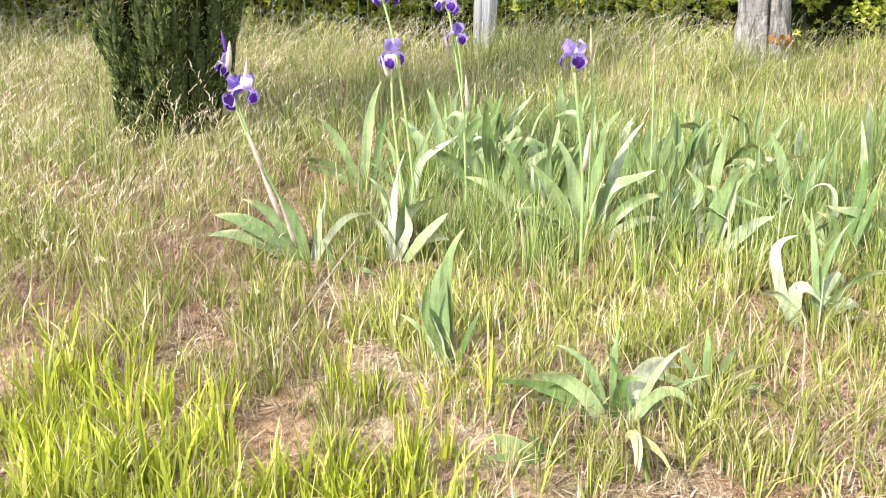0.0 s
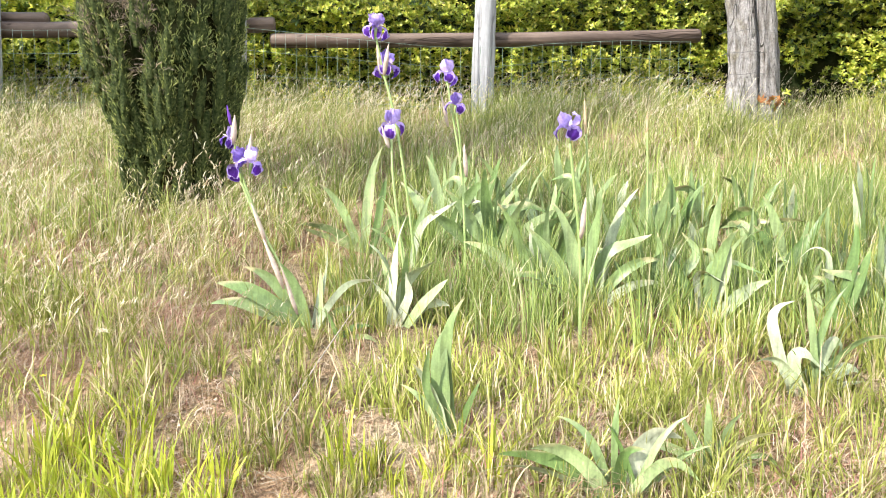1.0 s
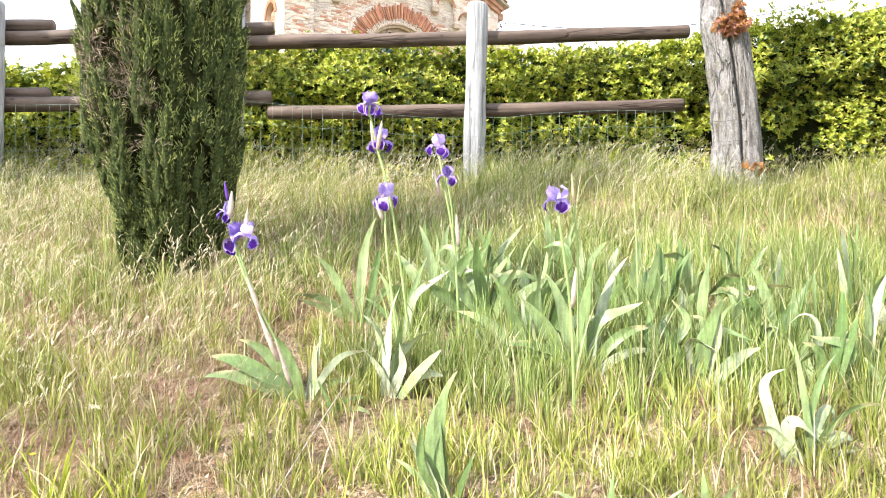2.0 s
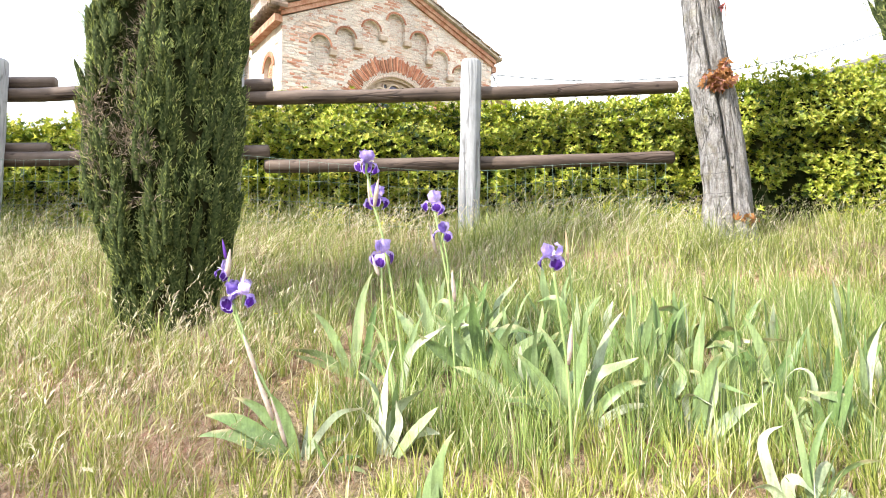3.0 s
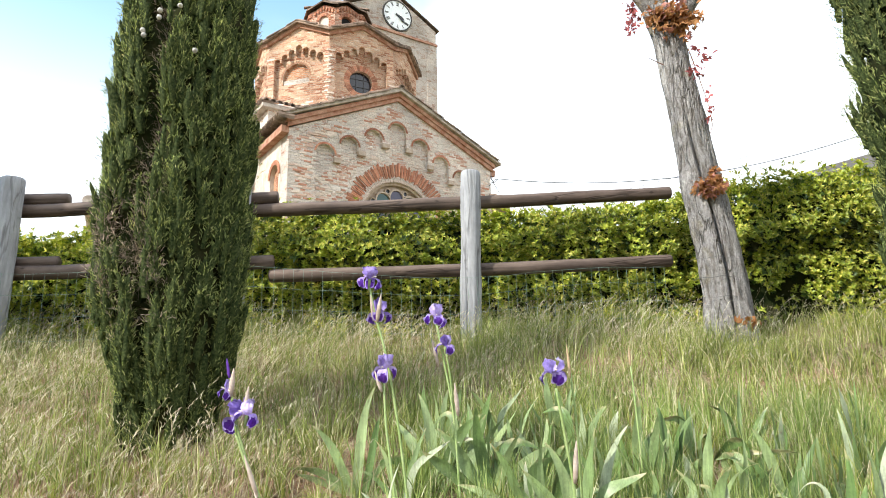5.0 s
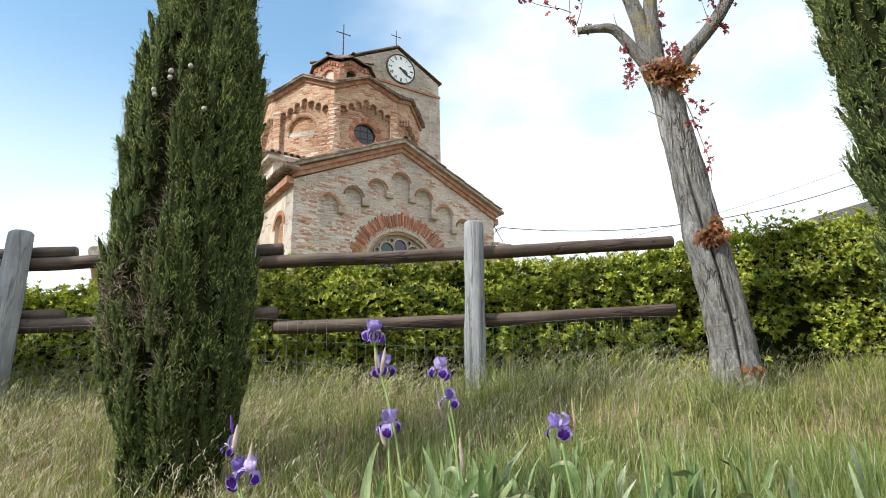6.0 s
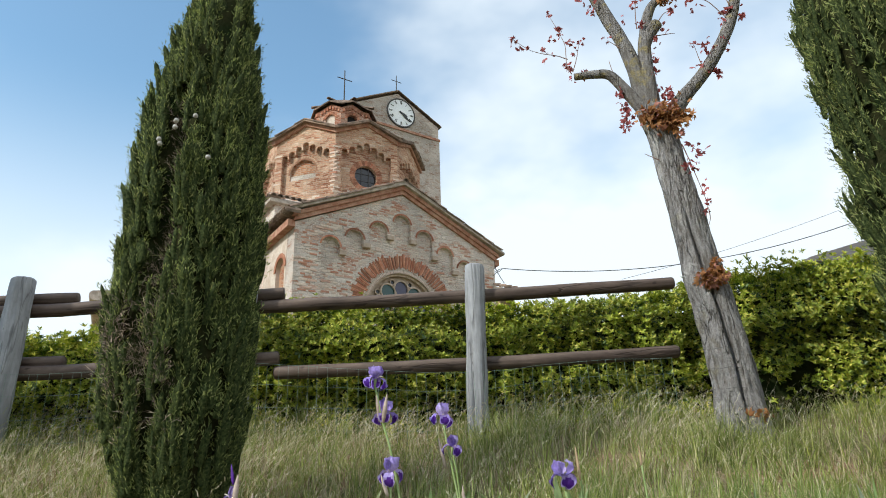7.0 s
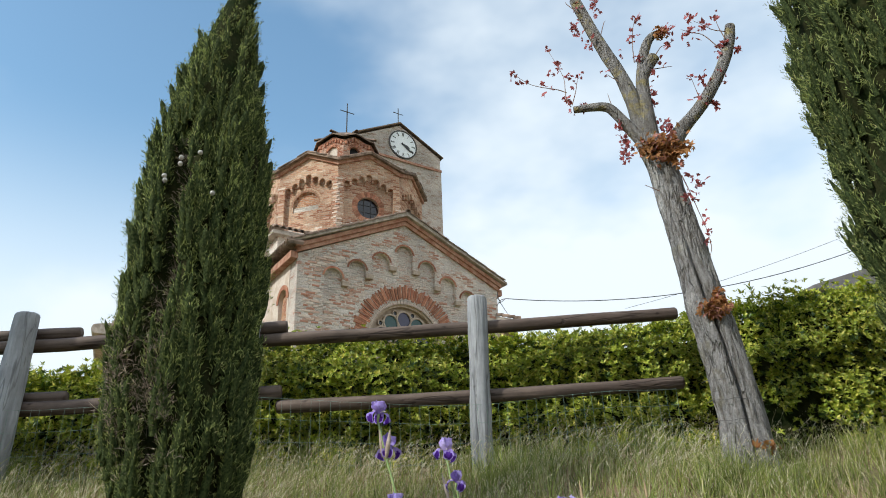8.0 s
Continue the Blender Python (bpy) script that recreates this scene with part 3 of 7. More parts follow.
prism(bm, win, -0.40, -0.12, flank)
part("blind_window", bm, M["infill"], church, "blind arched window filled with orange brick")
bm = bmesh.new()
ring = arc(1.08, HEAD - 0.36, 0.36, 180, 0, 10)
prism(bm, arc(1.08, HEAD - 0.36, 0.50, 180, 0, 10) + ring[::-1], 0.004, 0.03, flank)
part("window_arch", bm, M["brick"], church, "brick arch over the blind window")
bm = bmesh.new()
box(bm, HALF - 0.36, HALF, 0.6, 2.6, LOW, EAVE)
part("flank_wall", bm, M["facade"], church)

# cornice and roof of the front arm
slope = math.atan2(APEX - EAVE, HALF)
for side in (-1, 1):
    for k, (drop, out, y0) in enumerate(((0.0, 0.12, -0.13), (0.14, 0.06, -0.075))):
        bm = bmesh.new()
        x1 = side * (HALF + out)
        zt = lambda x: APEX + 0.285 - drop - abs(x - RIDGE) * math.tan(slope)
        prism(bm, [(RIDGE, zt(RIDGE)), (x1, zt(x1)), (x1, zt(x1) - 0.137), (RIDGE, zt(RIDGE) - 0.137)], y0, 0.0)
        part("cornice", bm, M["terracotta"], church, "stepped red brick cornice")
    bm = bmesh.new()
    x1 = side * (HALF + 0.30)
    zt = lambda x: APEX + 0.42 - abs(x - RIDGE) * math.tan(slope)
    prism(bm, [(RIDGE, zt(RIDGE)), (x1, zt(x1)), (x1, zt(x1) - 0.08), (RIDGE, zt(RIDGE) - 0.13)], -0.24, 2.7)
    roof = part("roof", bm, M["slab"], church, "low pitched roof with pale weathered edge")
    # eave cornice along the flank
    bm = bmesh.new()
    box(bm, *sorted((side * HALF, side * (HALF + 0.22))), 0.0, 2.6, EAVE - 0.16, EAVE + 0.05)
    part("cornice", bm, M["terracotta"], church)


def barrel_tile(length=0.42, r=0.10):
    bm = bmesh.new()
    top = arc(0, 0, r, 180, 0, 5) + arc(0, 0, r - 0.022, 0, 180, 5)
    prism(bm, top, 0, length)
    me = bpy.data.meshes.new("roof_tile")
    bm.to_mesh(me)
    bm.free()
    me.materials.append(M["tile"])
    return me


TILE = barrel_tile()


def tile(parent, m):
    ob = new("roof_tile", TILE)
    ob.parent, ob.matrix_local = parent, m
    return ob


rt = random.Random(4)
for i in range(13):
    tile(church, pose(-HALF - 0.42, -0.18 + i * 0.215, EAVE + 0.20 + rt.uniform(-0.015, 0.015), 0, 25, -90 + rt.uniform(-3, 3)) @ Matrix.Diagonal((1.08, 1.1, 1.5, 1)))
for i in range(3):
    tile(church, pose(RIDGE + rt.uniform(-0.02, 0.02), -0.30 + i * 0.40, APEX + 0.40 + 0.01 * i, -1, 0, rt.uniform(-3, 3)))

# verge tiles along the gable edges
for sd in (-1, 1):
    for i in range(10):
        x = RIDGE + sd * (0.22 + 0.385 * i)
        z = APEX + 0.435 - abs(x - RIDGE) * math.tan(slope) + rt.uniform(-0.012, 0.012)
        tile(church, pose(x, -0.21 + rt.uniform(-0.015, 0.015), z, 0, 0, 0) @ pose(0, 0, 0, 0, sd * math.degrees(slope), 0) @ pose(0, 0, 0, 0, 0, -90 * sd) @ pose(0, -0.2, -0.035, 3, 0, rt.uniform(-3, 3)) @ Matrix.Diagonal((0.85, 1, 0.8, 1)))

# lunette window: a brick arch of two rings, tracery and leaded panes
def radial_brick(r0, r1, half, depth):
    bm = bmesh.new()
    t0, t1 = half * 0.80, half * 0.80 * r1 / r0
    prism(bm, [(-t0, r0), (-t1, r1), (t1, r1), (t0, r0)], -depth, 0.05)
    me = bpy.data.meshes.new("arch_brick")
    bm.to_mesh(me)
    bm.free()
    me.materials.append(M["brick"])
    return me


for r0, r1, count, depth in ((1.45, 1.86, 104, 0.025), (1.275, 1.43, 84, 0.01)):
    me = radial_brick(r0, r1, math.pi * r0 / count / 2 * 1.06, depth)
    if r0 < 1.3:
        me.materials.clear()
        me.materials.append(M["facade"])
    for i in range(count):
        a = -6 + 192 * (i + 0.5) / count
        ob = new("arch_brick", me)
        ob.parent = front
        ob.matrix_local = pose(LUX, 0.13 + rt.uniform(-0.008, 0.008), LUZ) @ pose(0, 0, 0, 0, 90 - a + rt.uniform(-0.5, 0.5), 0) @ Matrix.Diagonal((1, 1, rt.uniform(0.95, 1.035) if r0 > 1.3 else 1.0, 1))

bm = bmesh.new()
prism(bm, arc(LUX, LUZ, LUR, 0, 180, 28) + [(LUX - LUR, LUZ - 0.3), (LUX + LUR, LUZ - 0.3)], 0.46, 0.50)
lunette = part("lunette_window", bm, M["tracery"], church, "round arched lunette window with stone tracery")
lunette.matrix_local = pose(0, -0.12, 0)
bm = bmesh.new()
ring_bar(bm, LUX, LUZ, LUR - 0.07, LUR, 0.33, 0.45, 0, 180, 28)
part("tracery", bm, M["tracery"], lunette, "worn stone tracery ring")


def petal_outline(ang, grow):
    """A drop-shaped light, its round end towards the rim."""
    pts = [(0.30, 0.0)] + [(0.80 + 0.275 * math.cos(radians(q)), 0.255 * math.sin(radians(q))) for q in range(-100, 101, 20)]
    mid = 0.72
    c, d = math.cos(radians(ang)), math.sin(radians(ang))
    pts = [(mid + (u - mid) * grow, v * grow) for u, v in pts]
    return [(LUX + u * c - v * d, LUZ + u * d + v * c) for u, v in pts]


for k, ang in enumerate((18, 54, 90, 126, 162)):
    bm = bmesh.new()
    prism(bm, petal_outline(ang, 0.95), 0.415, 0.457)
    part("pane", bm, M[("glass_violet", "glass_green", "glass_violet", "glass_green", "glass_dark")[k]], lunette, "dark tinted leaded pane")
    bm = bmesh.new()
    o, i_ = petal_outline(ang, 1.06), petal_outline(ang, 0.92)
    for j in range(len(o)):
        q = (j + 1) % len(o)
        prism(bm, [o[j], o[q], i_[q], i_[j]], 0.36, 0.45)
    part("tracery", bm, M["tracery"], lunette)
for ang in (36, 72, 108, 144):
    cx, cz = LUX + 1.03 * math.cos(radians(ang)), LUZ + 1.03 * math.sin(radians(ang))
    bm = bmesh.new()
    prism(bm, arc(cx, cz, 0.078, 0, 330, 11), 0.42, 0.457)
    part("pane", bm, M["glass_dark"], lunette)
    bm = bmesh.new()
    ring_bar(bm, cx, cz, 0.072, 0.10, 0.37, 0.45, 0, 360, 12)
    part("tracery", bm, M["tracery"], lunette)

# crossing block with tiled edge
bm = bmesh.new()
box(bm, -3.62, 3.62, 2.0, 8.2, LOW, 10.66)
part("crossing_wall", bm, M["facade"], church, "rubble walls of the crossing block")
bm = bmesh.new()
lo, hi = [(-3.85, 1.82), (3.85, 1.82), (3.85, 8.4), (-3.85, 8.4)], [(-2.2, 3.2), (2.2, 3.2), (2.2, 7.0), (-2.2, 7.0)]
a = [bm.verts.new((x, y, 10.66)) for x, y in lo]
b = [bm.verts.new((x, y, 10.78)) for x, y in lo]
c = [bm.verts.new((x, y, 11.5)) for x, y in hi]
bm.faces.new(a[::-1]), bm.faces.new(c)
for i in range(4):
    j = (i + 1) % 4
    bm.faces.new((a[i], a[j], b[j], b[i])), bm.faces.new((b[i], b[j], c[j], c[i]))
part("crossing_roof", bm, M["slab"], church, "low tiled roof round the drum")
for i in range(16):
    tile(church, pose(-3.76 + i * 0.215, 1.76, 10.83 + rt.uniform(-0.012, 0.012), 24, 0, rt.uniform(-3, 3)))
for i in range(14):
    tile(church, pose(-3.92, 1.9 + i * 0.215, 10.83 + rt.uniform(-0.012, 0.012), 0, 24, -90 + rt.uniform(-3, 3)))
# lower west wing
bm = bmesh.new()
box(bm, -7.2, -3.63, 3.2, 8.0, LOW, 8.5)
part("wing_wall", bm, M["drum"], church, "brick wall of the lower west wing")
bm = bmesh.new()
prism(bm, [(-7.5, 8.4), (-7.5, 8.56), (-3.62, 9.9), (-3.62, 9.7)], 2.9, 8.2)
part("wing_roof", bm, M["tile"], church, "tiled lean-to roof")

# drum
DRUM_R, DRUM_TURN = 3.12, 9.0 - 38.0
DRUM = pose(0, 4.9, 0, 0, 0, DRUM_TURN)
SIDE, APO = DRUM_R * math.sin(math.pi / 8), DRUM_R * math.cos(math.pi / 8)
CORNER_Z, GABLE_Z, BASE_Z = 14.0, 14.52, 10.5
small = [(-0.84, 13.42, 0.115), (-0.56, 13.55, 0.115), (-0.28, 13.69, 0.115), (0.0, 13.83, 0.115), (0.28, 13.69, 0.115), (0.56, 13.55, 0.115), (0.84, 13.42, 0.115)]
DRUM_FACES = []
for f in range(8):
    face = DRUM @ pose(0, 0, 0, 0, 0, 22.5 + 45 * f) @ pose(0, -APO, 0)
    oculus, niche = f == 0, f == 7
    bm = bmesh.new()
    s = SIDE * 0.998
    prism(bm, [(-s, BASE_Z), (-s, CORNER_Z), (0, GABLE_Z), (s, CORNER_Z), (s, BASE_Z)] + panel_edge(small, BASE_Z)[::-1], 0.0, 0.16)
    wall = part("drum_wall", bm, M["drum"], church, "warm brick drum face with a small blind arcade")
    wall.matrix_local = face
    if oculus or niche:
        DRUM_FACES.append(wall)
    bm = bmesh.new()
    if oculus or niche:
        r = 0.42 if oculus else 0.52
        cz, cx = (12.54, 0.03) if oculus else (12.68, -0.16)
        if oculus:
            hole_l, hole_r = arc(cx, cz, r, 90, 270, 14), arc(cx, cz, r, -90, 90, 14)
        else:
            hole_l, hole_r = arc(cx, cz, r, 90, 180, 10) + [(cx - r, cz - 0.25), (cx, cz - 0.25)], [(cx, cz - 0.25), (cx + r, cz - 0.25)] + arc(cx, cz, r, 0, 90, 10)
        prism(bm, [(-s, BASE_Z), (-s, CORNER_Z - 0.05), (cx, GABLE_Z - 0.06)] + hole_l + [(cx, BASE_Z)], 0.162, 0.5)
        prism(bm, [(cx, BASE_Z)] + hole_r + [(cx, GABLE_Z - 0.06), (s, CORNER_Z - 0.05), (s, BASE_Z)], 0.162, 0.5)
    else:
        prism(bm, [(-s, BASE_Z), (-s, CORNER_Z - 0.05), (0, GABLE_Z - 0.06), (s, CORNER_Z - 0.05), (s, BASE_Z)], 0.162, 0.5)
    part("drum_field", bm, M["drum"], church).matrix_local = face
    if oculus:
        bm = bmesh.new()
        prism(bm, arc(cx, cz, r + 0.02, 0, 350, 35), 0.30, 0.36, face)
        pane = part("oculus", bm, M["glass_dark"], church, "round window with dark leaded glass")
        for dx in (-0.14, 0.14):
            bm = bmesh.new()
            prism(bm, [(cx + dx - 0.008, cz - 0.39), (cx + dx - 0.008, cz + 0.39), (cx + dx + 0.008, cz + 0.39), (cx + dx + 0.008, cz - 0.39)], 0.28, 0.30, face)
            prism(bm, [(cx - 0.39, cz + dx - 0.008), (cx - 0.39, cz + dx + 0.008), (cx + 0.39, cz + dx + 0.008), (cx + 0.39, cz + dx - 0.008)], 0.282, 0.298, face)
            part("glazing_bar", bm, M["iron"], pane)
        n_b, r_b, a_b, z_b = 30, r + 0.005, 0, 360
    elif niche:
        bm = bmesh.new()
        prism(bm, arc(cx, cz, r + 0.02, 0, 180, 16) + [(cx - r, cz - 0.26), (cx + r, cz - 0.26)], 0.26, 0.40)
        part("niche_infill", bm, M["infill"], church, "walled-up arched window of red brick").matrix_local = face
        bm = bmesh.new()
        box_pts = [(cx - r, cz - 0.26), (cx + r, cz - 0.26), (cx + r, cz - 0.05), (cx - r, cz - 0.05)]
        prism(bm, box_pts, 0.20, 0.30, face)
        part("niche_sill", bm, M["tower"], church, "pale plaster patch")
        n_b, r_b, a_b, z_b = 18, r + 0.005, 0, 180
    if oculus or niche:
        me = radial_brick(r_b, r_b + (0.2 if oculus else 0.14), math.pi * r_b * (z_b / 180) / n_b / 2 * 1.04, 0.012)
        if niche:
            me.materials.clear()
            me.materials.append(M["drum"])
        for i in range(n_b):
            ob = new("arch_brick", me)
            ob.parent = wall
            ob.matrix_local = pose(cx, 0.16 + rt.uniform(-0.004, 0.004), cz, 0, 90 - (a_b + z_b * (i + 0.5) / n_b), 0)
    for sd in (-1, 1):
        bm = bmesh.new()
        o = s + 0.05
        prism(bm, [(0, GABLE_Z + 0.10), (sd * o, CORNER_Z + 0.09), (sd * o, CORNER_Z - 0.05), (0, GABLE_Z - 0.04)], -0.08, 0.0, face)
        part("drum_cornice", bm, M["terracotta"], church)
        # roof leaf from the gable edge up to the lantern
        bm = bmesh.new()
        q = [face @ Vector(p) for p in ((0, -0.22, GABLE_Z + 0.17), (sd * (s + 0.09), -0.22, CORNER_Z + 0.16), (sd * 0.46, APO - 1.12, 14.86), (0, APO - 1.12, 14.86))]
        up = [bm.verts.new(p) for p in q]
        dn = [bm.verts.new(p - Vector((0, 0, 0.09))) for p in q]
        bm.faces.new(up), bm.faces.new(dn[::-1])
        for i in range(4):
            j = (i + 1) % 4
            bm.faces.new((up[i], up[j], dn[j], dn[i]))
        part("drum_roof", bm, M["tile"], church)
        pitch = math.atan2(GABLE_Z - CORNER_Z, s)
        for i in range(3):
            x = sd * (0.2 + 0.39 * i)
            z = GABLE_Z + 0.18 - abs(x) * math.tan(pitch)
            tile(church, face @ pose(x, -0.17 + rt.uniform(-0.02, 0.02), z + rt.uniform(-0.01, 0.01)) @ pose(0, 0, 0, 0, sd * math.degrees(pitch), 0) @ pose(0, 0, 0, 0, 0, -90 * sd) @ pose(0, -0.2, -0.03, 3, 0, rt.uniform(-3, 3)) @ Matrix.Diagonal((0.7, 1, 0.7, 1)))

# lantern
LAN_R = 1.22
L_SIDE, L_APO = LAN_R * math.sin(math.pi / 8), LAN_R * math.cos(math.pi / 8)
for f in range(8):
    face = DRUM @ pose(0, 0, 0, 0, 0, 22.5 + 45 * f) @ pose(0, -L_APO, 0)
    bm = bmesh.new()
    s = L_SIDE * 0.998
    opening = [(0.20, 14.9), (0.20, 15.78)] + arc(0, 15.78, 0.20, 0, 180, 8)[1:-1] + [(-0.20, 15.78), (-0.20, 14.9)]
    prism(bm, [(-s, 14.9), (-s, 16.24), (0, 16.46), (s, 16.24), (s, 14.9)] + opening, 0.0, 0.16)
    wall = part("lantern_wall", bm, M["lantern"], church, "small red brick lantern face with worn plaster")
    wall.matrix_local = face
    bm = bmesh.new()
    if f == 0:
        # panel across the arch, its black standing in for the shade inside
        prism(bm, opening, 0.15, 0.18, face)
        part("lantern_opening", bm, M["void_shade"], church, "arched opening closed by a panel coloured as shade")
    else:
        prism(bm, opening, 0.06, 0.16, face)
        part("lantern_infill", bm, M["plaster"], church, "pale plastered blind arch")
    # row of small brick dentils that follows the gable
    for i in range(-3, 4):
        bm = bmesh.new()
        cx, cz = i * 0.122, 16.33 - abs(i) * 0.058
        box(bm, cx - 0.032, cx + 0.032, -0.055, 0.004, cz - 0.11, cz + 0.03)
        part("dentil", bm, M["brick"], wall)
    me = radial_brick(0.21, 0.32, math.pi * 0.21 / 11 / 2, 0.02)
    for i in range(11):
        ob = new("arch_brick", me)
        ob.parent = wall
        ob.matrix_local = pose(0, 0.0, 15.78, 0, 90 - 180 * (i + 0.5) / 11, 0)
    for sd in (-1, 1):
        bm = bmesh.new()
        q = [face @ Vector(p) for p in ((0, -0.14, 16.58), (sd * (s + 0.06), -0.14, 16.36), (0.0, L_APO, 17.35), (0, L_APO - 0.01, 17.36))]
        up = [bm.verts.new(p) for p in q[:3]]
        dn = [bm.verts.new(p - Vector((0, 0, 0.06))) for p in q[:3]]
        bm.faces.new(up), bm.faces.new(dn[::-1])
        for i in range(3):
            j = (i + 1) % 3
            bm.faces.new((up[i], up[j], dn[j], dn[i]))
        part("lantern_roof", bm, M["tile"], church)
    ob = tile(church, face @ pose(0, -0.22, 16.60, 20, 0, 0) @ Matrix.Diagonal((0.8, 1.2, 0.8, 1)))


def iron_cross(x, y, z0, h, bar):
    bm = bmesh.new()
    tube(bm, [(x, y, z0), (x, y, z0 + h)], [0.028, 0.022], 6)
    tube(bm, [(x - bar / 2, y, z0 + h * 0.72), (x + bar / 2, y, z0 + h * 0.72)], [0.022, 0.022], 6)
    return part("cross", bm, M["iron"], church, "thin wrought iron cross")


iron_cross(0, 4.9, 17.25, 1.55, 0.66)

# single bricks that stand proud where the plaster has gone
def wall_brick(w, h):
    bm = bmesh.new()
    box(bm, -w / 2, w / 2, -0.012, 0.05, -h / 2, h / 2)
    bmesh.ops.bevel(bm, geom=[e for e in bm.edges if e.verts[0].co.y < 0 and e.verts[1].co.y < 0], offset=0.006, segments=1, affect="EDGES")
    me = bpy.data.meshes.new("brick")
    bm.to_mesh(me)
    bm.free()
    me.materials.append(M["old_brick"])
    return me


BRICKS = [wall_brick(w, h) for w, h in ((0.26, 0.062), (0.22, 0.055), (0.14, 0.060), (0.30, 0.070))]
rb = random.Random(31)


def lay_bricks(wall, count, x0, x1, z0, z1, depth_at, seed):
    """Bricks in courses, in drifts; depth_at(x, z) gives the wall's face there, or None where none may sit."""
    used, tries = set(), 0
    while count and tries < 20000:
        tries += 1
        row = rb.randint(int(z0 / 0.08), int(z1 / 0.08))
        col = rb.randint(0, int((x1 - x0) / 0.30))
        x, z = x0 + 0.30 * (col + 0.5 * (row % 2)) + rb.uniform(-0.02, 0.02), row * 0.08
        if (row, col) in used or noise.noise(Vector((x * 1.1 + seed, z * 1.9, seed))) < rb.uniform(-0.25, 0.30):
            continue
        y = depth_at(x, z)
        if y is None:
            continue
        used.add((row, col))
        ob = new("brick", rb.choice(BRICKS))
        ob.parent = wall
        ob.matrix_local = pose(x, y + rb.uniform(-0.004, 0.010), z, rb.uniform(-1.5, 1.5), rb.uniform(-1.5, 1.5), rb.uniform(-1.5, 1.5))
        count -= 1


def front_face(x, z):
    if math.hypot(x - LUX, z - LUZ) < 2.02 or abs(x) > HALF - 0.2 or z > APEX - 0.30 - abs(x - 0.05) * math.tan(slope):
        return None
    if abs(x) < 2.58 and z < 9.35 - 0.49 * abs(x):
        return 0.132
    if abs(x) > 2.98 or z > 10.48 - 0.49 * abs(x):
        return 0.0
    return None


lay_bricks(front, 290, -HALF + 0.15, HALF - 0.15, 6.6, APEX - 0.4, front_face, 3.0)


def drum_face(x, z):
    if abs(x) > 1.05 and z < 13.6:
        return 0.0
    if math.hypot(x, z - 12.5) > 0.85 and abs(x) < 0.80 and z < 13.05 - 0.45 * abs(x):
        return 0.162
    return None


for wall in DRUM_FACES:
    lay_bricks(wall, 70, -1.12, 1.12, 11.0, 13.9, drum_face, 7.0 + len(wall.name))

# clock tower
TX, TY, TW = 4.90, 9.0, 2.49
T_EAVE, T_APEX = 20.27, 21.60
bm = bmesh.new()
bell = [(-0.58, 16.9), (-0.58, 18.46)] + arc(0, 18.46, 0.58, 180, 0, 12)[1:-1] + [(0.58, 18.46), (0.58, 16.9)]
prism(bm, [(TX - TW, LOW), (TX - TW, T_EAVE), (TX, T_APEX), (TX + TW, T_EAVE), (TX + TW, LOW), (TX + 0.30, LOW)] + [(TX + 0.25 + x, z) for x, z in bell[::-1]] + [(TX + 0.20, LOW)], TY, TY + 0.5)
part("tower_wall", bm, M["tower"], church, "grey plastered clock tower wall with gable")
bm = bmesh.new()
box(bm, TX - TW, TX + TW, TY + 0.5, TY + 4.9, LOW, T_EAVE)
part("tower_body", bm, M["tower"], church)
# panel behind the belfry arch, coloured near-black as inner shade
bm = bmesh.new()
prism(bm, [(TX + 0.25 + x, z) for x, z in bell], TY + 0.42, TY + 0.49)
part("belfry_opening", bm, M["void_shade"], church, "belfry arch closed by a panel coloured as shade")
for sd in (-1, 1):
    bm = bmesh.new()
    x1 = TX + sd * (TW + 0.18)
    zt = lambda x: T_APEX + 0.20 - abs(x - TX) * (T_APEX - T_EAVE) / TW
    prism(bm, [(TX, zt(TX)), (x1, zt(x1)), (x1, zt(x1) - 0.05), (TX, zt(TX) - 0.07)], TY - 0.08, TY + 5.0)
    part("tower_roof", bm, M["tile"], church, "thin dark tiled roof edge")
bm = bmesh.new()
box(bm, TX - TW - 0.06, TX + TW + 0.06, TY - 0.07, TY - 0.004, 19.42, 19.55)
part("string_course", bm, M["terracotta"], church)
bm = bmesh.new()
box(bm, TX + TW - 0.55, TX + TW + 0.03, TY - 0.035, TY - 0.004, LOW, 19.41)
part("corner_strip", bm, M["tower"], church)
iron_cross(TX, TY + 0.15, 21.55, 1.25, 0.60)

CX, CZ, CR = TX + 0.17, 20.46, 0.78
bm = bmesh.new()
prism(bm, arc(CX, CZ, CR, 0, 354, 59), TY - 0.05, TY - 0.002)
clock = part("clock", bm, M["dial"], church, "white clock dial with black roman numerals")
bm = bmesh.new()
ring_bar(bm, CX, CZ, CR - 0.01, CR + 0.06, TY - 0.07, TY - 0.004, 0, 360, 48)
part("rim", bm, M["iron"], clock, "dark clock rim")
STROKES = {"I": ((0, -1, 0, 1, 1.0),), "V": ((-0.5, 1, 0, -1, 1.1), (0.5, 1, 0, -1, 0.6)), "X": ((-0.5, 1, 0.5, -1, 1.1), (0.5, 1, -0.5, -1, 0.6))}
ADVANCE = {"I": 0.50, "V": 1.0, "X": 1.0}
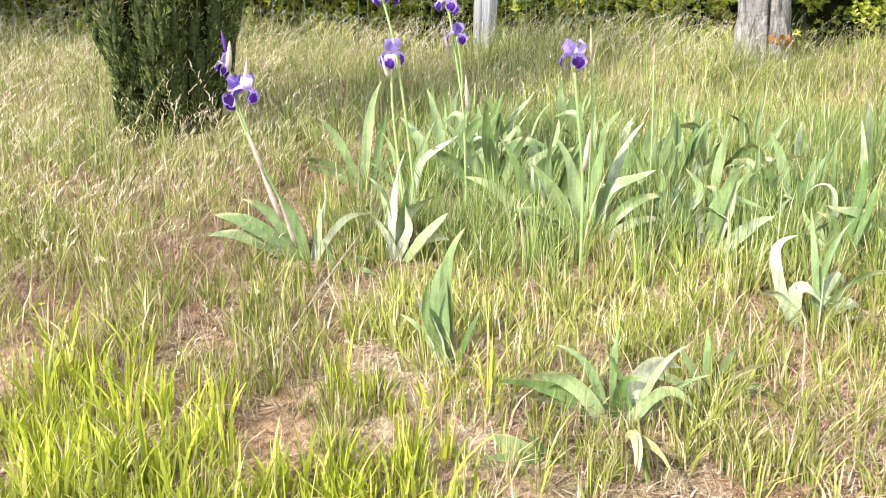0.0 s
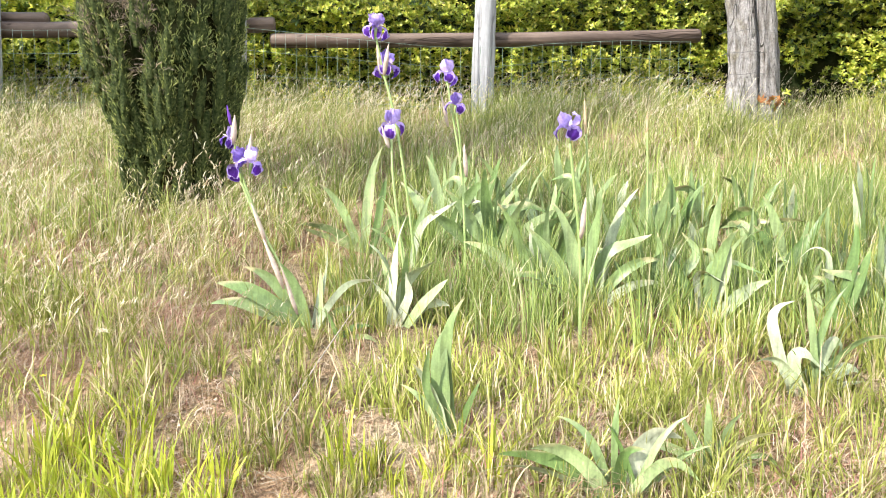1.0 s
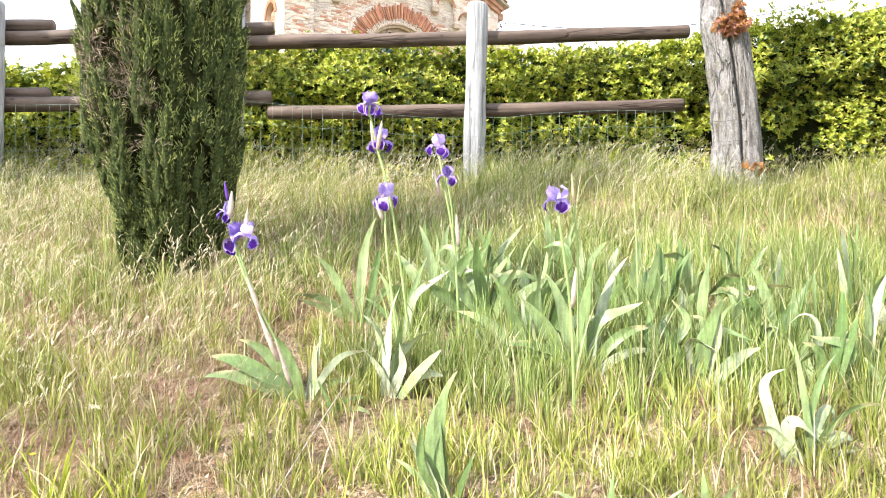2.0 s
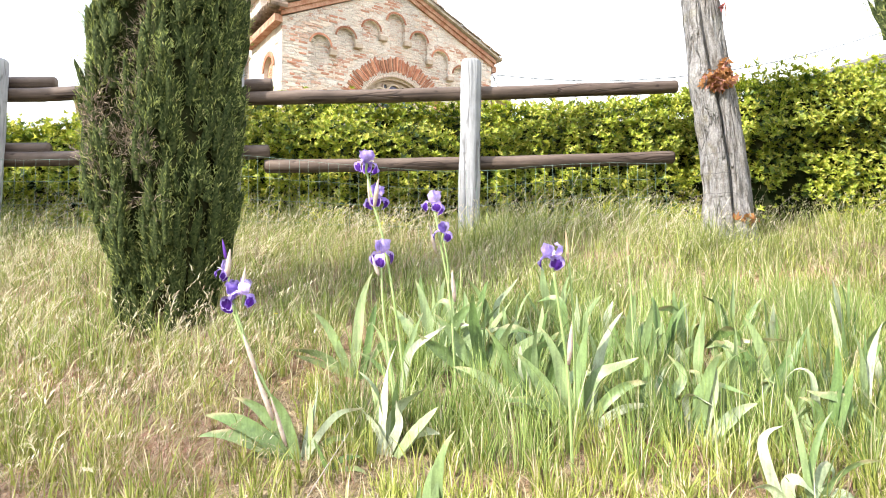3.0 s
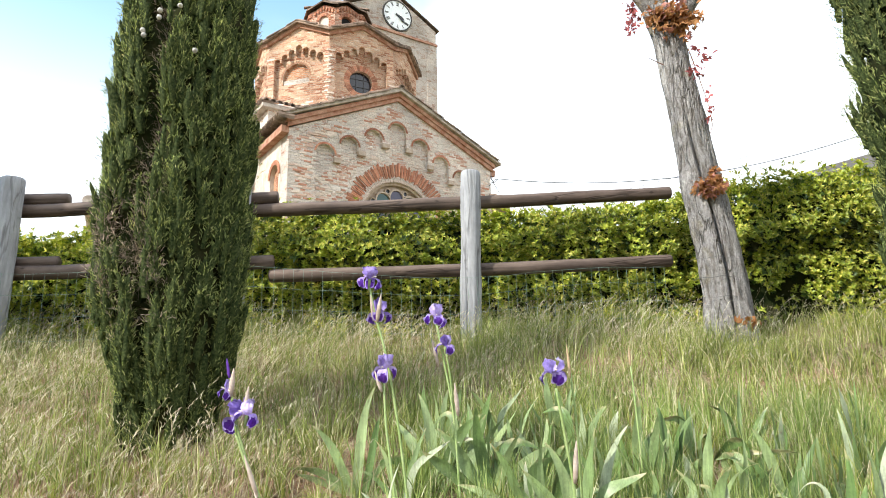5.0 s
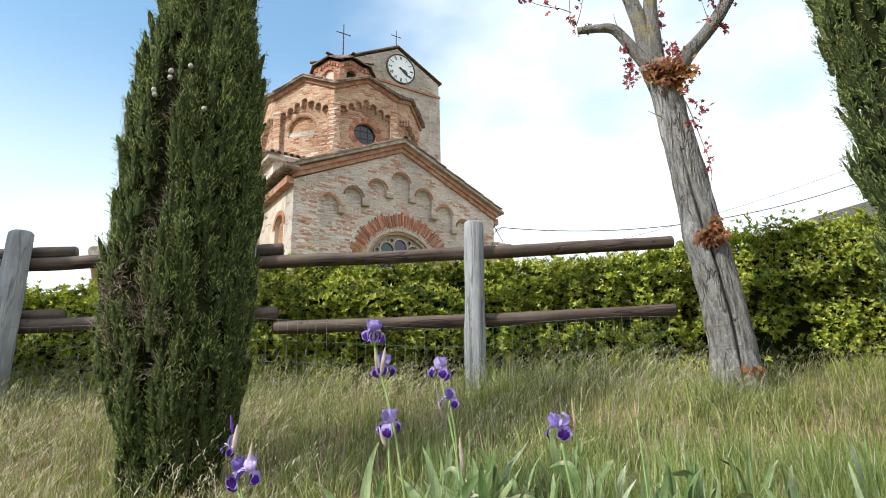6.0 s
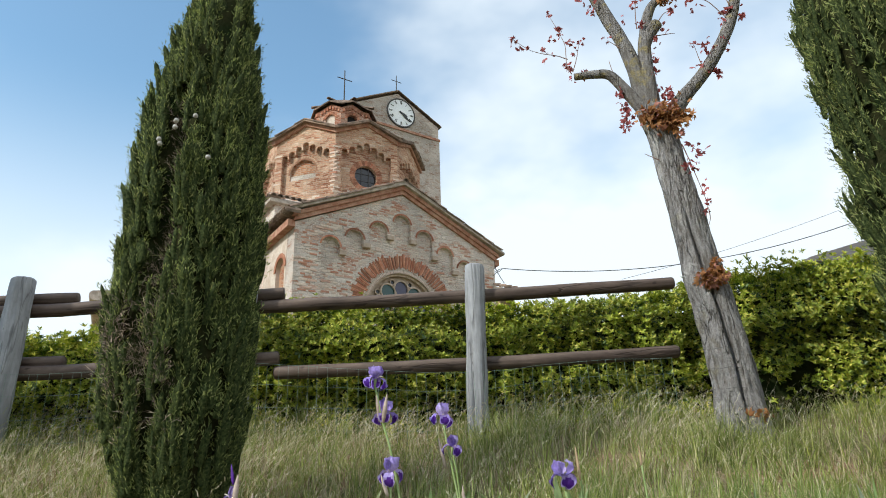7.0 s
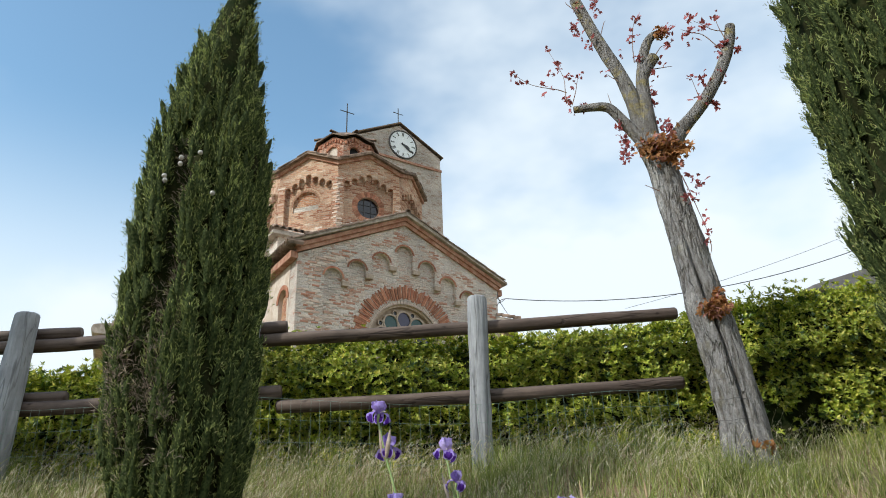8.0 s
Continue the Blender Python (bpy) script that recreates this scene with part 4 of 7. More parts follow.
for h, word in enumerate("XII I II III IIII V VI VII VIII IX X XI".split()):
    a = math.radians(90 - 30 * h)
    turn = math.degrees(a) - 90
    bm = bmesh.new()
    wide = sum(ADVANCE[ch] for ch in word)
    x = -wide / 2
    for ch in word:
        for x0, z0, x1, z1, w in STROKES[ch]:
            p0, p1 = Vector((x + ADVANCE[ch] / 2 + x0, 0, z0)), Vector((x + ADVANCE[ch] / 2 + x1, 0, z1))
            d = Vector(((p1 - p0).z, 0, -(p1 - p0).x)).normalized() * 0.15 * w
            kx, kz = 0.062, 0.10
            prism(bm, [((p0 + d).x * kx, (p0 + d).z * kz), ((p1 + d).x * kx, (p1 + d).z * kz), ((p1 - d).x * kx, (p1 - d).z * kz), ((p0 - d).x * kx, (p0 - d).z * kz)], -0.008, 0.0,
                  pose(CX + 0.62 * math.cos(a), TY - 0.052, CZ + 0.62 * math.sin(a), 0, -turn, 0))
        x += ADVANCE[ch]
    part("numeral", bm, M["black"], clock)
for name, ang, length, w in (("hour_hand", 111, 0.42, 0.075), ("minute_hand", 128, 0.66, 0.06)):
    bm = bmesh.new()
    prism(bm, [(-w * 0.5, -0.12), (-w, length * 0.55), (0, length), (w, length * 0.55), (w * 0.5, -0.12)], -0.02, 0.0, pose(CX, TY - 0.065 - (0.012 if w < 0.07 else 0), CZ, 0, ang, 0))
    part(name, bm, M["black"], clock)

# ---- low building west of the church, and the roof east of it ----
annex = thing("annex", "low brick building with a rounded grey eave", "building", pose(-14.02, 23.0, -0.10, 0, 0, 30))
bm = bmesh.new()
box(bm, 0, 7.5, 0, 5, 1.9, 8.86)
part("wall", bm, M["drum"], annex)
bm = bmesh.new()
prism(bm, [(-0.30, 8.80)] + [(-0.36 - 0.17 * math.sin(a * 0.4), 8.98 - 0.18 * math.cos(a * 0.4)) for a in range(1, 8)] + [(4, 9.75), (7.8, 8.98), (7.8, 8.80)], -0.15, 5.3)
part("roof", bm, M["slab"], annex)
side_roof = thing("side_aisle", "low side aisle with a few old roof tiles", "building", pose(0.30, 22.4, 0))
bm = bmesh.new()
box(bm, -0.6, 0.25, 0.2, 3.0, 1.9, 8.18)
part("wall", bm, M["drum"], side_roof)
bm = bmesh.new()
prism(bm, [(-0.6, 8.22), (-0.6, 8.50), (0.10, 8.36), (0.74, 8.20), (0.74, 8.13)], 0.0, 3.2)
part("roof", bm, M["slab"], side_roof)
for i in range(4):
    tile(side_roof, pose(0.02 + 0.19 * i, 0.02, 8.385 - 0.044 * i, 0, 13, -90 + rt.uniform(-14, 14)) @ Matrix.Diagonal((0.8, 0.6, 1.0, 1)))
barn = thing("farm_building", "grey metal roof of a low farm building", "building", pose(7.93, 16.0, 0.14, 0, 0, 12))
bm = bmesh.new()
box(bm, 0.3, 7.0, 0.3, 6, 1.9, 6.3)
part("wall", bm, M["plaster"], barn)
bm = bmesh.new()
q = [(-0.1, 6.52), (-0.1, 6.62), (3.6, 7.72), (7.3, 6.62), (7.3, 6.5)]
prism(bm, q, 0, 6.3)
part("roof", bm, plain("grey_metal_roof", (0.13, 0.12, 0.12), (0.19, 0.175, 0.175), 3, 40, 0.6, 0.3, 0.002), barn, "grey sheet roof")

# ---- fence ----
FENCE = thing("fence", "rustic fence of grey round posts and brown round rails", "fence")


def post(x, y, top, r, lean=0.0, seed=0, flare=0.14):
    bm = bmesh.new()
    z0 = float(ground_z(x, y)) - 0.12
    n = 30
    pts = [(x - lean * (1 - i / n), y, z0 + (top - z0) * i / n) for i in range(n)] + [(x, y, top - 0.012), (x, y, top)]
    rad = [r * (0.98 + flare - flare * i / n) for i in range(n)] + [r * 0.97, r * 0.90]
    tube(bm, pts, rad, 72, 0.13, seed, True, (-1.68 + 0.18 * math.sin(seed * 2.0), 0.06, 0.34, 0.22))
    part("post", bm, M["post"], FENCE, "weathered silver grey round post", True)


post(0.184, 5.20, 3.348, 0.073, 0.018, 1)
post(-1.475, 4.93, 3.29, 0.070, 0.02, 2)
post(-3.034, 4.66, 3.245, 0.078, 0.05, 3, 0.42)
post(-4.60, 4.40, 3.20, 0.08, 0.0, 4)


def rail(a, b, r, seed):
    bm = bmesh.new()
    va, vb = Vector(a), Vector(b)
    d = (vb - va).normalized()
    length, n = (vb - va).length, 16
    pts = [Vector((0, 0, 0)), Vector((0.012, 0, 0))] + [Vector((length * i / n, 0.006 * math.sin(i * 1.3 + seed), -0.012 * math.sin(math.pi * i / n))) for i in range(1, n)] + [Vector((length - 0.012, 0, 0)), Vector((length, 0, 0))]
    tube(bm, pts, [r * 0.86, r * 0.97] + [r] * (n - 1) + [r * 0.97, r * 0.86], 14, 0.05, seed)
    ob = part("rail", bm, M["rail"], FENCE, "dark brown round wooden rail", True)
    ob.matrix_local = Matrix.Translation(va) @ Vector((1, 0, 0)).rotation_difference(d).to_matrix().to_4x4()
    return ob


rail((-1.62, 5.02, 3.052), (1.717, 5.46, 3.207), 0.050, 1)
rail((-1.285, 5.06, 2.566), (1.681, 5.46, 2.671), 0.049, 2)
rail((-3.34, 4.735, 3.022), (-1.25, 5.085, 3.165), 0.050, 3)
rail((-3.16, 4.755, 2.580), (-1.265, 5.085, 2.677), 0.052, 4)
rail((-2.38, 5.03, 3.196), (-1.70, 5.12, 3.235), 0.046, 7)
rail((-4.75, 4.53, 3.09), (-2.755, 4.89, 3.150), 0.046, 5)
rail((-4.75, 4.53, 2.630), (-2.775, 4.88, 2.674), 0.048, 6)

netting = thing("wire_netting", "thin green welded wire mesh along the fence posts", "wire mesh")


def wire_y(x):
    return 5.118 + 0.168 * (x - 0.185)


def rise(x):
    """The netting stands higher against the rails towards the west."""
    return 1 + 0.18 * min(1.2, max(0.0, (0.1 - x) / 1.35))


me = None
for i in range(92):
    x = -4.6 + i * 0.068
    z0 = float(ground_z(x, wire_y(x))) - 0.03
    if me is None:
        bm = bmesh.new()
        tube(bm, [(0, 0, 0), (0.004, 0, 0.26), (0, 0, 0.54)], [0.0011] * 3, 4)
        me = bpy.data.meshes.new("vertical_wire")
        bm.to_mesh(me)
        bm.free()
        me.materials.append(M["wire"])
    ob = new("vertical_wire", me)
    ob.parent, ob.matrix_local = netting, pose(x, wire_y(x) + rt.uniform(-0.006, 0.006), z0 - 0.02, rt.uniform(-1, 1), rt.uniform(-1, 1), 0) @ Matrix.Diagonal((1, 1, rise(x), 1))
for z in (0.52, 0.40, 0.27, 0.14):
    bm = bmesh.new()
    pts = []
    for i in range(32):
        x = -4.6 + i * 0.2
        pts.append((x, wire_y(x) + 0.003, float(ground_z(x, wire_y(x))) - 0.03 + z * rise(x) + rt.uniform(-0.006, 0.006)))
    tube(bm, pts, [0.0010] * 32, 4)
    part("horizontal_wire", bm, M["wire"], netting)

# ---- overhead cables ----
def cable(x0, x1, low, z, steep, bend, r):
    """A hanging line in the plane of the church front: height z at x = low, with its slope and curve there."""
    bm = bmesh.new()
    pts = [(x, 20.0, z + steep * (x - low) + bend * (x - low) ** 2) for x in (x0 + (x1 - x0) * i / 30 for i in range(31))]
    tube(bm, pts, [r] * 31, 5)
    return tagged(part("overhead_cable", bm, M["cable"]), "thin dark overhead cable running to the church", "cable", "overhead cables")


main_cable = cable(0.66, 13.5, 4.0, 7.95, 0.0, 0.0215, 0.013)
cable(4.2, 13.5, 4.6, 7.74, 0.215, 0.010, 0.006)
# stays and a loose tail where the cable meets the church
for pts in (((0.66, 20.0, 8.19), (0.52, 20.0, 8.17), (0.42, 20.0, 8.05), (0.33, 20.0, 7.98)), ((0.62, 20.0, 8.185), (0.50, 20.0, 8.09), (0.40, 20.0, 8.10)), ((0.40, 20.0, 8.42), (0.42, 20.0, 8.20), (0.55, 20.02, 7.92), (0.66, 20.02, 7.72)), ((0.36, 20.0, 8.22), (0.46, 20.0, 8.14), (0.48, 20.0, 8.02))):
    bm = bmesh.new()
    q = smooth_line(pts, 4)
    tube(bm, q, [0.011] * len(q), 5)
    part("stay_wire", bm, M["cable"], main_cable)


# ---- hedge ----
def hedge_top(x):
    return 3.085 + 0.255 / (1 + np.exp(-(x - 2.0) * 3.5)) + 0.04 * waves(x, x * 0.3, 21, 2.2) - 0.145 * np.exp(-((x + 3.5) / 1.3) ** 2) + 0.035 * np.exp(-((x - 0.5) / 0.5) ** 2)


def rosettes(n, seed, x0, x1, front, size, inner):
    """Whorls of pointed oval leaves over the front, top and back of a clipped hedge."""
    r = np.random.RandomState(seed)
    x = r.uniform(x0, x1, n)
    top = hedge_top(x)
    u = r.uniform(0, 1, n)
    lumps = 0.085 * waves(x * 1.0, u * 3.0, 31, 3.0) + 0.080 * waves(x, u * 1.9, 33, 10.0)
    y0 = front(x)
    on_top = u > 0.66
    z = np.where(on_top, top, 2.02 + (top - 2.02) * u / 0.66)
    y = np.where(on_top, y0 + (u - 0.66) / 0.34 * 0.9, y0 + 0.10 * np.maximum(0, (z - top + 0.25) / 0.25) ** 2)
    y = y + np.where(on_top, 0, lumps - inner * r.uniform(0.3, 1.0, n) * -1 + r.normal(0, 0.035, n))
    z = z + np.where(on_top, lumps * 0.6 - inner * 0.7 + r.normal(0, 0.03, n) + 0.12 * (r.uniform(0, 1, n) > 0.96) * r.uniform(0, 1, n), r.normal(0, 0.02, n))
    # bare dark foot to the east of the tree
    foot = (x > 1.95) & (x < 2.75 + 0.1 * np.sin(z * 20)) & (z < 2.52 + 0.06 * np.sin(x * 17)) & ~on_top & (r.uniform(0, 1, n) < 0.94)
    x, y, z, on_top = x[~foot], y[~foot], z[~foot], on_top[~foot]
    n = len(x)
    out = np.stack([np.zeros(n), np.where(on_top, -0.1, -1.0), np.where(on_top, 1.0, 0.65)], 1) + r.normal(0, 0.33, (n, 3))
    out /= np.linalg.norm(out, axis=1)[:, None]
    ref = np.array([0.31, 0.2, 0.93])
    s1 = np.cross(out, ref)
    s1 /= np.linalg.norm(s1, axis=1)[:, None]
    s2 = np.cross(out, s1)
    c = np.stack([x, y, z], 1)
    pieces = []
    for k in range(7):
        ang = 2 * np.pi * k / 7 + r.normal(0, 0.25, n)
        tilt = r.uniform(0.25, 1.05, n)
        d = s1 * np.cos(ang)[:, None] + s2 * np.sin(ang)[:, None]
        d = d * np.sin(tilt + 0.25)[:, None] + out * np.cos(tilt + 0.25)[:, None]
        w = np.cross(d, out)
        w /= np.linalg.norm(w, axis=1)[:, None] + 1e-6
        nrm = np.cross(w, d)
        L = size * r.uniform(0.7, 1.25, n)[:, None]
        W = L * 0.185
        b = c
        verts = np.stack([b, b + d * L * 0.5 + w * W + nrm * L * 0.07, b + d * L - nrm * L * 0.06, b + d * L * 0.5 - w * W + nrm * L * 0.07], 1).reshape(-1, 3)
        t = np.array([(0, 1, 2), (0, 2, 3)])
        pieces.append((verts, (t[None] + (np.arange(n) * 4)[:, None, None]).reshape(-1, 3)))
    return merged(pieces)


def hedge_front(x):
    return 5.52 + 0.12 * (x - 0.2) * (x < 2.0) + 0.12 * 1.8 * (x >= 2.0) - 0.10 * np.clip(x - 2.0, 0, 1)


hedge = thing("hedge", "dense clipped evergreen hedge with yellow-green young leaves", "hedge")
# closed body behind the leaves, its near-black colour standing in for inner shade
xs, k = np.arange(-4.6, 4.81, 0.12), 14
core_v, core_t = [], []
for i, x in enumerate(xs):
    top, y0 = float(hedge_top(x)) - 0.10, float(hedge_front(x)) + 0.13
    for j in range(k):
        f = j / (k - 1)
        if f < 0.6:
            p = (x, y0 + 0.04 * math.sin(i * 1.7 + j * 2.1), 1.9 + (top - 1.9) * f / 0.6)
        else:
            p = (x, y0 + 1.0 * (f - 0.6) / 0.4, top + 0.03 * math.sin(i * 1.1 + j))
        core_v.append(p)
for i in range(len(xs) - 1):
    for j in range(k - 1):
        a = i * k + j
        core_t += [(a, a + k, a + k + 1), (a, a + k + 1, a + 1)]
part("inner_body", tri_mesh("inner_body", np.array(core_v), np.array(core_t)), M["hedge_core"], hedge, "near-black inside of the hedge, shade put into its colour", False)
# leaves set back in the hedge, in a darker green than the outer ones
part("inner_leaves", tri_mesh("inner_leaves", *rosettes(6500, 12, -4.6, 4.8, hedge_front, 0.044, 0.07)), M["hedge_deep"], hedge, "dark green inner leaves", kind="stuff")
part("outer_leaves", tri_mesh("outer_leaves", *rosettes(30500, 11, -4.5, 4.7, hedge_front, 0.036, 0.0)), M["hedge"], hedge, "glossy yellow-green young leaves", kind="stuff")


# young shoots that stand above the clipped top
rs = np.random.RandomState(14)
shoots = []
for x, y, rise, lean in ((2.42, 5.62, 0.17, -0.35), (2.52, 5.66, 0.13, 0.2), (2.36, 5.60, 0.11, -0.5), (1.28, 5.75, 0.10, 0.1), (2.95, 5.60, 0.10, -0.2), (3.22, 5.58, 0.06, 0.15), (-3.35, 5.15, 0.10, 0.3), (-3.62, 5.12, 0.08, -0.2), (2.10, 5.66, 0.08, 0.3)):
    top = float(hedge_top(np.array(x))) - 0.02
    n = 26
    u = rs.uniform(0.0, 1.0, n)
    base = np.stack([x + lean * rise * u + rs.normal(0, 0.012, n), y + rs.normal(0, 0.012, n), top + rise * u], 1)
    shoots.append(blades(base, rs.uniform(0.03, 0.055, n), rs.uniform(0.012, 0.018, n), rs.uniform(0, 6.3, n), rs.uniform(0.5, 1.6, n), 3, None, 0.7))
    stick = np.stack([np.array([x, y, top - 0.05])] * 2)
    shoots.append(blades(stick, np.full(2, rise + 0.06), np.full(2, 0.005), np.full(2, 0.0 if lean > 0 else np.pi), np.full(2, abs(lean)), 3, np.array([0.0, 1.57])))
part("new_growth", tri_mesh("new_growth", *merged(shoots)), M["hedge"], hedge, "loose young shoots above the clipped top", kind="stuff")


# ---- cypresses ----
def slips(base, way, length, width, r):
    """Small pointed scale twigs: from base along way, as narrow diamonds that lie at any turn."""
    n = len(base)
    side = np.cross(way, r.normal(0, 1, (n, 3)))
    side /= np.linalg.norm(side, axis=1)[:, None] + 1e-9
    mid, w = base + way * (length * 0.45)[:, None], side * (width / 2)[:, None]
    v = np.stack([base, mid - w, base + way * length[:, None], mid + w], 1).reshape(-1, 3)
    t = np.array([(0, 1, 2), (0, 2, 3)])
    return v, (t[None] + (np.arange(n) * 4)[:, None, None]).reshape(-1, 3)


def unit(v):
    return v / (np.linalg.norm(v, axis=1)[:, None] + 1e-9)


def cypress(label, x, y, levels, seed, flames, twigs, scale=1.0, gap=None, ribs=7, core=0.80, body=1.0, spray=1.0):
    """levels: height over the ground, sideways shift of the axis, radius. flames: upright tufts over the outline, each
    a closed dark body set with green tips; gap: a bare cleft, as its heading, half width, and its lowest and highest
    point."""
    r = np.random.RandomState(seed)
    z0 = float(ground_z(x, y))
    tree = thing("cypress", label, "tree", pose(x, y, z0), "cypresses")
    lh, ls, lr = (np.array(q) for q in zip(*levels))
    axis, radius = (lambda h: np.interp(h, lh, ls)), (lambda h: np.interp(h, lh, lr))

    # heights in proportion to the outline's girth
    h = r.uniform(lh[0], lh[-1] - 0.1, flames * 4)
    h = h[r.uniform(0, 1, len(h)) < (radius(h) + 0.05) / (lr.max() + 0.05)][:flames]
    a = r.uniform(0, 2 * np.pi, len(h))
    # upright lobes that wander round the crown
    lobe = np.abs(np.sin(ribs * a / 2 + 0.7 * np.sin(h * 2.1 + seed) + 0.45 * np.sin(h * 4.7 + 2 * a))) ** 0.6 - 1
    slim = np.clip(radius(h) / 0.22, 0.40, 1.0) * scale
    tall, wide = r.uniform(0.09, 0.22, len(h)) * slim, r.uniform(0.022, 0.042, len(h)) * slim
    rad = radius(h) * (1.0 + 0.20 * lobe) - wide * 1.1 - scale * (0.016 + 0.034 * r.uniform(0, 1, len(h)) ** 2)
    dead = np.zeros(len(h), bool)
    keep = r.uniform(0, 1, len(h)) < np.where(lobe < -0.5, 0.6, 1.0)
    if gap is not None:
        az, half, lo, hi = gap
        off = np.abs((a - az - 0.10 * np.sin(h * 5.0) + np.pi) % (2 * np.pi) - np.pi)
        inside = (off < half * (1 + 0.30 * np.sin(h * 11) + 0.2 * np.sin(h * 23))) & (h > lo) & (h < hi)
        rad = np.where(inside, rad * r.uniform(0.58, 0.78, len(h)), rad)
        rim = (off < half * 2.2) & (h < lo + 0.25) & (h > lo - 0.30)
        dead = inside | (rim & (r.uniform(0, 1, len(h)) < 0.45))
        keep &= ~inside | (r.uniform(0, 1, len(h)) < 0.6)
    h, a, tall, wide, rad, dead = (q[keep] for q in (h, a, tall, wide, np.maximum(rad, 0.003), dead))
    m = len(h)
    ca, sa = np.cos(a), np.sin(a)
    out, up = np.stack([ca, sa, np.zeros(m)], 1), np.array([0.0, 0.0, 1.0])
    line = unit(up + out * r.uniform(-0.08, 0.26, m)[:, None] + r.normal(0, 0.10, (m, 3)))
    foot = np.stack([ca * rad + axis(h), sa * rad, h - tall * 0.5], 1)

    def girth(u, wide):
        """How wide a flame is at a share u of its height."""
        return wide * (0.35 + 0.65 * np.sin(np.pi * np.minimum(1, 0.18 + 0.80 * u)))

    def bodies(mask):
        """The closed dark body inside each flame."""
        c, d, w, t = foot[mask], line[mask], wide[mask], tall[mask]
        k = len(c)
        s1 = unit(np.cross(d, [0.3, 0.9, 0.1]))
        s2 = np.cross(d, s1)
        rings = []
        for u in (0.0, 0.3, 0.62, 0.88):
            for q in range(6):
                th = 2 * np.pi * q / 6 + 1.7 * u
                g = girth(u, w) * r.uniform(0.4, 0.75, k) * body
                rings.append(c + d * (t * u)[:, None] + s1 * (np.cos(th) * g)[:, None] + s2 * (np.sin(th) * g)[:, None])
        rings.append(c + d * (t * 1.02)[:, None])
        f = []
        for g in range(3):
            for q in range(6):
                i, j = g * 6 + q, g * 6 + (q + 1) % 6
                f += [(i, j, j + 6), (i, j + 6, i + 6)]
        f += [(18 + q, 18 + (q + 1) % 6, 24) for q in range(6)]
        return np.stack(rings, 1).reshape(-1, 3), (np.array(f)[None] + (np.arange(k) * 25)[:, None, None]).reshape(-1, 3)

    def feathers(mask, per, fine, thick, loose=1.0):
        """Twigs that stand off the flame's body and turn upwards, each with two scale tips."""
        c, d, w, t = (np.repeat(q[mask], per, 0) for q in (foot, line, wide, tall))
        n = len(c)
        u = r.uniform(0.0, 1.0, n)
        away = unit(np.cross(d, r.normal(0, 1, (n, 3))))
        p = c + d * (t * u)[:, None] + away * (girth(u, w) * r.uniform(0.35, 0.95, n))[:, None]
        way = unit(d * r.uniform(0.5, 1.2, n)[:, None] + away * r.uniform(0.2, 0.9, n)[:, None] * loose + r.normal(0, 0.16 * loose, (n, 3)))
        length = fine * r.uniform(0.6, 1.35, n)
        pieces = [slips(p, way, length, np.full(n, thick), r)]
        for f in (0.30, 0.62):
            off = unit(way + unit(np.cross(way, r.normal(0, 1, (n, 3)))) * (0.50 * loose))
            pieces.append(slips(p + way * (length * f)[:, None], off, length * r.uniform(0.45, 0.70, n), np.full(n, thick), r))
        v = [q[0].reshape(n, 4, 3) for q in pieces]
        return np.concatenate(v, 1).reshape(-1, 3), np.concatenate([q[1].reshape(n, 2, 3) % 4 + 4 * i + 4 * len(pieces) * np.arange(n)[:, None, None] for i, q in enumerate(pieces)], 1).reshape(-1, 3)

    # filler bodies, coloured dark for the shade between the tufts
    part("inner_foliage", tri_mesh("inner_foliage", *bodies(~dead)), M["cypress_shade_core"], tree, "inner foliage bodies with shade put into their dark colour", kind="stuff")
    part("foliage", tri_mesh("foliage", *feathers(~dead, twigs, 0.024 * scale ** 0.6 * spray, 0.0030 * scale ** 0.6 * spray, spray)), M["cypress"], tree, "dense dark green scale foliage", kind="stuff")
    if dead.any():
        part("dead_foliage", tri_mesh("dead_foliage", *feathers(dead, twigs * 2 // 3, 0.045, 0.0024, 1.8)), M["dead"], tree, "dry brown twigs in a bare gap", kind="stuff")
    bm = bmesh.new()
    q = [lh[-1] * k / 8 for k in range(9)]
    tube(bm, [(float(axis(k)), 0, k - 0.08) for k in q], [0.075 - 0.07 * k / lh[-1] for k in q], 10, 0.12, seed)
    part("trunk", bm, M["twig"], tree, "", True)
    # closed heart of the crown, near-black so the colour carries the inner shade
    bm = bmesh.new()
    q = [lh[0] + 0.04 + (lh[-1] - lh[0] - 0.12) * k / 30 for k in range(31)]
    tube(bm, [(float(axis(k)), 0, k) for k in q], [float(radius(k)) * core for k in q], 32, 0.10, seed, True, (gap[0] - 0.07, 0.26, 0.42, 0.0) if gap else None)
    part("inner_crown", bm, M["hedge_core"], tree, "near-black crown heart, shade put into its colour", True)
    return tree


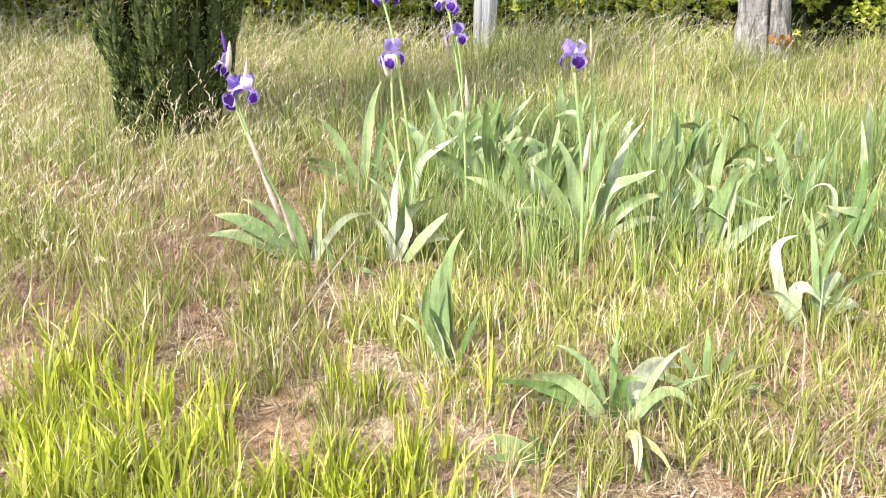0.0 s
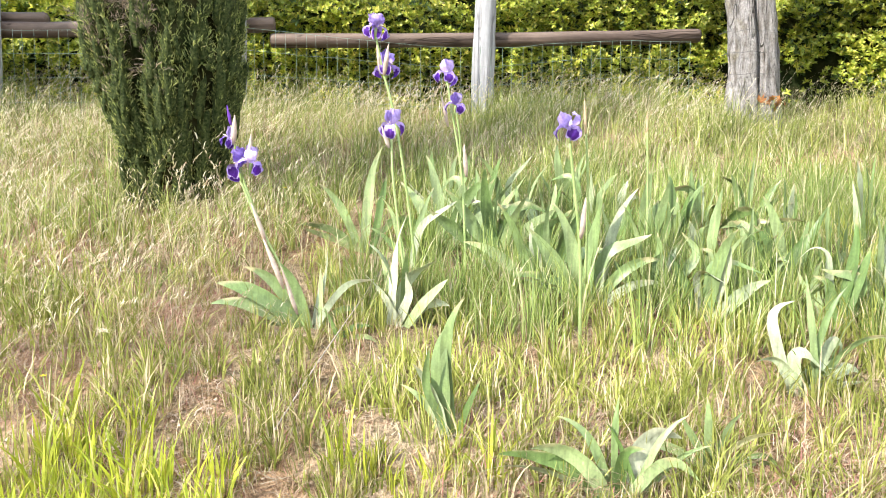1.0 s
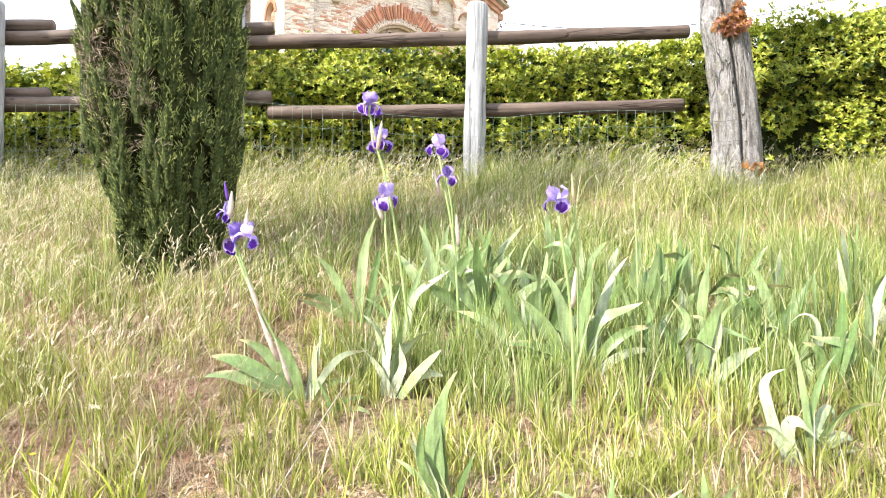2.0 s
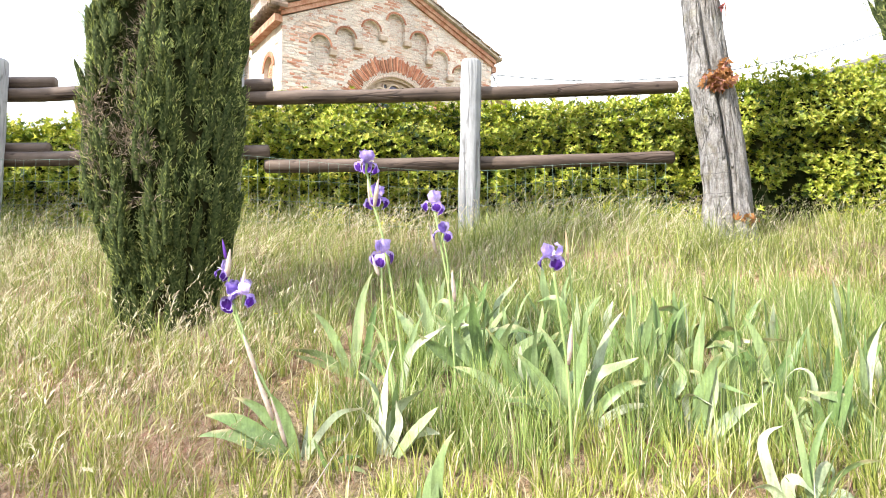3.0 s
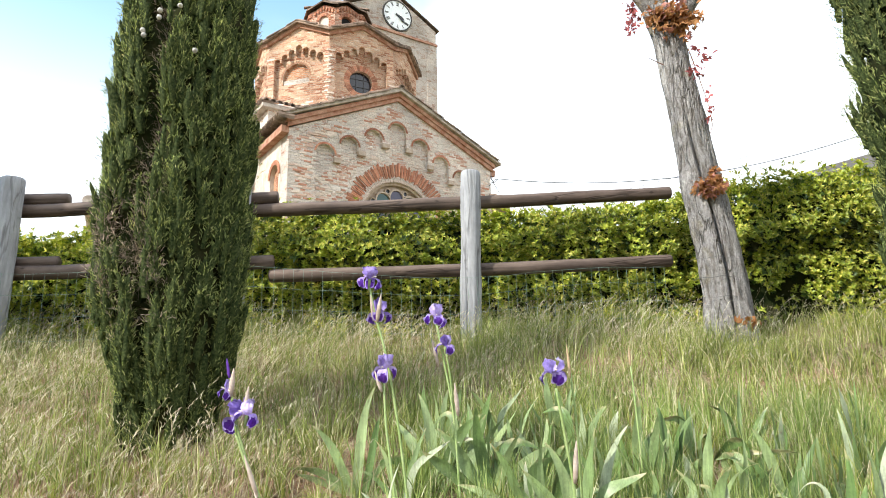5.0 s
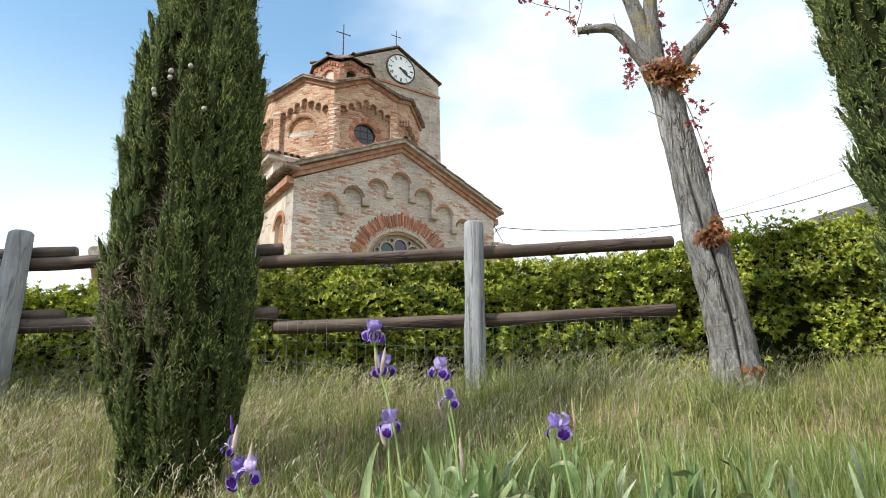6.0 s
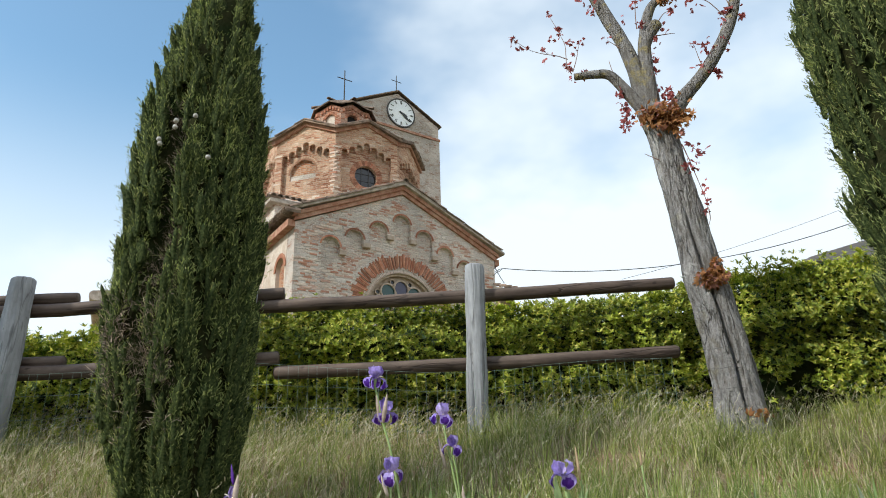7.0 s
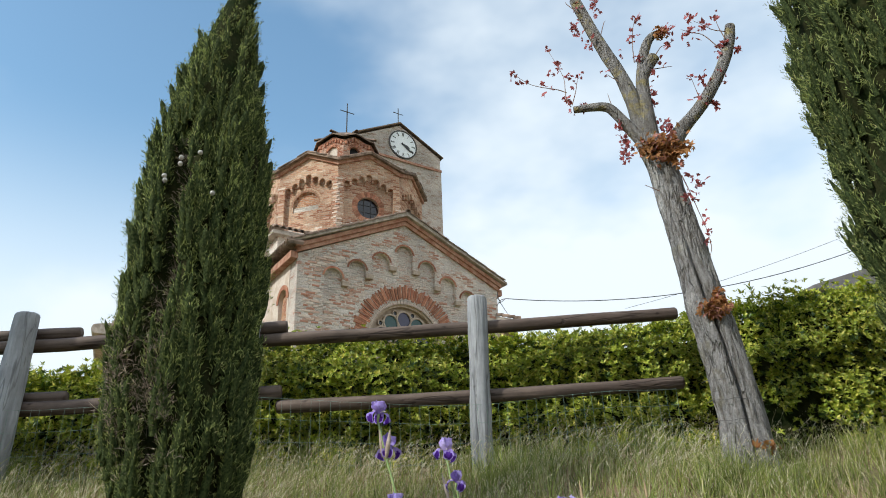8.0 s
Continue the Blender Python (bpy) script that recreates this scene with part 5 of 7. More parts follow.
left_cypress = cypress("dark green columnar cypress with a bare brown gap", -1.115, 3.28,
                       [(0.05, 0.01, 0.20), (0.30, 0.015, 0.265), (0.42, 0.02, 0.310), (0.62, -0.005, 0.362), (0.90, -0.015, 0.374), (1.15, -0.01, 0.366), (1.40, -0.003, 0.360), (1.75, -0.012, 0.355), (2.10, -0.006, 0.330), (2.40, -0.002, 0.280), (2.75, 0.022, 0.190), (3.15, 0.075, 0.095), (3.30, 0.105, 0.040), (3.36, 0.125, 0.01)],
                       3, 2250, 34, 1.0, (-1.68, 0.20, 0.80, 2.05), 7, 0.72)
cypress("tall dark green cypress beside the hedge", 2.90, 3.72, [(0.05, 0.0, 0.50), (0.5, 0.0, 0.60), (1.2, 0.0, 0.62), (1.7, 0.0, 0.665), (2.0, 0.0, 0.65), (2.5, 0.0, 0.73), (3.0, 0.0, 0.73), (3.6, 0.0, 0.68), (4.6, 0.0, 0.44), (5.6, 0.0, 0.02)],
        9, 1800, 40, 1.5, (-2.46, 0.07, 1.45, 2.25), 11, 0.80, 0.72, 1.10)
# the next one along the row, whose shade falls on the fence
cypress("dark green columnar cypress shading the end of the fence", -5.13, 2.84, [(0.05, 0.0, 0.22), (0.6, 0.0, 0.38), (2.0, 0.0, 0.42), (3.0, 0.0, 0.38), (3.9, 0.0, 0.24), (4.5, 0.0, 0.02)],
        5, 500, 8, 1.5, None, 7, 0.90)


# ---- pollarded tree ----
tree = thing("pollarded_tree", "pollarded pale-barked tree with sparse red young leaves", "tree")
TY0 = 4.95


def limb(name, pts, rad, seed, sides=12, rough=0.10, n=6, label="", groove=None):
    line = smooth_line(pts, n)
    k = np.interp(np.linspace(0, 1, len(line)), np.linspace(0, 1, len(rad)), rad)
    bm = bmesh.new()
    tube(bm, line, list(k), sides, rough, seed, True, groove)
    return part(name, bm, M["bark" if name == "trunk" else "limb_bark"], tree, label, True)


trunk = limb("trunk", [(1.89, TY0, 1.95), (1.887, TY0, 2.15), (1.876, TY0, 2.47), (1.846, TY0, 2.82), (1.795, TY0, 3.11), (1.765, TY0, 3.37), (1.728, TY0, 3.72), (1.695, TY0, 3.96), (1.662, TY0, 4.20), (1.60, TY0, 4.46)],
             [0.195, 0.162, 0.148, 0.138, 0.141, 0.130, 0.113, 0.106, 0.108, 0.108], 1, 96, 0.16, 14, "pale grey fissured trunk with a long split", (-1.90, 0.085, 0.50, 0.55))
limb("limb", [(1.62, TY0, 4.36), (1.575, TY0 - 0.01, 4.60), (1.523, TY0 - 0.03, 4.82), (1.449, TY0 - 0.03, 5.10), (1.375, TY0 - 0.03, 5.29), (1.294, TY0 - 0.03, 5.52), (1.235, TY0 - 0.03, 5.71), (1.175, TY0 - 0.03, 5.90)], [0.098, 0.080, 0.064, 0.052, 0.050, 0.050, 0.050, 0.046], 2)
limb("limb", [(1.61, TY0, 4.45), (1.60, TY0 - 0.03, 4.68), (1.615, TY0 - 0.03, 4.92), (1.645, TY0 - 0.03, 5.15), (1.70, TY0 - 0.03, 5.34), (1.765, TY0 - 0.03, 5.44), (1.85, TY0 - 0.03, 5.475)], [0.085, 0.072, 0.056, 0.042, 0.040, 0.032, 0.026], 3)
limb("limb_stub", [(1.62, TY0 - 0.03, 4.99), (1.665, TY0 - 0.05, 5.09), (1.71, TY0 - 0.06, 5.165), (1.742, TY0 - 0.06, 5.205)], [0.040, 0.044, 0.050, 0.046], 4)
limb("limb", [(1.68, TY0, 4.30), (1.775, TY0 - 0.02, 4.42), (1.876, TY0 - 0.03, 4.546), (2.008, TY0 - 0.03, 4.69), (2.122, TY0 - 0.03, 4.839), (2.235, TY0 - 0.03, 5.02), (2.314, TY0 - 0.03, 5.18), (2.375, TY0 - 0.03, 5.344), (2.405, TY0 - 0.03, 5.48)], [0.090, 0.068, 0.054, 0.050, 0.050, 0.048, 0.049, 0.044, 0.038], 5)
limb("limb", [(1.555, TY0 - 0.02, 4.44), (1.466, TY0 - 0.04, 4.56), (1.393, TY0 - 0.05, 4.67), (1.317, TY0 - 0.06, 4.755), (1.207, TY0 - 0.06, 4.772), (1.049, TY0 - 0.06, 4.762)], [0.055, 0.046, 0.040, 0.036, 0.032, 0.028], 6)


def leaf_patch(centre, spread, n, size, seed):
    r = np.random.RandomState(seed)
    c = np.array(centre) + r.normal(0, 1, (n, 3)) * np.array(spread)
    pieces = []
    d0 = r.normal(0, 1, (n, 3))
    d0[:, 2] -= 0.5
    d0 /= np.linalg.norm(d0, axis=1)[:, None]
    s = np.cross(d0, r.normal(0, 1, (n, 3)))
    s /= np.linalg.norm(s, axis=1)[:, None]
    L = size * r.uniform(0.6, 1.3, n)[:, None]
    # five-lobed leaf: centre, and tips with notches between them
    lobes = [(-1.25, 0.66), (-0.92, 0.48), (-0.62, 0.94), (-0.30, 0.58), (0.0, 1.1), (0.30, 0.58), (0.62, 0.94), (0.92, 0.48), (1.25, 0.66)]
    verts = [c] + [c + (d0 * math.cos(q) + s * math.sin(q)) * L * w for q, w in lobes]
    v = np.stack(verts, 1)
    v += np.cross(d0, s)[:, None] * (r.uniform(-0.25, 0.25, (n, len(verts))) * L)[:, :, None]
    t = np.array([(0, i, i + 1) for i in range(1, len(lobes))])
    return v.reshape(-1, 3), (t[None] + (np.arange(n) * len(verts))[:, None, None]).reshape(-1, 3)


CLUMPS = [((1.68, -0.14, 4.32), (0.075, 0.045, 0.060), 190), ((1.75, -0.12, 4.26), (0.035, 0.035, 0.05), 60), ((1.56, -0.13, 4.33), (0.040, 0.03, 0.035), 50), ((1.80, -0.15, 3.045), (0.042, 0.025, 0.036), 120), ((1.85, -0.13, 3.10), (0.02, 0.02, 0.03), 30), ((1.95, -0.14, 2.13), (0.035, 0.03, 0.015), 26)]
clump_parts = [leaf_patch((x, TY0 + y, z), spread, n, 0.046, 1 + i) for i, ((x, y, z), spread, n) in enumerate(CLUMPS)]
clump_parts.append(leaf_patch((1.84, TY0 - 0.05, 5.46), (0.032, 0.03, 0.02), 34, 0.042, 19))
part("dry_foliage", tri_mesh("dry_foliage", *merged(clump_parts)), M["orange_leaf"], tree, "dry orange leaf clumps on the trunk", kind="stuff")
# tufts of red leaves: sideways, height, number
TUFTS_TOP = [(1.20, 5.79, 10), (1.33, 5.82, 12), (1.34, 5.74, 8), (1.14, 5.61, 8), (1.15, 5.55, 8), (1.19, 5.50, 5), (1.24, 5.39, 10), (1.67, 5.63, 12), (1.59, 5.43, 6), (1.52, 5.27, 4), (1.60, 5.19, 6), (1.90, 5.48, 10), (1.88, 5.35, 3), (1.86, 5.30, 3), (1.79, 5.14, 5), (1.74, 5.04, 3), (1.66, 4.87, 5), (1.62, 4.74, 8), (1.67, 4.76, 4), (1.33, 5.09, 3)]
TUFTS_EAST = [(2.09, 5.58, 10), (2.08, 5.46, 7), (2.06, 5.39, 6), (2.01, 5.41, 4), (2.17, 5.45, 9), (2.29, 5.57, 8), (2.29, 5.28, 16), (2.28, 5.19, 6), (2.41, 5.25, 7), (2.00, 4.99, 7), (2.12, 5.00, 6), (2.10, 4.91, 5), (2.03, 4.82, 7), (2.05, 4.74, 5), (2.23, 4.95, 7), (2.15, 4.72, 10)]
TUFTS_WEST = [(1.16, 4.81, 4), (1.13, 4.80, 3), (0.90, 5.37, 4), (0.97, 5.20, 6), (0.96, 5.14, 4), (0.87, 5.12, 3), (1.04, 5.07, 4), (1.14, 5.09, 6), (1.09, 5.02, 3), (1.01, 4.88, 5), (1.03, 4.78, 6), (0.59, 5.16, 5), (0.61, 5.11, 2), (0.64, 5.08, 2), (0.70, 5.06, 3), (0.81, 5.05, 3), (0.88, 5.00, 4)]
TUFTS_FORK = [(1.38, 4.59, 8), (1.39, 4.54, 5), (1.40, 4.45, 14), (1.41, 4.39, 14), (1.40, 4.30, 14), (1.38, 4.34, 8), (1.69, 4.60, 8), (1.72, 4.56, 12), (1.76, 4.51, 10), (1.82, 4.07, 4), (1.89, 4.04, 7), (1.85, 3.98, 4), (1.81, 3.91, 3), (1.83, 3.87, 3), (1.78, 3.88, 8), (1.85, 3.76, 3), (1.86, 3.70, 3), (1.89, 3.60, 7), (1.87, 3.55, 3)]
leaf_meshes = []
for i in range(6):
    me = tri_mesh("leaf", *leaf_patch((0, 0, 0), (0, 0, 0), 1, 0.041, 60 + i))
    me.materials.append(M["red_leaf"])
    leaf_meshes.append(me)
rl = random.Random(23)
for i, (x, z, n) in enumerate(TUFTS_TOP + TUFTS_EAST + TUFTS_WEST + TUFTS_FORK):
    for k in range(n):
        ob = new("leaf", rl.choice(leaf_meshes))
        ob.parent = tree
        ob.matrix_local = pose(x + rl.gauss(0, 0.020), TY0 - 0.05 + rl.gauss(0, 0.020) - (0.07 if z < 4.1 else 0.0), z + rl.gauss(0, 0.020), rl.uniform(0, 360), rl.uniform(0, 360), rl.uniform(0, 360)) @ Matrix.Scale(rl.uniform(0.7, 1.25), 4)
TWIGS = [[(1.03, 4.79), (1.0, 4.86), (1.0, 4.96), (1.0, 5.07), (0.96, 5.2), (0.9, 5.36)], [(1.01, 4.93), (0.93, 4.97), (0.82, 5.0), (0.71, 5.05), (0.59, 5.16)], [(1.04, 4.81), (1.08, 4.93), (1.11, 5.06)], [(1.58, 5.17), (1.59, 5.35), (1.62, 5.53), (1.65, 5.61)],
         [(2.28, 5.22), (2.17, 5.38), (2.08, 5.42), (2.0, 5.46)], [(2.35, 5.40), (2.25, 5.43), (2.19, 5.48), (2.11, 5.54)], [(2.33, 5.33), (2.3, 5.45), (2.29, 5.55)], [(2.04, 4.74), (2.02, 4.84), (2.0, 4.97)]]
TWIGS += [[(1.74, 5.20), (1.81, 5.3), (1.87, 5.32), (1.91, 5.35)], [(1.72, 5.09), (1.83, 5.1), (1.87, 5.1)], [(1.36, 4.72), (1.34, 4.82), (1.33, 4.89)], [(1.45, 4.98), (1.34, 5.08)], [(1.33, 5.42), (1.38, 5.58), (1.4, 5.62)], [(1.20, 5.72), (1.11, 5.82), (1.09, 5.86)],
          [(1.78, 4.11), (1.82, 3.95), (1.85, 3.81), (1.88, 3.67), (1.89, 3.58)], [(1.89, 3.58), (1.89, 3.51), (1.87, 3.45)], [(1.60, 3.99), (1.5, 4.05)]]
for i, pts in enumerate(TWIGS):
    line = smooth_line([(x, TY0 - 0.06, z) for x, z in pts], 4)
    bm = bmesh.new()
    tube(bm, line, [0.0044 - 0.003 * j / len(line) for j in range(len(line))], 5)
    part("twig", bm, M["twig"], tree)


# mesh wires that run across the trunk
for z in (2.30, 2.43, 2.56):
    bm = bmesh.new()
    cx = 1.855 - 0.14 * (z - 2.2)
    tube(bm, [(cx + 0.158 * math.cos(q), TY0 + 0.158 * math.sin(q), z + 0.004 * math.sin(7 * q)) for q in (-2.9 + 0.22 * i for i in range(13))], [0.0018] * 13, 5)
    part("wire", bm, M["tie"], tree, "thin fence wire nailed to the trunk")


# ---- irises ----
def sword(length, width, ang, bend, seed, material, droop=0.0, kink=0.0, twist=0.0):
    """An iris leaf in its fan's plane: x sideways, z up; ang: degrees from upright at its foot, bend: how far it turns towards its tip,
    kink: a sharp fold over in its upper part, twist: degrees by which the blade turns round its own line."""
    rr = random.Random(seed)
    n = 22
    bm = bmesh.new()
    p, rings = Vector((0, 0, 0)), []
    sway, hook, at = rr.uniform(-0.12, 0.12), rr.choice((-1, 1)) * rr.uniform(0, 90), rr.uniform(0.48, 0.72)
    phase, nib = rr.uniform(-25, 25), rr.uniform(0.28, 0.46)
    for i in range(n + 1):
        s = i / n
        f = min(1.0, max(0.0, (s - at + 0.06) / 0.30))
        a = radians(ang + bend * s ** 1.6 + hook * max(0.0, s - 0.55) ** 1.5 + kink * f * f * (3 - 2 * f))
        t = Vector((math.sin(a), sway * s + droop * s * s, math.cos(a))).normalized()
        if i:
            p = p + t * (length / n)
        side = Vector((math.cos(a), 0, -math.sin(a)))
        q = radians(phase + twist * s)
        flat = (side * math.cos(q) + side.cross(t) * math.sin(q)).normalized()
        w = width / 2 * (0.72 + 0.28 * min(1.0, s / 0.3)) * min(1.0, (1 - s) / nib + 0.004) ** 0.75
        up = t.cross(flat).normalized()
        ripple = 0.10 * math.sin(s * 13 + seed) + 0.05 * math.sin(s * 29 + seed)
        keel = up * (w * (0.16 + 0.14 * math.sin(seed)))
        gap = up * 0.0004
        row = (p - flat * w + up * w * ripple, p - flat * w * 0.45 + keel * 0.6, p + keel, p + flat * w * 0.45 + keel * 0.6, p + flat * w - up * w * ripple)
        rings.append(([bm.verts.new(v + gap) for v in row], [bm.verts.new(v - gap) for v in row]))
    for (a0, a1), (b0, b1) in zip(rings, rings[1:]):
        for k in range(4):
            bm.faces.new((a0[k], a0[k + 1], b0[k + 1], b0[k]))
            bm.faces.new((b1[k], b1[k + 1], a1[k + 1], a1[k]))
    me = bpy.data.meshes.new("leaf")
    bm.to_mesh(me)
    bm.free()
    me.materials.append(material)
    me.polygons.foreach_set("use_smooth", [True] * len(me.polygons))
    return me


M["iris_yellow"] = leafy("iris_leaf_yellow", (0.48, 0.44, 0.20), (0.58, 0.55, 0.30), None, 0.2, 0.6, 0.3, 9.0, dark=0.8, each=True)
LEAF_KIND = {"g": M["iris_leaf"], "p": M["iris_pale"], "y": M["iris_yellow"]}


def iris(label, x, y, turn, leaves, seed):
    z = float(ground_z(x, y)) - 0.012
    plant = thing("iris", label, "iris", pose(x, y, z, 0, 0, turn), "irises on the bank")
    for i, (ang, bend, length, width, kind, *more) in enumerate(leaves):
        kink, twist = (more + [0, 0])[:2]
        ob = new("leaf", sword(length, width, ang, bend, seed * 31 + i, LEAF_KIND[kind], 0.25 * math.sin(seed + i * 2.3), kink, twist or 22 * math.sin(seed * 3 + i * 1.3)))
        ob.parent = plant
        ob.matrix_local = pose(0.007 * (i - len(leaves) / 2), 0.010 * math.sin(i * 2.7 + seed), 0, 0, 0, 9 * math.sin(i * 1.9 + seed))
        if kind != "g":
            tagged(ob, "pale sun-bleached sword leaf" if kind == "p" else "withered yellow leaf")
    return plant


# each leaf: angle, bend, length, width, kind, fold, twist
FANS = [
    ("low spreading fan of broad green leaves", -0.27, 2.50, 8, [(-56, -30, 0.30, 0.044, "g"), (-42, -40, 0.31, 0.046, "g"), (-28, -30, 0.29, 0.040, "g"), (-78, -14, 0.20, 0.030, "g"), (-14, -18, 0.26, 0.028, "g"), (10, 14, 0.26, 0.026, "p", 0, 50), (24, 46, 0.27, 0.022, "p", 40, -40), (36, 90, 0.20, 0.022, "g"), (4, -8, 0.20, 0.016, "g")]),
    ("small arching leaf tuft in dry grass", -0.165, 2.45, 0, [(30, 95, 0.13, 0.018, "g"), (-14, -30, 0.12, 0.016, "g"), (58, 70, 0.12, 0.016, "g")]),
    ("upright fan of broad grey-green leaves", 0.20, 2.10, 4, [(-3, -2, 0.29, 0.050, "g"), (-16, -6, 0.22, 0.044, "p", 0, 30), (-30, -16, 0.19, 0.018, "g"), (-22, -22, 0.26, 0.020, "g", 30), (-10, 22, 0.38, 0.030, "g", 0, 60), (12, 24, 0.17, 0.016, "g")]),
    ("bleached crumpled leaf fan in the grass", 0.0, 2.56, -8, [(3, 6, 0.37, 0.036, "p", 20, 70), (-4, -8, 0.30, 0.038, "p", -25, 110), (11, 10, 0.27, 0.038, "p", 35, -90), (19, 20, 0.20, 0.032, "p", -40, 60), (-14, -10, 0.24, 0.032, "g"), (-22, -30, 0.21, 0.030, "p", 0, 60), (2, -6, 0.27, 0.032, "g", 0, -90), (32, 24, 0.22, 0.034, "g"), (26, 50, 0.18, 0.032, "p", 30, 40)]),
    ("large sprawling fan with broad folded leaves", 0.60, 1.96, 6, [(-36, -84, 0.28, 0.032, "g"), (-54, -62, 0.36, 0.018, "p", 0, 50), (-24, -70, 0.25, 0.036, "g", 0, 30), (-12, -40, 0.25, 0.022, "g", 0, -40), (-4, 10, 0.25, 0.016, "g", 0, 50), (-2, 16, 0.17, 0.030, "g", 70, 20), (12, 40, 0.24, 0.052, "p", 62, -34), (26, 66, 0.23, 0.028, "g", 60, -30), (44, 70, 0.18, 0.018, "p", 30, 60), (16, 20, 0.25, 0.015, "g", 0, 60), (-66, -40, 0.22, 0.022, "g"), (34, 30, 0.22, 0.014, "g", 0, 50), (-18, -10, 0.22, 0.013, "g", 0, 40)]),
    ("withered leaves hanging from a fan", 0.61, 1.92, -84, [(38, 112, 0.20, 0.022, "y", 0, 40), (52, 96, 0.23, 0.024, "y", 0, -50), (30, 132, 0.18, 0.018, "y", 0, 70), (60, 80, 0.16, 0.018, "g")]),
    ("low leaf pair lying over dry litter", 0.45, 1.85, 0, [(-58, -20, 0.16, 0.034, "g"), (-74, -14, 0.16, 0.028, "g"), (-42, -10, 0.10, 0.020, "g")]),
    ("small tuft of narrow curling leaves", 0.83, 2.06, 5, [(-44, -62, 0.18, 0.022, "g"), (-20, -30, 0.17, 0.018, "g"), (-6, 12, 0.18, 0.018, "g", 0, 60), (8, 40, 0.17, 0.020, "g"), (24, 84, 0.18, 0.020, "y"), (42, 105, 0.17, 0.018, "g"), (60, 60, 0.14, 0.018, "g")]),
    ("bleached curling fan of broad leaves", 1.15, 2.32, 10, [(-24, 20, 0.32, 0.028, "p", 95, 80), (-14, 26, 0.22, 0.034, "p", 140, 60), (24, 70, 0.20, 0.040, "p", 60, 50), (48, 40, 0.22, 0.038, "p", 30, 70), (62, 40, 0.18, 0.034, "p", 0, 90), (-34, -30, 0.20, 0.024, "p", -60, 70), (6, 16, 0.32, 0.018, "g", 0, 80), (26, 60, 0.30, 0.020, "g"), (-4, -8, 0.34, 0.018, "g", 0, 40), (8, 40, 0.24, 0.028, "p", 150, 40), (-10, 0, 0.24, 0.012, "g", 0, 50), (14, 10, 0.26, 0.012, "g", 0, -50)]),
    ("tall green fan at the foot of a flower stem", -0.20, 3.02, 8, [(-20, -18, 0.33, 0.036, "g"), (4, 4, 0.43, 0.038, "g"), (-44, -54, 0.30, 0.032, "g"), (-60, -22, 0.26, 0.028, "g"), (22, 62, 0.25, 0.022, "g"), (12, -6, 0.32, 0.028, "g")]),
    ("green fan with a bent tip leaf", -0.02, 2.92, -6, [(-10, -4, 0.30, 0.026, "g"), (8, 20, 0.34, 0.026, "g"), (10, 18, 0.35, 0.026, "p", 40, 20), (-30, -30, 0.25, 0.022, "g")]),
    ("dense upright green fan of broad leaves", 0.62, 2.74, 6, [(-26, -22, 0.33, 0.048, "g"), (-10, -8, 0.38, 0.046, "g"), (2, 12, 0.41, 0.044, "g", 0, 60), (14, 20, 0.36, 0.040, "g", 50), (-44, -60, 0.30, 0.042, "g"), (-56, -40, 0.30, 0.038, "p", 20, 40), (28, 50, 0.30, 0.036, "g"), (6, 3, 0.15, 0.032, "p"), (8, 14, 0.44, 0.034, "p", 0, 30), (40, 70, 0.25, 0.030, "p")]),
    ("broad dark green fan leaning in tall grass", 0.30, 2.98, 10, [(-18, -30, 0.36, 0.048, "g"), (-34, -44, 0.34, 0.046, "g"), (-6, -12, 0.40, 0.046, "g"), (8, 30, 0.38, 0.044, "g", 60, 30), (24, 60, 0.34, 0.046, "g"), (40, 70, 0.30, 0.040, "g")]),
    ("broad green fan with arching leaves", 0.10, 3.10, -14, [(-22, -20, 0.34, 0.044, "g"), (-4, -10, 0.40, 0.042, "g"), (14, 44, 0.38, 0.046, "g"), (30, 66, 0.34, 0.042, "g"), (-40, -50, 0.30, 0.040, "g"), (4, 20, 0.30, 0.032, "p", 60, 40)]),
    ("green fan with long arching side leaves", 0.44, 2.80, 0, [(-30, -52, 0.32, 0.040, "g"), (-12, -20, 0.36, 0.040, "g"), (6, 18, 0.34, 0.038, "g"), (22, 40, 0.30, 0.036, "g", 40), (-50, -30, 0.26, 0.034, "g")]),
]
for i, (label, x, y, turn, leaves) in enumerate(FANS):
    iris(label, x, y, turn, leaves, i + 1)

# the dense bed of fans behind
ri = random.Random(17)
BED = [(0.16, 3.22), (0.30, 3.02), (0.34, 3.38), (0.46, 2.78), (0.52, 3.14), (0.72, 3.02), (0.78, 3.34), (0.86, 2.78), (0.95, 3.12), (1.02, 2.86), (1.14, 3.26), (1.16, 2.72), (1.26, 3.02), (1.34, 2.62), (1.42, 3.20), (1.46, 2.86), (1.56, 2.52), (1.62, 3.06), (1.70, 2.74), (1.80, 3.30), (0.06, 3.42), (0.60, 3.46), (1.92, 2.92), (0.40, 3.22), (0.66, 3.24), (0.84, 3.08), (1.06, 3.08), (1.20, 2.90), (1.36, 2.92), (1.30, 3.32), (1.52, 2.74), (1.74, 2.96), (0.24, 3.36), (0.96, 2.66), (2.02, 3.16)]
BED_LABELS = ["upright grey-green sword leaf fan in tall grass", "green sword leaf fan leaning in the grass", "leaf fan with a pale bleached leaf"]
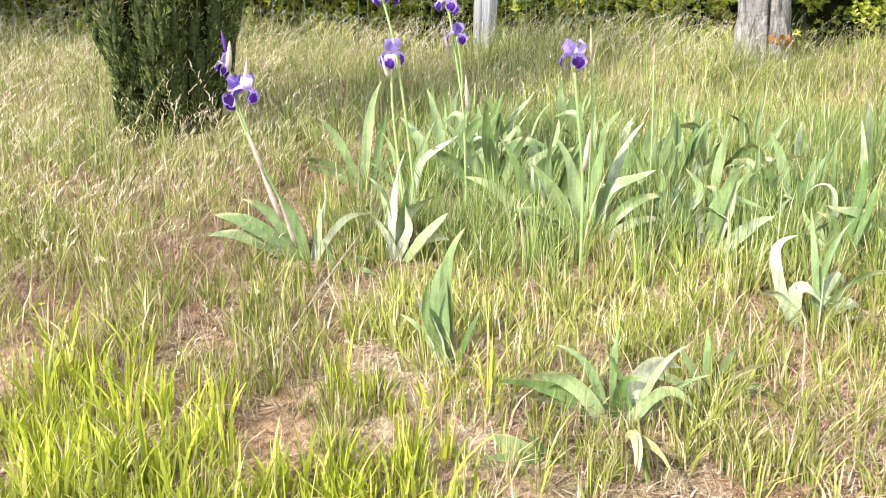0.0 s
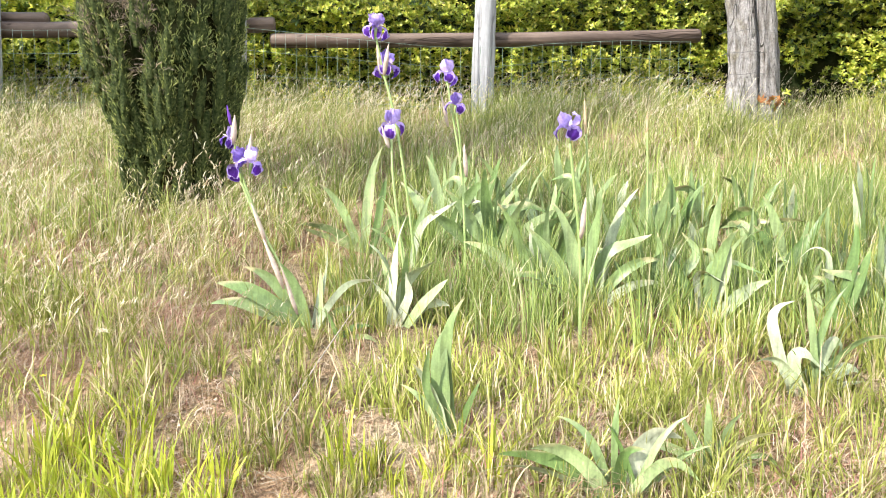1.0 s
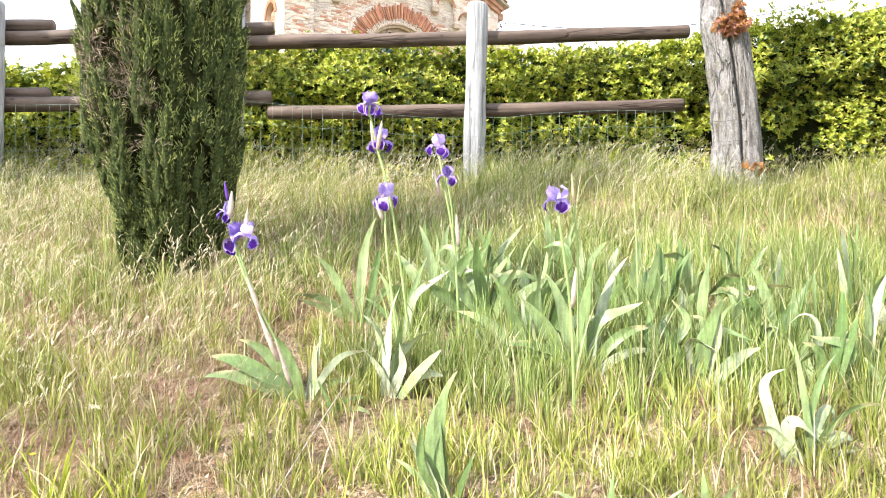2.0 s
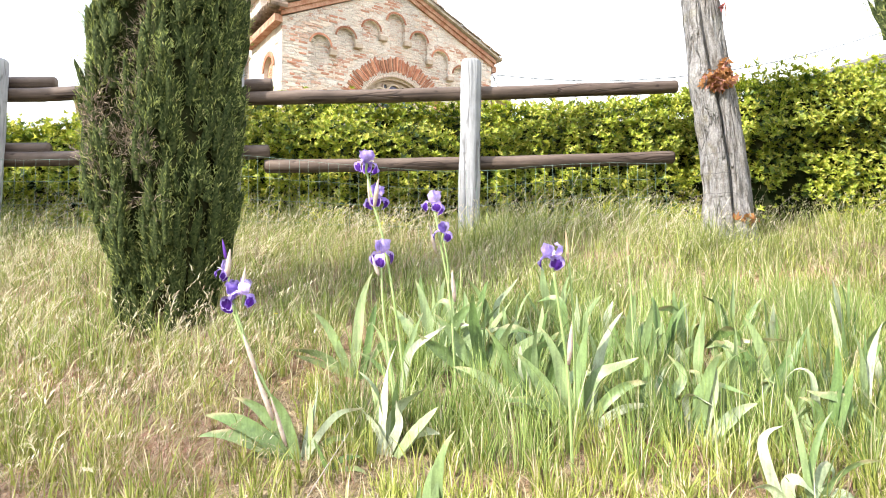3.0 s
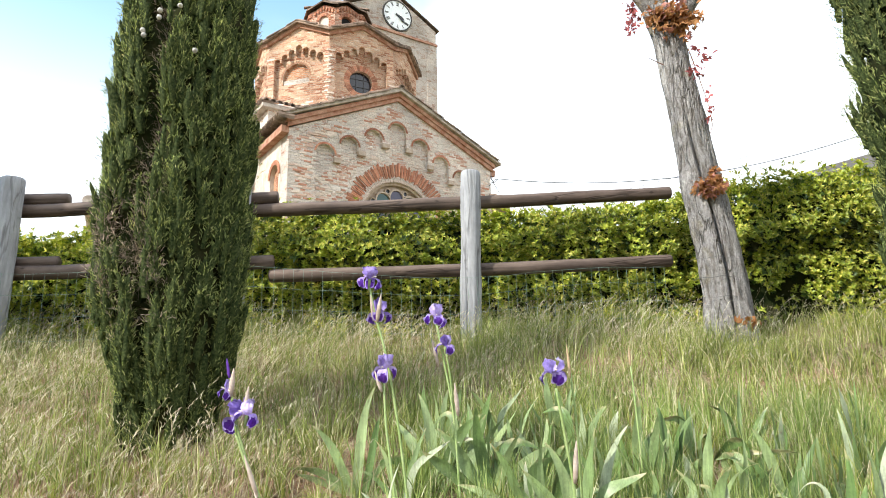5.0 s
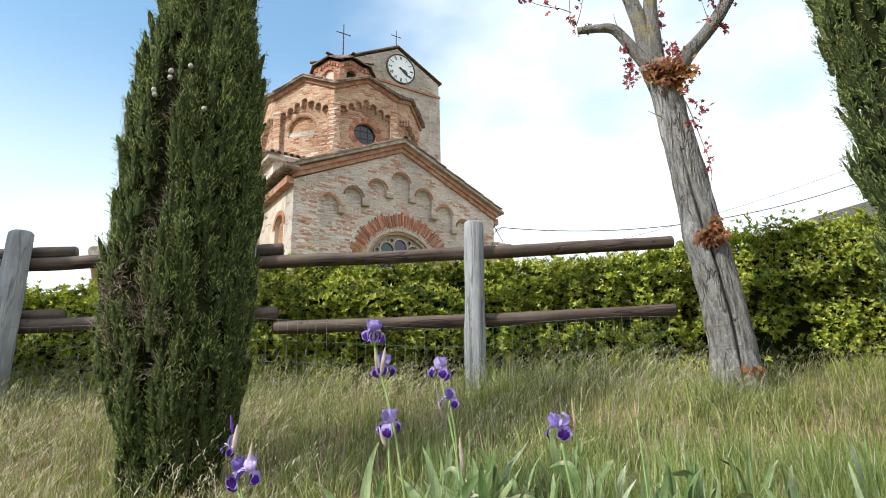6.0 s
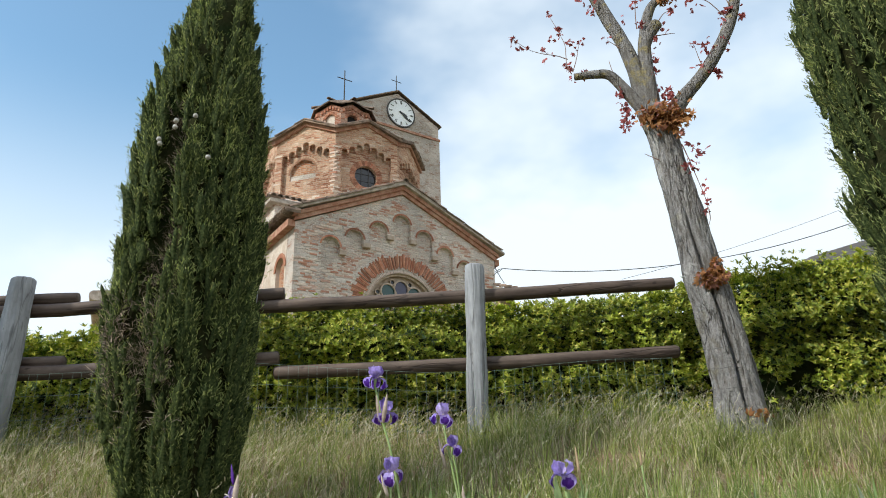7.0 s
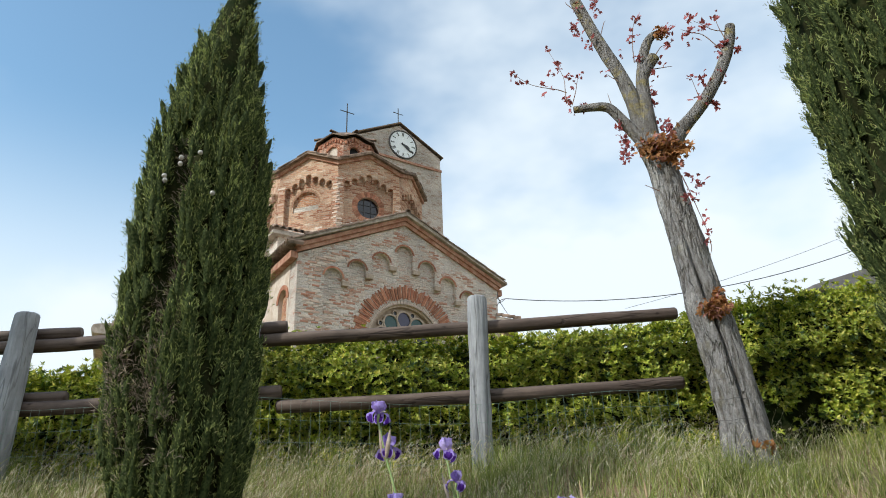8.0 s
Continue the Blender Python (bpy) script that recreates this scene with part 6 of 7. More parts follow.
for i, (x, y) in enumerate(BED):
    n = ri.randint(5, 8)
    pale = i % 4 == 2
    leaves = []
    for k in range(n):
        f = (k / (n - 1) - 0.5) * 2
        fold = ri.choice((-1, 1)) * ri.uniform(50, 130) if ri.random() < 0.25 else 0
        leaves.append((f * ri.uniform(10, 32) + ri.uniform(-6, 8), f * 16 + ri.uniform(-10, 16), ri.uniform(0.22, 0.42) * (1 - 0.25 * abs(f)), ri.uniform(0.022, 0.042), "p" if ri.random() < (0.45 if pale else 0.14) else "g", fold, ri.uniform(-75, 75)))
    if i % 3 == 1:
        leaves.append((ri.choice((-50, 40)), ri.choice((-60, 80)), 0.26, 0.026, "g", 0, ri.uniform(-60, 60)))
    iris(BED_LABELS[2 if pale else i % 2], x + ri.uniform(-0.03, 0.03), y, ri.uniform(-65, 65), leaves, 50 + i)


def petal(profile, widths, cup, dark_from):
    """A petal as a curved sheet: profile of (r, z), its widths, how far its edges curl."""
    k = 3
    fine = [(q, w) for q, w in zip(profile, widths)]
    profile, widths = [], []
    for ((r0, z0), w0), ((r1, z1), w1) in zip(fine, fine[1:]):
        for i in range(k):
            u = i / k
            profile.append((r0 + (r1 - r0) * u, z0 + (z1 - z0) * u))
            widths.append(w0 + (w1 - w0) * u)
    profile.append(fine[-1][0])
    widths.append(fine[-1][1])
    n, m = len(profile) - 1, 10
    dark_from *= k
    bm = bmesh.new()
    rows = []
    for i, ((r, z), w) in enumerate(zip(profile, widths)):
        s = i / n
        row = []
        for j in range(m + 1):
            v = (j / m - 0.5) * 2
            frill = 0.0075 * s * v * v * math.sin(13 * s + 5.5 * v) + 0.0035 * math.sin(7 * v + 9 * s) * s
            edge = 1 + 0.10 * math.sin(15 * s + 3 * v)
            row.append(bm.verts.new((r - cup * w * v * v + frill, v * w / 2 * edge, z + frill * 0.7 + 0.08 * w * v * v)))
        rows.append(row)
    for i in range(n):
        for j in range(m):
            f = bm.faces.new((rows[i][j], rows[i][j + 1], rows[i + 1][j + 1], rows[i + 1][j]))
            f.material_index = 1 if i >= dark_from + 2 * (abs(j - 4.5) > 2) and abs(j - 4.5) < 4 and i < n - 1 else 0
            f.smooth = True
    bmesh.ops.solidify(bm, geom=bm.faces[:], thickness=0.0007)
    me = bpy.data.meshes.new("petal")
    bm.to_mesh(me)
    bm.free()
    me.materials.append(M["petal_pale"])
    me.materials.append(M["petal_dark"])
    return me


STANDARD = petal([(0.003, 0.0), (0.016, 0.010), (0.030, 0.022), (0.035, 0.036), (0.031, 0.049), (0.022, 0.058), (0.013, 0.061)], [0.012, 0.034, 0.050, 0.056, 0.050, 0.036, 0.014], 0.14, 99)
FALL = petal([(0.003, 0.0), (0.016, 0.006), (0.031, 0.005), (0.042, -0.006), (0.045, -0.020), (0.042, -0.033), (0.036, -0.042), (0.031, -0.046)], [0.012, 0.024, 0.038, 0.050, 0.054, 0.048, 0.034, 0.012], -0.10, 3)


def beard_mesh():
    bm = bmesh.new()
    tube(bm, [(0.008, 0, 0.007), (0.022, 0, 0.0135), (0.036, 0, 0.0125)], [0.002, 0.0035, 0.002], 6)
    me = bpy.data.meshes.new("beard")
    bm.to_mesh(me)
    bm.free()
    me.materials.append(M["beard"])
    return me


BEARD = beard_mesh()


def flower(plant, at, size, tilt, turn, seed, closed=False):
    rr = random.Random(seed)
    bm = bmesh.new()
    tube(bm, [(0, 0, -0.05), (0, 0, -0.03), (0, 0, -0.008), (0, 0, 0.006)], [0.0035, 0.006, 0.0075, 0.005], 8)
    heart = part("flower", bm, M["iris_stem"], plant, "violet bearded iris flower", True)
    heart.matrix_local = plant.matrix_world.inverted() @ pose(*at) @ pose(0, 0, 0, tilt, rr.uniform(-8, 8), turn) @ Matrix.Diagonal((size, size, size, 1))
    for k in range(3):
        for me, off in ((STANDARD, 60), (FALL, 0)):
            ob = new("petal", me)
            ob.parent = heart
            sc = (0.62 if closed else 1.0) * rr.uniform(0.9, 1.1)
            ob.matrix_local = pose(0, 0, 0, rr.uniform(-12, 12), rr.uniform(-22, 14), off + 120 * k + rr.uniform(-10, 10)) @ Matrix.Diagonal((sc, sc, rr.uniform(0.9, 1.1), 1))
        ob = new("beard", BEARD)
        ob.parent = heart
        ob.matrix_local = pose(0, 0, 0, 0, 0, 120 * k)
    return heart


def bud(plant, base, tip, r, material, name="bud", label=""):
    a, b = Vector(base), Vector(tip)
    bm = bmesh.new()
    tube(bm, [a, a.lerp(b, 0.2), a.lerp(b, 0.5), a.lerp(b, 0.8), b], [r * 0.4, r * 0.75, r * 0.78, r * 0.45, r * 0.1], 8, 0.05, 3)
    ob = part(name, bm, material, plant, label, True)
    ob.matrix_local = plant.matrix_world.inverted()
    return ob


def stem(plant, pts, r0=0.0050, r1=0.0038):
    line = smooth_line(pts, 6)
    bm = bmesh.new()
    tube(bm, line, [r0 + (r1 - r0) * i / len(line) for i in range(len(line))], 8)
    ob = part("stem", bm, M["iris_stem"], plant, "pale green flower stem", True)
    ob.matrix_local = plant.matrix_world.inverted()
    return ob


def stalk(label, x, y):
    return thing("iris", label, "iris", pose(x, y, float(ground_z(x, y)) - 0.01), "irises on the bank")


def gz(x, y):
    return float(ground_z(x, y)) - 0.01


violet_bud = M["petal_dark"]
p = stalk("flowering iris stem with an open bloom and a dark half-open one", -0.27, 2.47)
stem(p, [(-0.27, 2.47, gz(-0.27, 2.47)), (-0.34, 2.44, 1.32), (-0.405, 2.42, 1.46), (-0.453, 2.40, 1.595)], 0.005, 0.004)
stem(p, [(-0.37, 2.43, 1.38), (-0.44, 2.42, 1.56), (-0.475, 2.42, 1.68)], 0.004, 0.003)
stem(p, [(-0.475, 2.42, 1.68), (-0.485, 2.42, 1.74), (-0.497, 2.42, 1.79)], 0.003, 0.002)
flower(p, (-0.455, 2.40, 1.632), 0.86, -8, 25, 1)
flower(p, (-0.415, 2.385, 1.645), 0.75, 10, 80, 11)
flower(p, (-0.495, 2.42, 1.715), 0.60, 20, 70, 2, True)
bud(p, (-0.480, 2.415, 1.70), (-0.472, 2.41, 1.785), 0.011, M["bract"], "bract", "papery pink-grey bract")
bud(p, (-0.425, 2.39, 1.63), (-0.412, 2.38, 1.73), 0.010, M["bract"], "bract")
bud(p, (-0.488, 2.42, 1.755), (-0.500, 2.42, 1.815), 0.006, violet_bud, "bud", "dark violet pointed bud")
bud(p, (-0.335, 2.43, 1.27), (-0.395, 2.415, 1.43), 0.0095, M["bract"], "bract")
bud(p, (-0.300, 2.45, 1.19), (-0.345, 2.43, 1.34), 0.0085, M["bract"], "bract")
bud(p, (-0.385, 2.42, 1.41), (-0.425, 2.405, 1.53), 0.009, M["bract"], "bract")

p = stalk("tall iris stem with two open violet blooms", 0.03, 2.78)
stem(p, [(0.03, 2.78, gz(0.03, 2.78)), (-0.01, 2.77, 1.55), (-0.055, 2.76, 1.82), (-0.095, 2.755, 1.97), (-0.118, 2.75, 2.08)])
flower(p, (-0.118, 2.75, 2.110), 0.77, 6, 100, 3)
flower(p, (-0.090, 2.785, 1.990), 0.79, -4, 40, 4)
bud(p, (-0.090, 2.75, 1.955), (-0.074, 2.74, 2.055), 0.011, M["bract"], "bract", "papery cream bract")
bud(p, (-0.104, 2.755, 1.96), (-0.116, 2.75, 2.07), 0.008, M["bract"], "bract")

p = stalk("iris stem with a single violet bloom", 0.005, 2.70)
stem(p, [(0.005, 2.70, gz(0.005, 2.70)), (-0.025, 2.70, 1.42), (-0.048, 2.70, 1.60), (-0.056, 2.70, 1.745)])
flower(p, (-0.056, 2.70, 1.783), 0.81, 5, -95, 5)
bud(p, (-0.062, 2.69, 1.71), (-0.085, 2.68, 1.78), 0.009, M["bract"], "bract")

p = stalk("iris stem with a bloom and a lower side bloom", 0.19, 2.92)
stem(p, [(0.19, 2.92, gz(0.19, 2.92)), (0.17, 2.92, 1.60), (0.135, 2.92, 1.82), (0.11, 2.92, 1.955)])
stem(p, [(0.165, 2.92, 1.68), (0.158, 2.90, 1.77), (0.145, 2.89, 1.85)], 0.004, 0.0035)
flower(p, (0.108, 2.92, 1.985), 0.77, 0, -80, 6)
flower(p, (0.145, 2.885, 1.872), 0.70, 14, 60, 7)
bud(p, (0.115, 2.92, 1.80), (0.090, 2.91, 1.91), 0.009, M["bract"], "bract", "papery pink-grey bract")
bud(p, (0.185, 2.91, 1.62), (0.175, 2.90, 1.74), 0.011, M["bract"], "bract")

p = stalk("iris stem with one violet bloom and a bud stalk", 0.56, 2.50)
stem(p, [(0.56, 2.50, gz(0.56, 2.50)), (0.545, 2.46, 1.40), (0.52, 2.42, 1.58), (0.500, 2.40, 1.71)], 0.005, 0.004)
stem(p, [(0.57, 2.50, 1.30), (0.562, 2.46, 1.58), (0.548, 2.44, 1.76)], 0.004, 0.003)
flower(p, (0.497, 2.40, 1.750), 0.77, 4, -75, 8)
bud(p, (0.548, 2.44, 1.74), (0.541, 2.44, 1.84), 0.006, M["dry_bud"], "bud", "slender closed bud")
bud(p, (0.545, 2.45, 1.44), (0.555, 2.44, 1.56), 0.011, M["bract"], "bract")
p = stalk("thin iris bud stalk in tall grass", 0.86, 3.02)
stem(p, [(0.86, 3.02, gz(0.86, 3.02)), (0.85, 3.02, 1.6), (0.84, 3.02, 1.80)], 0.004, 0.003)
bud(p, (0.84, 3.02, 1.79), (0.838, 3.02, 1.87), 0.006, M["dry_bud"], "bud", "brown closed bud")

# ---- grass ----
BARE = [(-0.56, 1.93, 0.14), (-0.90, 2.00, 0.11), (-0.40, 2.14, 0.10), (0.02, 2.16, 0.11), (1.02, 1.86, 0.13), (-0.95, 2.66, 0.15), (0.74, 1.76, 0.10), (1.85, 3.2, 0.2)]


def bare(x, y):
    out = np.zeros_like(x)
    for cx, cy, rad in BARE:
        out = np.maximum(out, np.exp(-(((x - cx) / rad) ** 2 + ((y - cy) / (rad * 1.1)) ** 2)))
    return out


def scatter(n, seed, density, x0=-5.5, x1=5.5, y0=-0.6, y1=5.75):
    """Places on the bank, thick where density(x, y) is high."""
    r = np.random.RandomState(seed)
    got, have = [], 0
    while have < n:
        q = r.uniform((x0, y0), (x1, y1), (n * 2, 2))
        # thinner towards the sides and the foot of the bank, with an uneven edge
        away = np.maximum(0, np.abs(q[:, 0] - 0.2) - 0.75 * q[:, 1] - 0.5 - 0.3 * waves(q[:, 0], q[:, 1], 77, 1.5)) + np.maximum(0, 1.2 - q[:, 1])
        keep = np.exp(-(away / 0.9) ** 1.5)
        q = q[r.uniform(0, 1, len(q)) < density(q[:, 0], q[:, 1]) * keep]
        got.append(q)
        have += len(q)
    q = np.concatenate(got)[:n]
    return np.column_stack([q, ground_z(q[:, 0], q[:, 1]) - 0.006]), r


def step(v, a, b):
    t = np.clip((v - a) / (b - a), 0, 1)
    return t * t * (3 - 2 * t)


def clump(x, y, seed, scale):
    return np.clip(0.5 + 0.75 * waves(x, y, seed, scale), 0.02, 1)


def fresh_at(x, y):
    front = step(-y, -2.0, -1.75) * step(-x, -0.75, -0.35)
    bed = step(x, -0.25, 0.15) * step(y, 2.25, 2.6) * step(-y, -3.7, -3.3)
    right = step(x, 0.95, 1.2) * step(-y, -3.2, -2.9)
    d = 0.24 + 0.60 * clump(x, y, 41, 6.0) + 0.35 * step(-y, -2.75, -2.4) * step(x, -0.75, -0.3) * 0.7 + 0.9 * front + 0.55 * bed + 0.45 * right
    d = d + 0.40 * step(-x, 0.25, 0.5) * step(y, 2.05, 2.3)
    left_dry = step(-x, 0.35, 0.75) * step(y, 1.95, 2.15)
    return np.clip(d * (1 - 0.28 * left_dry) * (1 - 0.5 * bare(x, y)) * (1 - 0.6 * step(y, 3.3, 3.8)) * (0.06 + 0.26 * step(-x, 0.2, 0.5) * step(y, 2.05, 2.4) + 0.94 * clump(x, y, 43, 11.0) ** 1.8), 0, 1)


def straw_at(x, y):
    return np.clip((0.50 + 0.55 * step(-x, 0.2, 0.7) - 0.25 * step(y, 3.0, 3.6)) * clump(x, y, 47, 4.0) * (1 - 0.7 * bare(x, y)) * (1 - 0.5 * step(-y, -2.0, -1.8)), 0, 1)


def meadow_at(x, y):
    return np.clip(step(y, 2.5 + 0.6 * (x > 0.1), 3.7) * (0.55 + 0.45 * clump(x, y, 53, 4.0)) + 0.22 * step(-x, 0.3, 0.6) * step(y, 2.0, 2.5), 0, 1)


def lay(name, label, material, pieces):
    ob = part(name, tri_mesh(name, *merged(pieces)), material, None, label, kind="stuff")
    return tagged(ob, category="grass")


def tufts(n, per, seed, density, spread, **area):
    """Places in tufts of about per blades, leaning outwards from each tuft's middle."""
    c, r = scatter(n // per, seed, density, **area)
    k = r.randint(0, len(c), n)
    a, d = r.uniform(0, 6.3, n), spread * np.sqrt(r.uniform(0, 1, n)) * r.uniform(0.5, 1.6, len(c))[k]
    b = c[k] + np.stack([np.cos(a) * d, np.sin(a) * d, np.zeros(n)], 1)
    b[:, 2] = ground_z(b[:, 0], b[:, 1]) - 0.006
    return b, a + r.normal(0, 0.6, n), r.uniform(0.6, 1.25, len(c))[k], r


# fine fresh grass in tufts
b, out, size, r = tufts(80000, 18, 1, fresh_at, 0.022)
n = len(b)
size = size * (1 + 0.45 * step(b[:, 0], 0.0, 0.3) * step(b[:, 1], 2.4, 2.8) + 0.5 * step(b[:, 0], 1.05, 1.35))
fresh = blades(b, size * r.uniform(0.035, 0.135, n), r.uniform(0.0026, 0.0068, n), out, r.uniform(0.03, 0.75, n), 2, r.uniform(0, 6.3, n), 0.15)
# greener clumps round the fans of leaves
b, out, size, r = tufts(6600, 14, 16, lambda x, y: sum(np.exp(-(((x - cx) / 0.17) ** 2 + ((y - cy) / 0.14) ** 2)) for cx, cy in ((0.52, 2.02), (0.80, 2.12), (1.16, 2.42), (1.30, 2.26), (0.14, 2.18), (-0.12, 2.56), (0.34, 2.30), (-0.74, 2.18), (-0.58, 2.22), (-0.18, 2.16), (-0.98, 2.42), (0.74, 2.42), (0.93, 2.34), (0.60, 2.30), (1.02, 2.04), (1.22, 2.08), (0.86, 1.92))), 0.026, x0=-1.3, x1=1.7, y0=1.7, y1=2.8)
n = len(b)
clumps = blades(b, size * r.uniform(0.06, 0.17, n), r.uniform(0.003, 0.0075, n), out, r.uniform(0.05, 0.7, n), 3, r.uniform(0, 6.3, n), 0.15)
# short turf close to the soil
b, out, size, r = tufts(64000, 16, 19, lambda x, y: (0.25 + 0.75 * clump(x, y, 49, 7.0)) * (1 - 0.85 * bare(x, y)) * (0.55 + 0.45 * step(-x, 0.1, 0.4)), 0.03, y1=3.9)
n = len(b)
turf = blades(b, size * r.uniform(0.018, 0.060, n), r.uniform(0.0018, 0.0042, n), out, r.uniform(0.1, 1.1, n), 1, r.uniform(0, 6.3, n))
lay("short_turf", "short yellow-green turf between the tufts", M["turf"], [turf])
# broad young blades at the foot of the bank
b, out, size, r = tufts(18500, 10, 11, lambda x, y: step(-y, -2.12, -1.60) * step(-x, -0.42, 0.0) * (0.06 + 0.94 * clump(x, y, 45, 7.0)), 0.032)
n = len(b)
young = blades(b, size * r.uniform(0.05, 0.160, n), r.uniform(0.004, 0.0110, n), out, r.uniform(0.03, 0.6, n), 4, r.uniform(0, 6.3, n), 0.25)
# tall grass among the irises
b, out, size, r = tufts(25000, 14, 8, lambda x, y: step(x, -0.3, 0.1) * step(y, 2.4, 2.7) * step(-y, -4.1, -3.6) * (0.15 + 0.85 * clump(x, y, 44, 9.0)) * (1 + 0.8 * step(-y, -2.95, -2.7)), 0.03)
n = len(b)
bed = blades(b, size * r.uniform(0.10, 0.29, n), r.uniform(0.003, 0.007, n), out, r.uniform(0.03, 0.55, n), 4, r.uniform(0, 6.3, n))
lay("fresh_grass", "fresh bright green grass blades on the bank", M["fresh"], [fresh, clumps])
lay("young_grass", "broad bright green young grass at the foot of the bank", M["young"], [young])
lay("tall_grass", "tall green grass growing among the irises", M["bed_grass"], [bed])

b, out, size, r = tufts(52000, 9, 2, straw_at, 0.035)
n = len(b)
size = size * (1 + 0.5 * step(b[:, 1], 3.0, 3.5))
dry = blades(b, size * r.uniform(0.03, 0.135, n), r.uniform(0.0014, 0.0034, n), out + r.normal(0, 0.8, n), r.uniform(0.1, 1.3, n), 2, r.uniform(0, 6.3, n))
b, r = scatter(60000, 3, lambda x, y: (0.35 + 0.5 * bare(x, y) + 0.3 * step(-x, 0.3, 0.7)) * (0.3 + 0.7 * clump(x, y, 48, 9.0)), y1=4.0)
n = len(b)
b[:, 2] += r.uniform(0.001, 0.022, n)
litter = blades(b, r.uniform(0.008, 0.034, n), r.uniform(0.0014, 0.0048, n), r.uniform(0, 6.3, n), r.uniform(1.2, 4.0, n), 1, None)
# pale tangles of fallen stalks
def tangled(x, y):
    return sum(np.exp(-(((x - cx) / 0.17) ** 2 + ((y - cy) / 0.13) ** 2)) for cx, cy in ((-0.72, 2.42), (-1.05, 2.20), (-0.58, 2.57), (-1.00, 2.68), (-1.45, 2.75), (0.42, 2.06), (1.15, 1.95)))


b, r = scatter(9000, 15, tangled, x0=-2.2, x1=1.6, y0=1.6, y1=3.2)
n = len(b)
b[:, 2] += r.uniform(0.0, 0.05, n)
tangle = blades(b, r.uniform(0.02, 0.065, n), r.uniform(0.0012, 0.003, n), r.normal(0.3, 1.0, n), r.uniform(1.2, 4.0, n), 3, None)
lay("dry_grass", "dry straw-coloured grass and litter on the soil", M["straw"], [dry, tangle])
lay("bleached_litter", "short bleached stalk litter over the soil", M["litter"], [litter])

b, out, size, r = tufts(46000, 12, 4, meadow_at, 0.04)
n = len(b)
tall = size * np.clip(1 + 0.35 * waves(b[:, 0], b[:, 1], 67, 2.4), 0.55, 1.5)
tall = tall * (1 + 0.4 * step(b[:, 1], 3.9, 4.6) * (1 - step(b[:, 0], 1.3, 1.9)) - 0.25 * step(b[:, 0], 1.5, 2.1))
meadow = blades(b, tall * r.uniform(0.08, 0.25, n), r.uniform(0.0028, 0.0075, n), out + 0.3, r.uniform(0.05, 0.9, n), 3, r.uniform(0, 6.3, n))
# taller tufts left standing round the tree and the posts
def footed(x, y):
    return sum(np.exp(-(((x - cx) / w) ** 2 + ((y - cy) / 0.12) ** 2)) for cx, cy, w in ((1.80, 4.72, 0.34), (0.185, 5.06, 0.16), (-1.475, 4.80, 0.16), (-2.97, 4.52, 0.16)))


b, out, size, r = tufts(2600, 10, 14, footed, 0.05, x0=-3.4, x1=2.4, y0=4.2, y1=5.2)
n = len(b)
skirt = blades(b, size * r.uniform(0.10, 0.34, n), r.uniform(0.002, 0.005, n), out, r.uniform(0.05, 0.8, n), 3, r.uniform(0, 6.3, n))
lay("meadow_grass", "tall half-dry meadow grass below the fence", M["meadow"], [meadow, skirt])


def seed_stalks(n, seed, density, low, high, spikes, size, **area):
    b, r = scatter(n, seed, density, **area)
    h = r.uniform(low, high, n)
    head, lean = r.normal(0.15, 1.0, n), r.uniform(0.25, 1.2, n)
    out = [blades(b, h, np.full(n, 0.0016), head, lean, 4, r.uniform(0, 6.3, n))]
    away = np.stack([np.cos(head), np.sin(head), np.zeros(n)], 1)
    for k in range(spikes):
        t = 0.62 + 0.38 * (k + 0.5) / spikes
        p = b + away * (h * lean * t ** 1.8)[:, None]
        p[:, 2] += h * (t - 0.38 * np.minimum(lean, 1.6) * t ** 2.2)
        out.append(blades(p, size * r.uniform(0.6, 1.3, n), size * 0.16 * r.uniform(0.8, 1.4, n), head + r.normal(0, 0.9, n), r.uniform(0.4, 1.8, n), 2, r.uniform(0, 6.3, n), 0.5))
    return merged(out)


back = seed_stalks(2600, 5, lambda x, y: step(y, 3.3, 4.1) * (0.35 + 0.65 * clump(x, y, 71, 3.0)) * (1 - 0.6 * step(x, 0.6, 1.4)), 0.22, 0.44, 7, 0.024)
left = seed_stalks(2600, 6, lambda x, y: step(-x, 0.3, 0.8) * step(y, 2.05, 2.4), 0.10, 0.28, 7, 0.020)
oats = seed_stalks(46, 7, lambda x, y: np.ones_like(x), 0.34, 0.58, 10, 0.026, x0=-1.05, x1=-0.50, y0=2.70, y1=2.95)
# long bleached blades that arch over at the foot of the cypress
b, r = scatter(90, 17, lambda x, y: np.ones_like(x), x0=-1.15, x1=0.0, y0=2.68, y1=3.05)
arcs = blades(b, r.uniform(0.20, 0.42, 90), r.uniform(0.0016, 0.0034, 90), r.normal(0.2, 1.1, 90), r.uniform(0.9, 1.7, 90), 6, r.uniform(0, 6.3, 90), 0.3)
lay("seed_heads", "pale feathery seed heads bent by the wind", M["seed"], [back, left, oats, arcs])
# soft whitish plumes along the fence, by the tree and over the dry corner
far_plumes = seed_stalks(850, 9, lambda x, y: step(y, 4.15, 4.75) * (0.05 + 0.95 * clump(x, y, 73, 2.6) ** 1.8), 0.20, 0.40, 12, 0.026)
near_plumes = seed_stalks(650, 10, lambda x, y: step(-x, 0.5, 1.1) * step(y, 2.05, 2.5) * (0.1 + 0.9 * clump(x, y, 74, 3.0)), 0.10, 0.30, 10, 0.026, y1=4.4)
lay("feathery_grass", "whitish feathery plumes of wild grass", M["wisp"], [far_plumes, near_plumes])

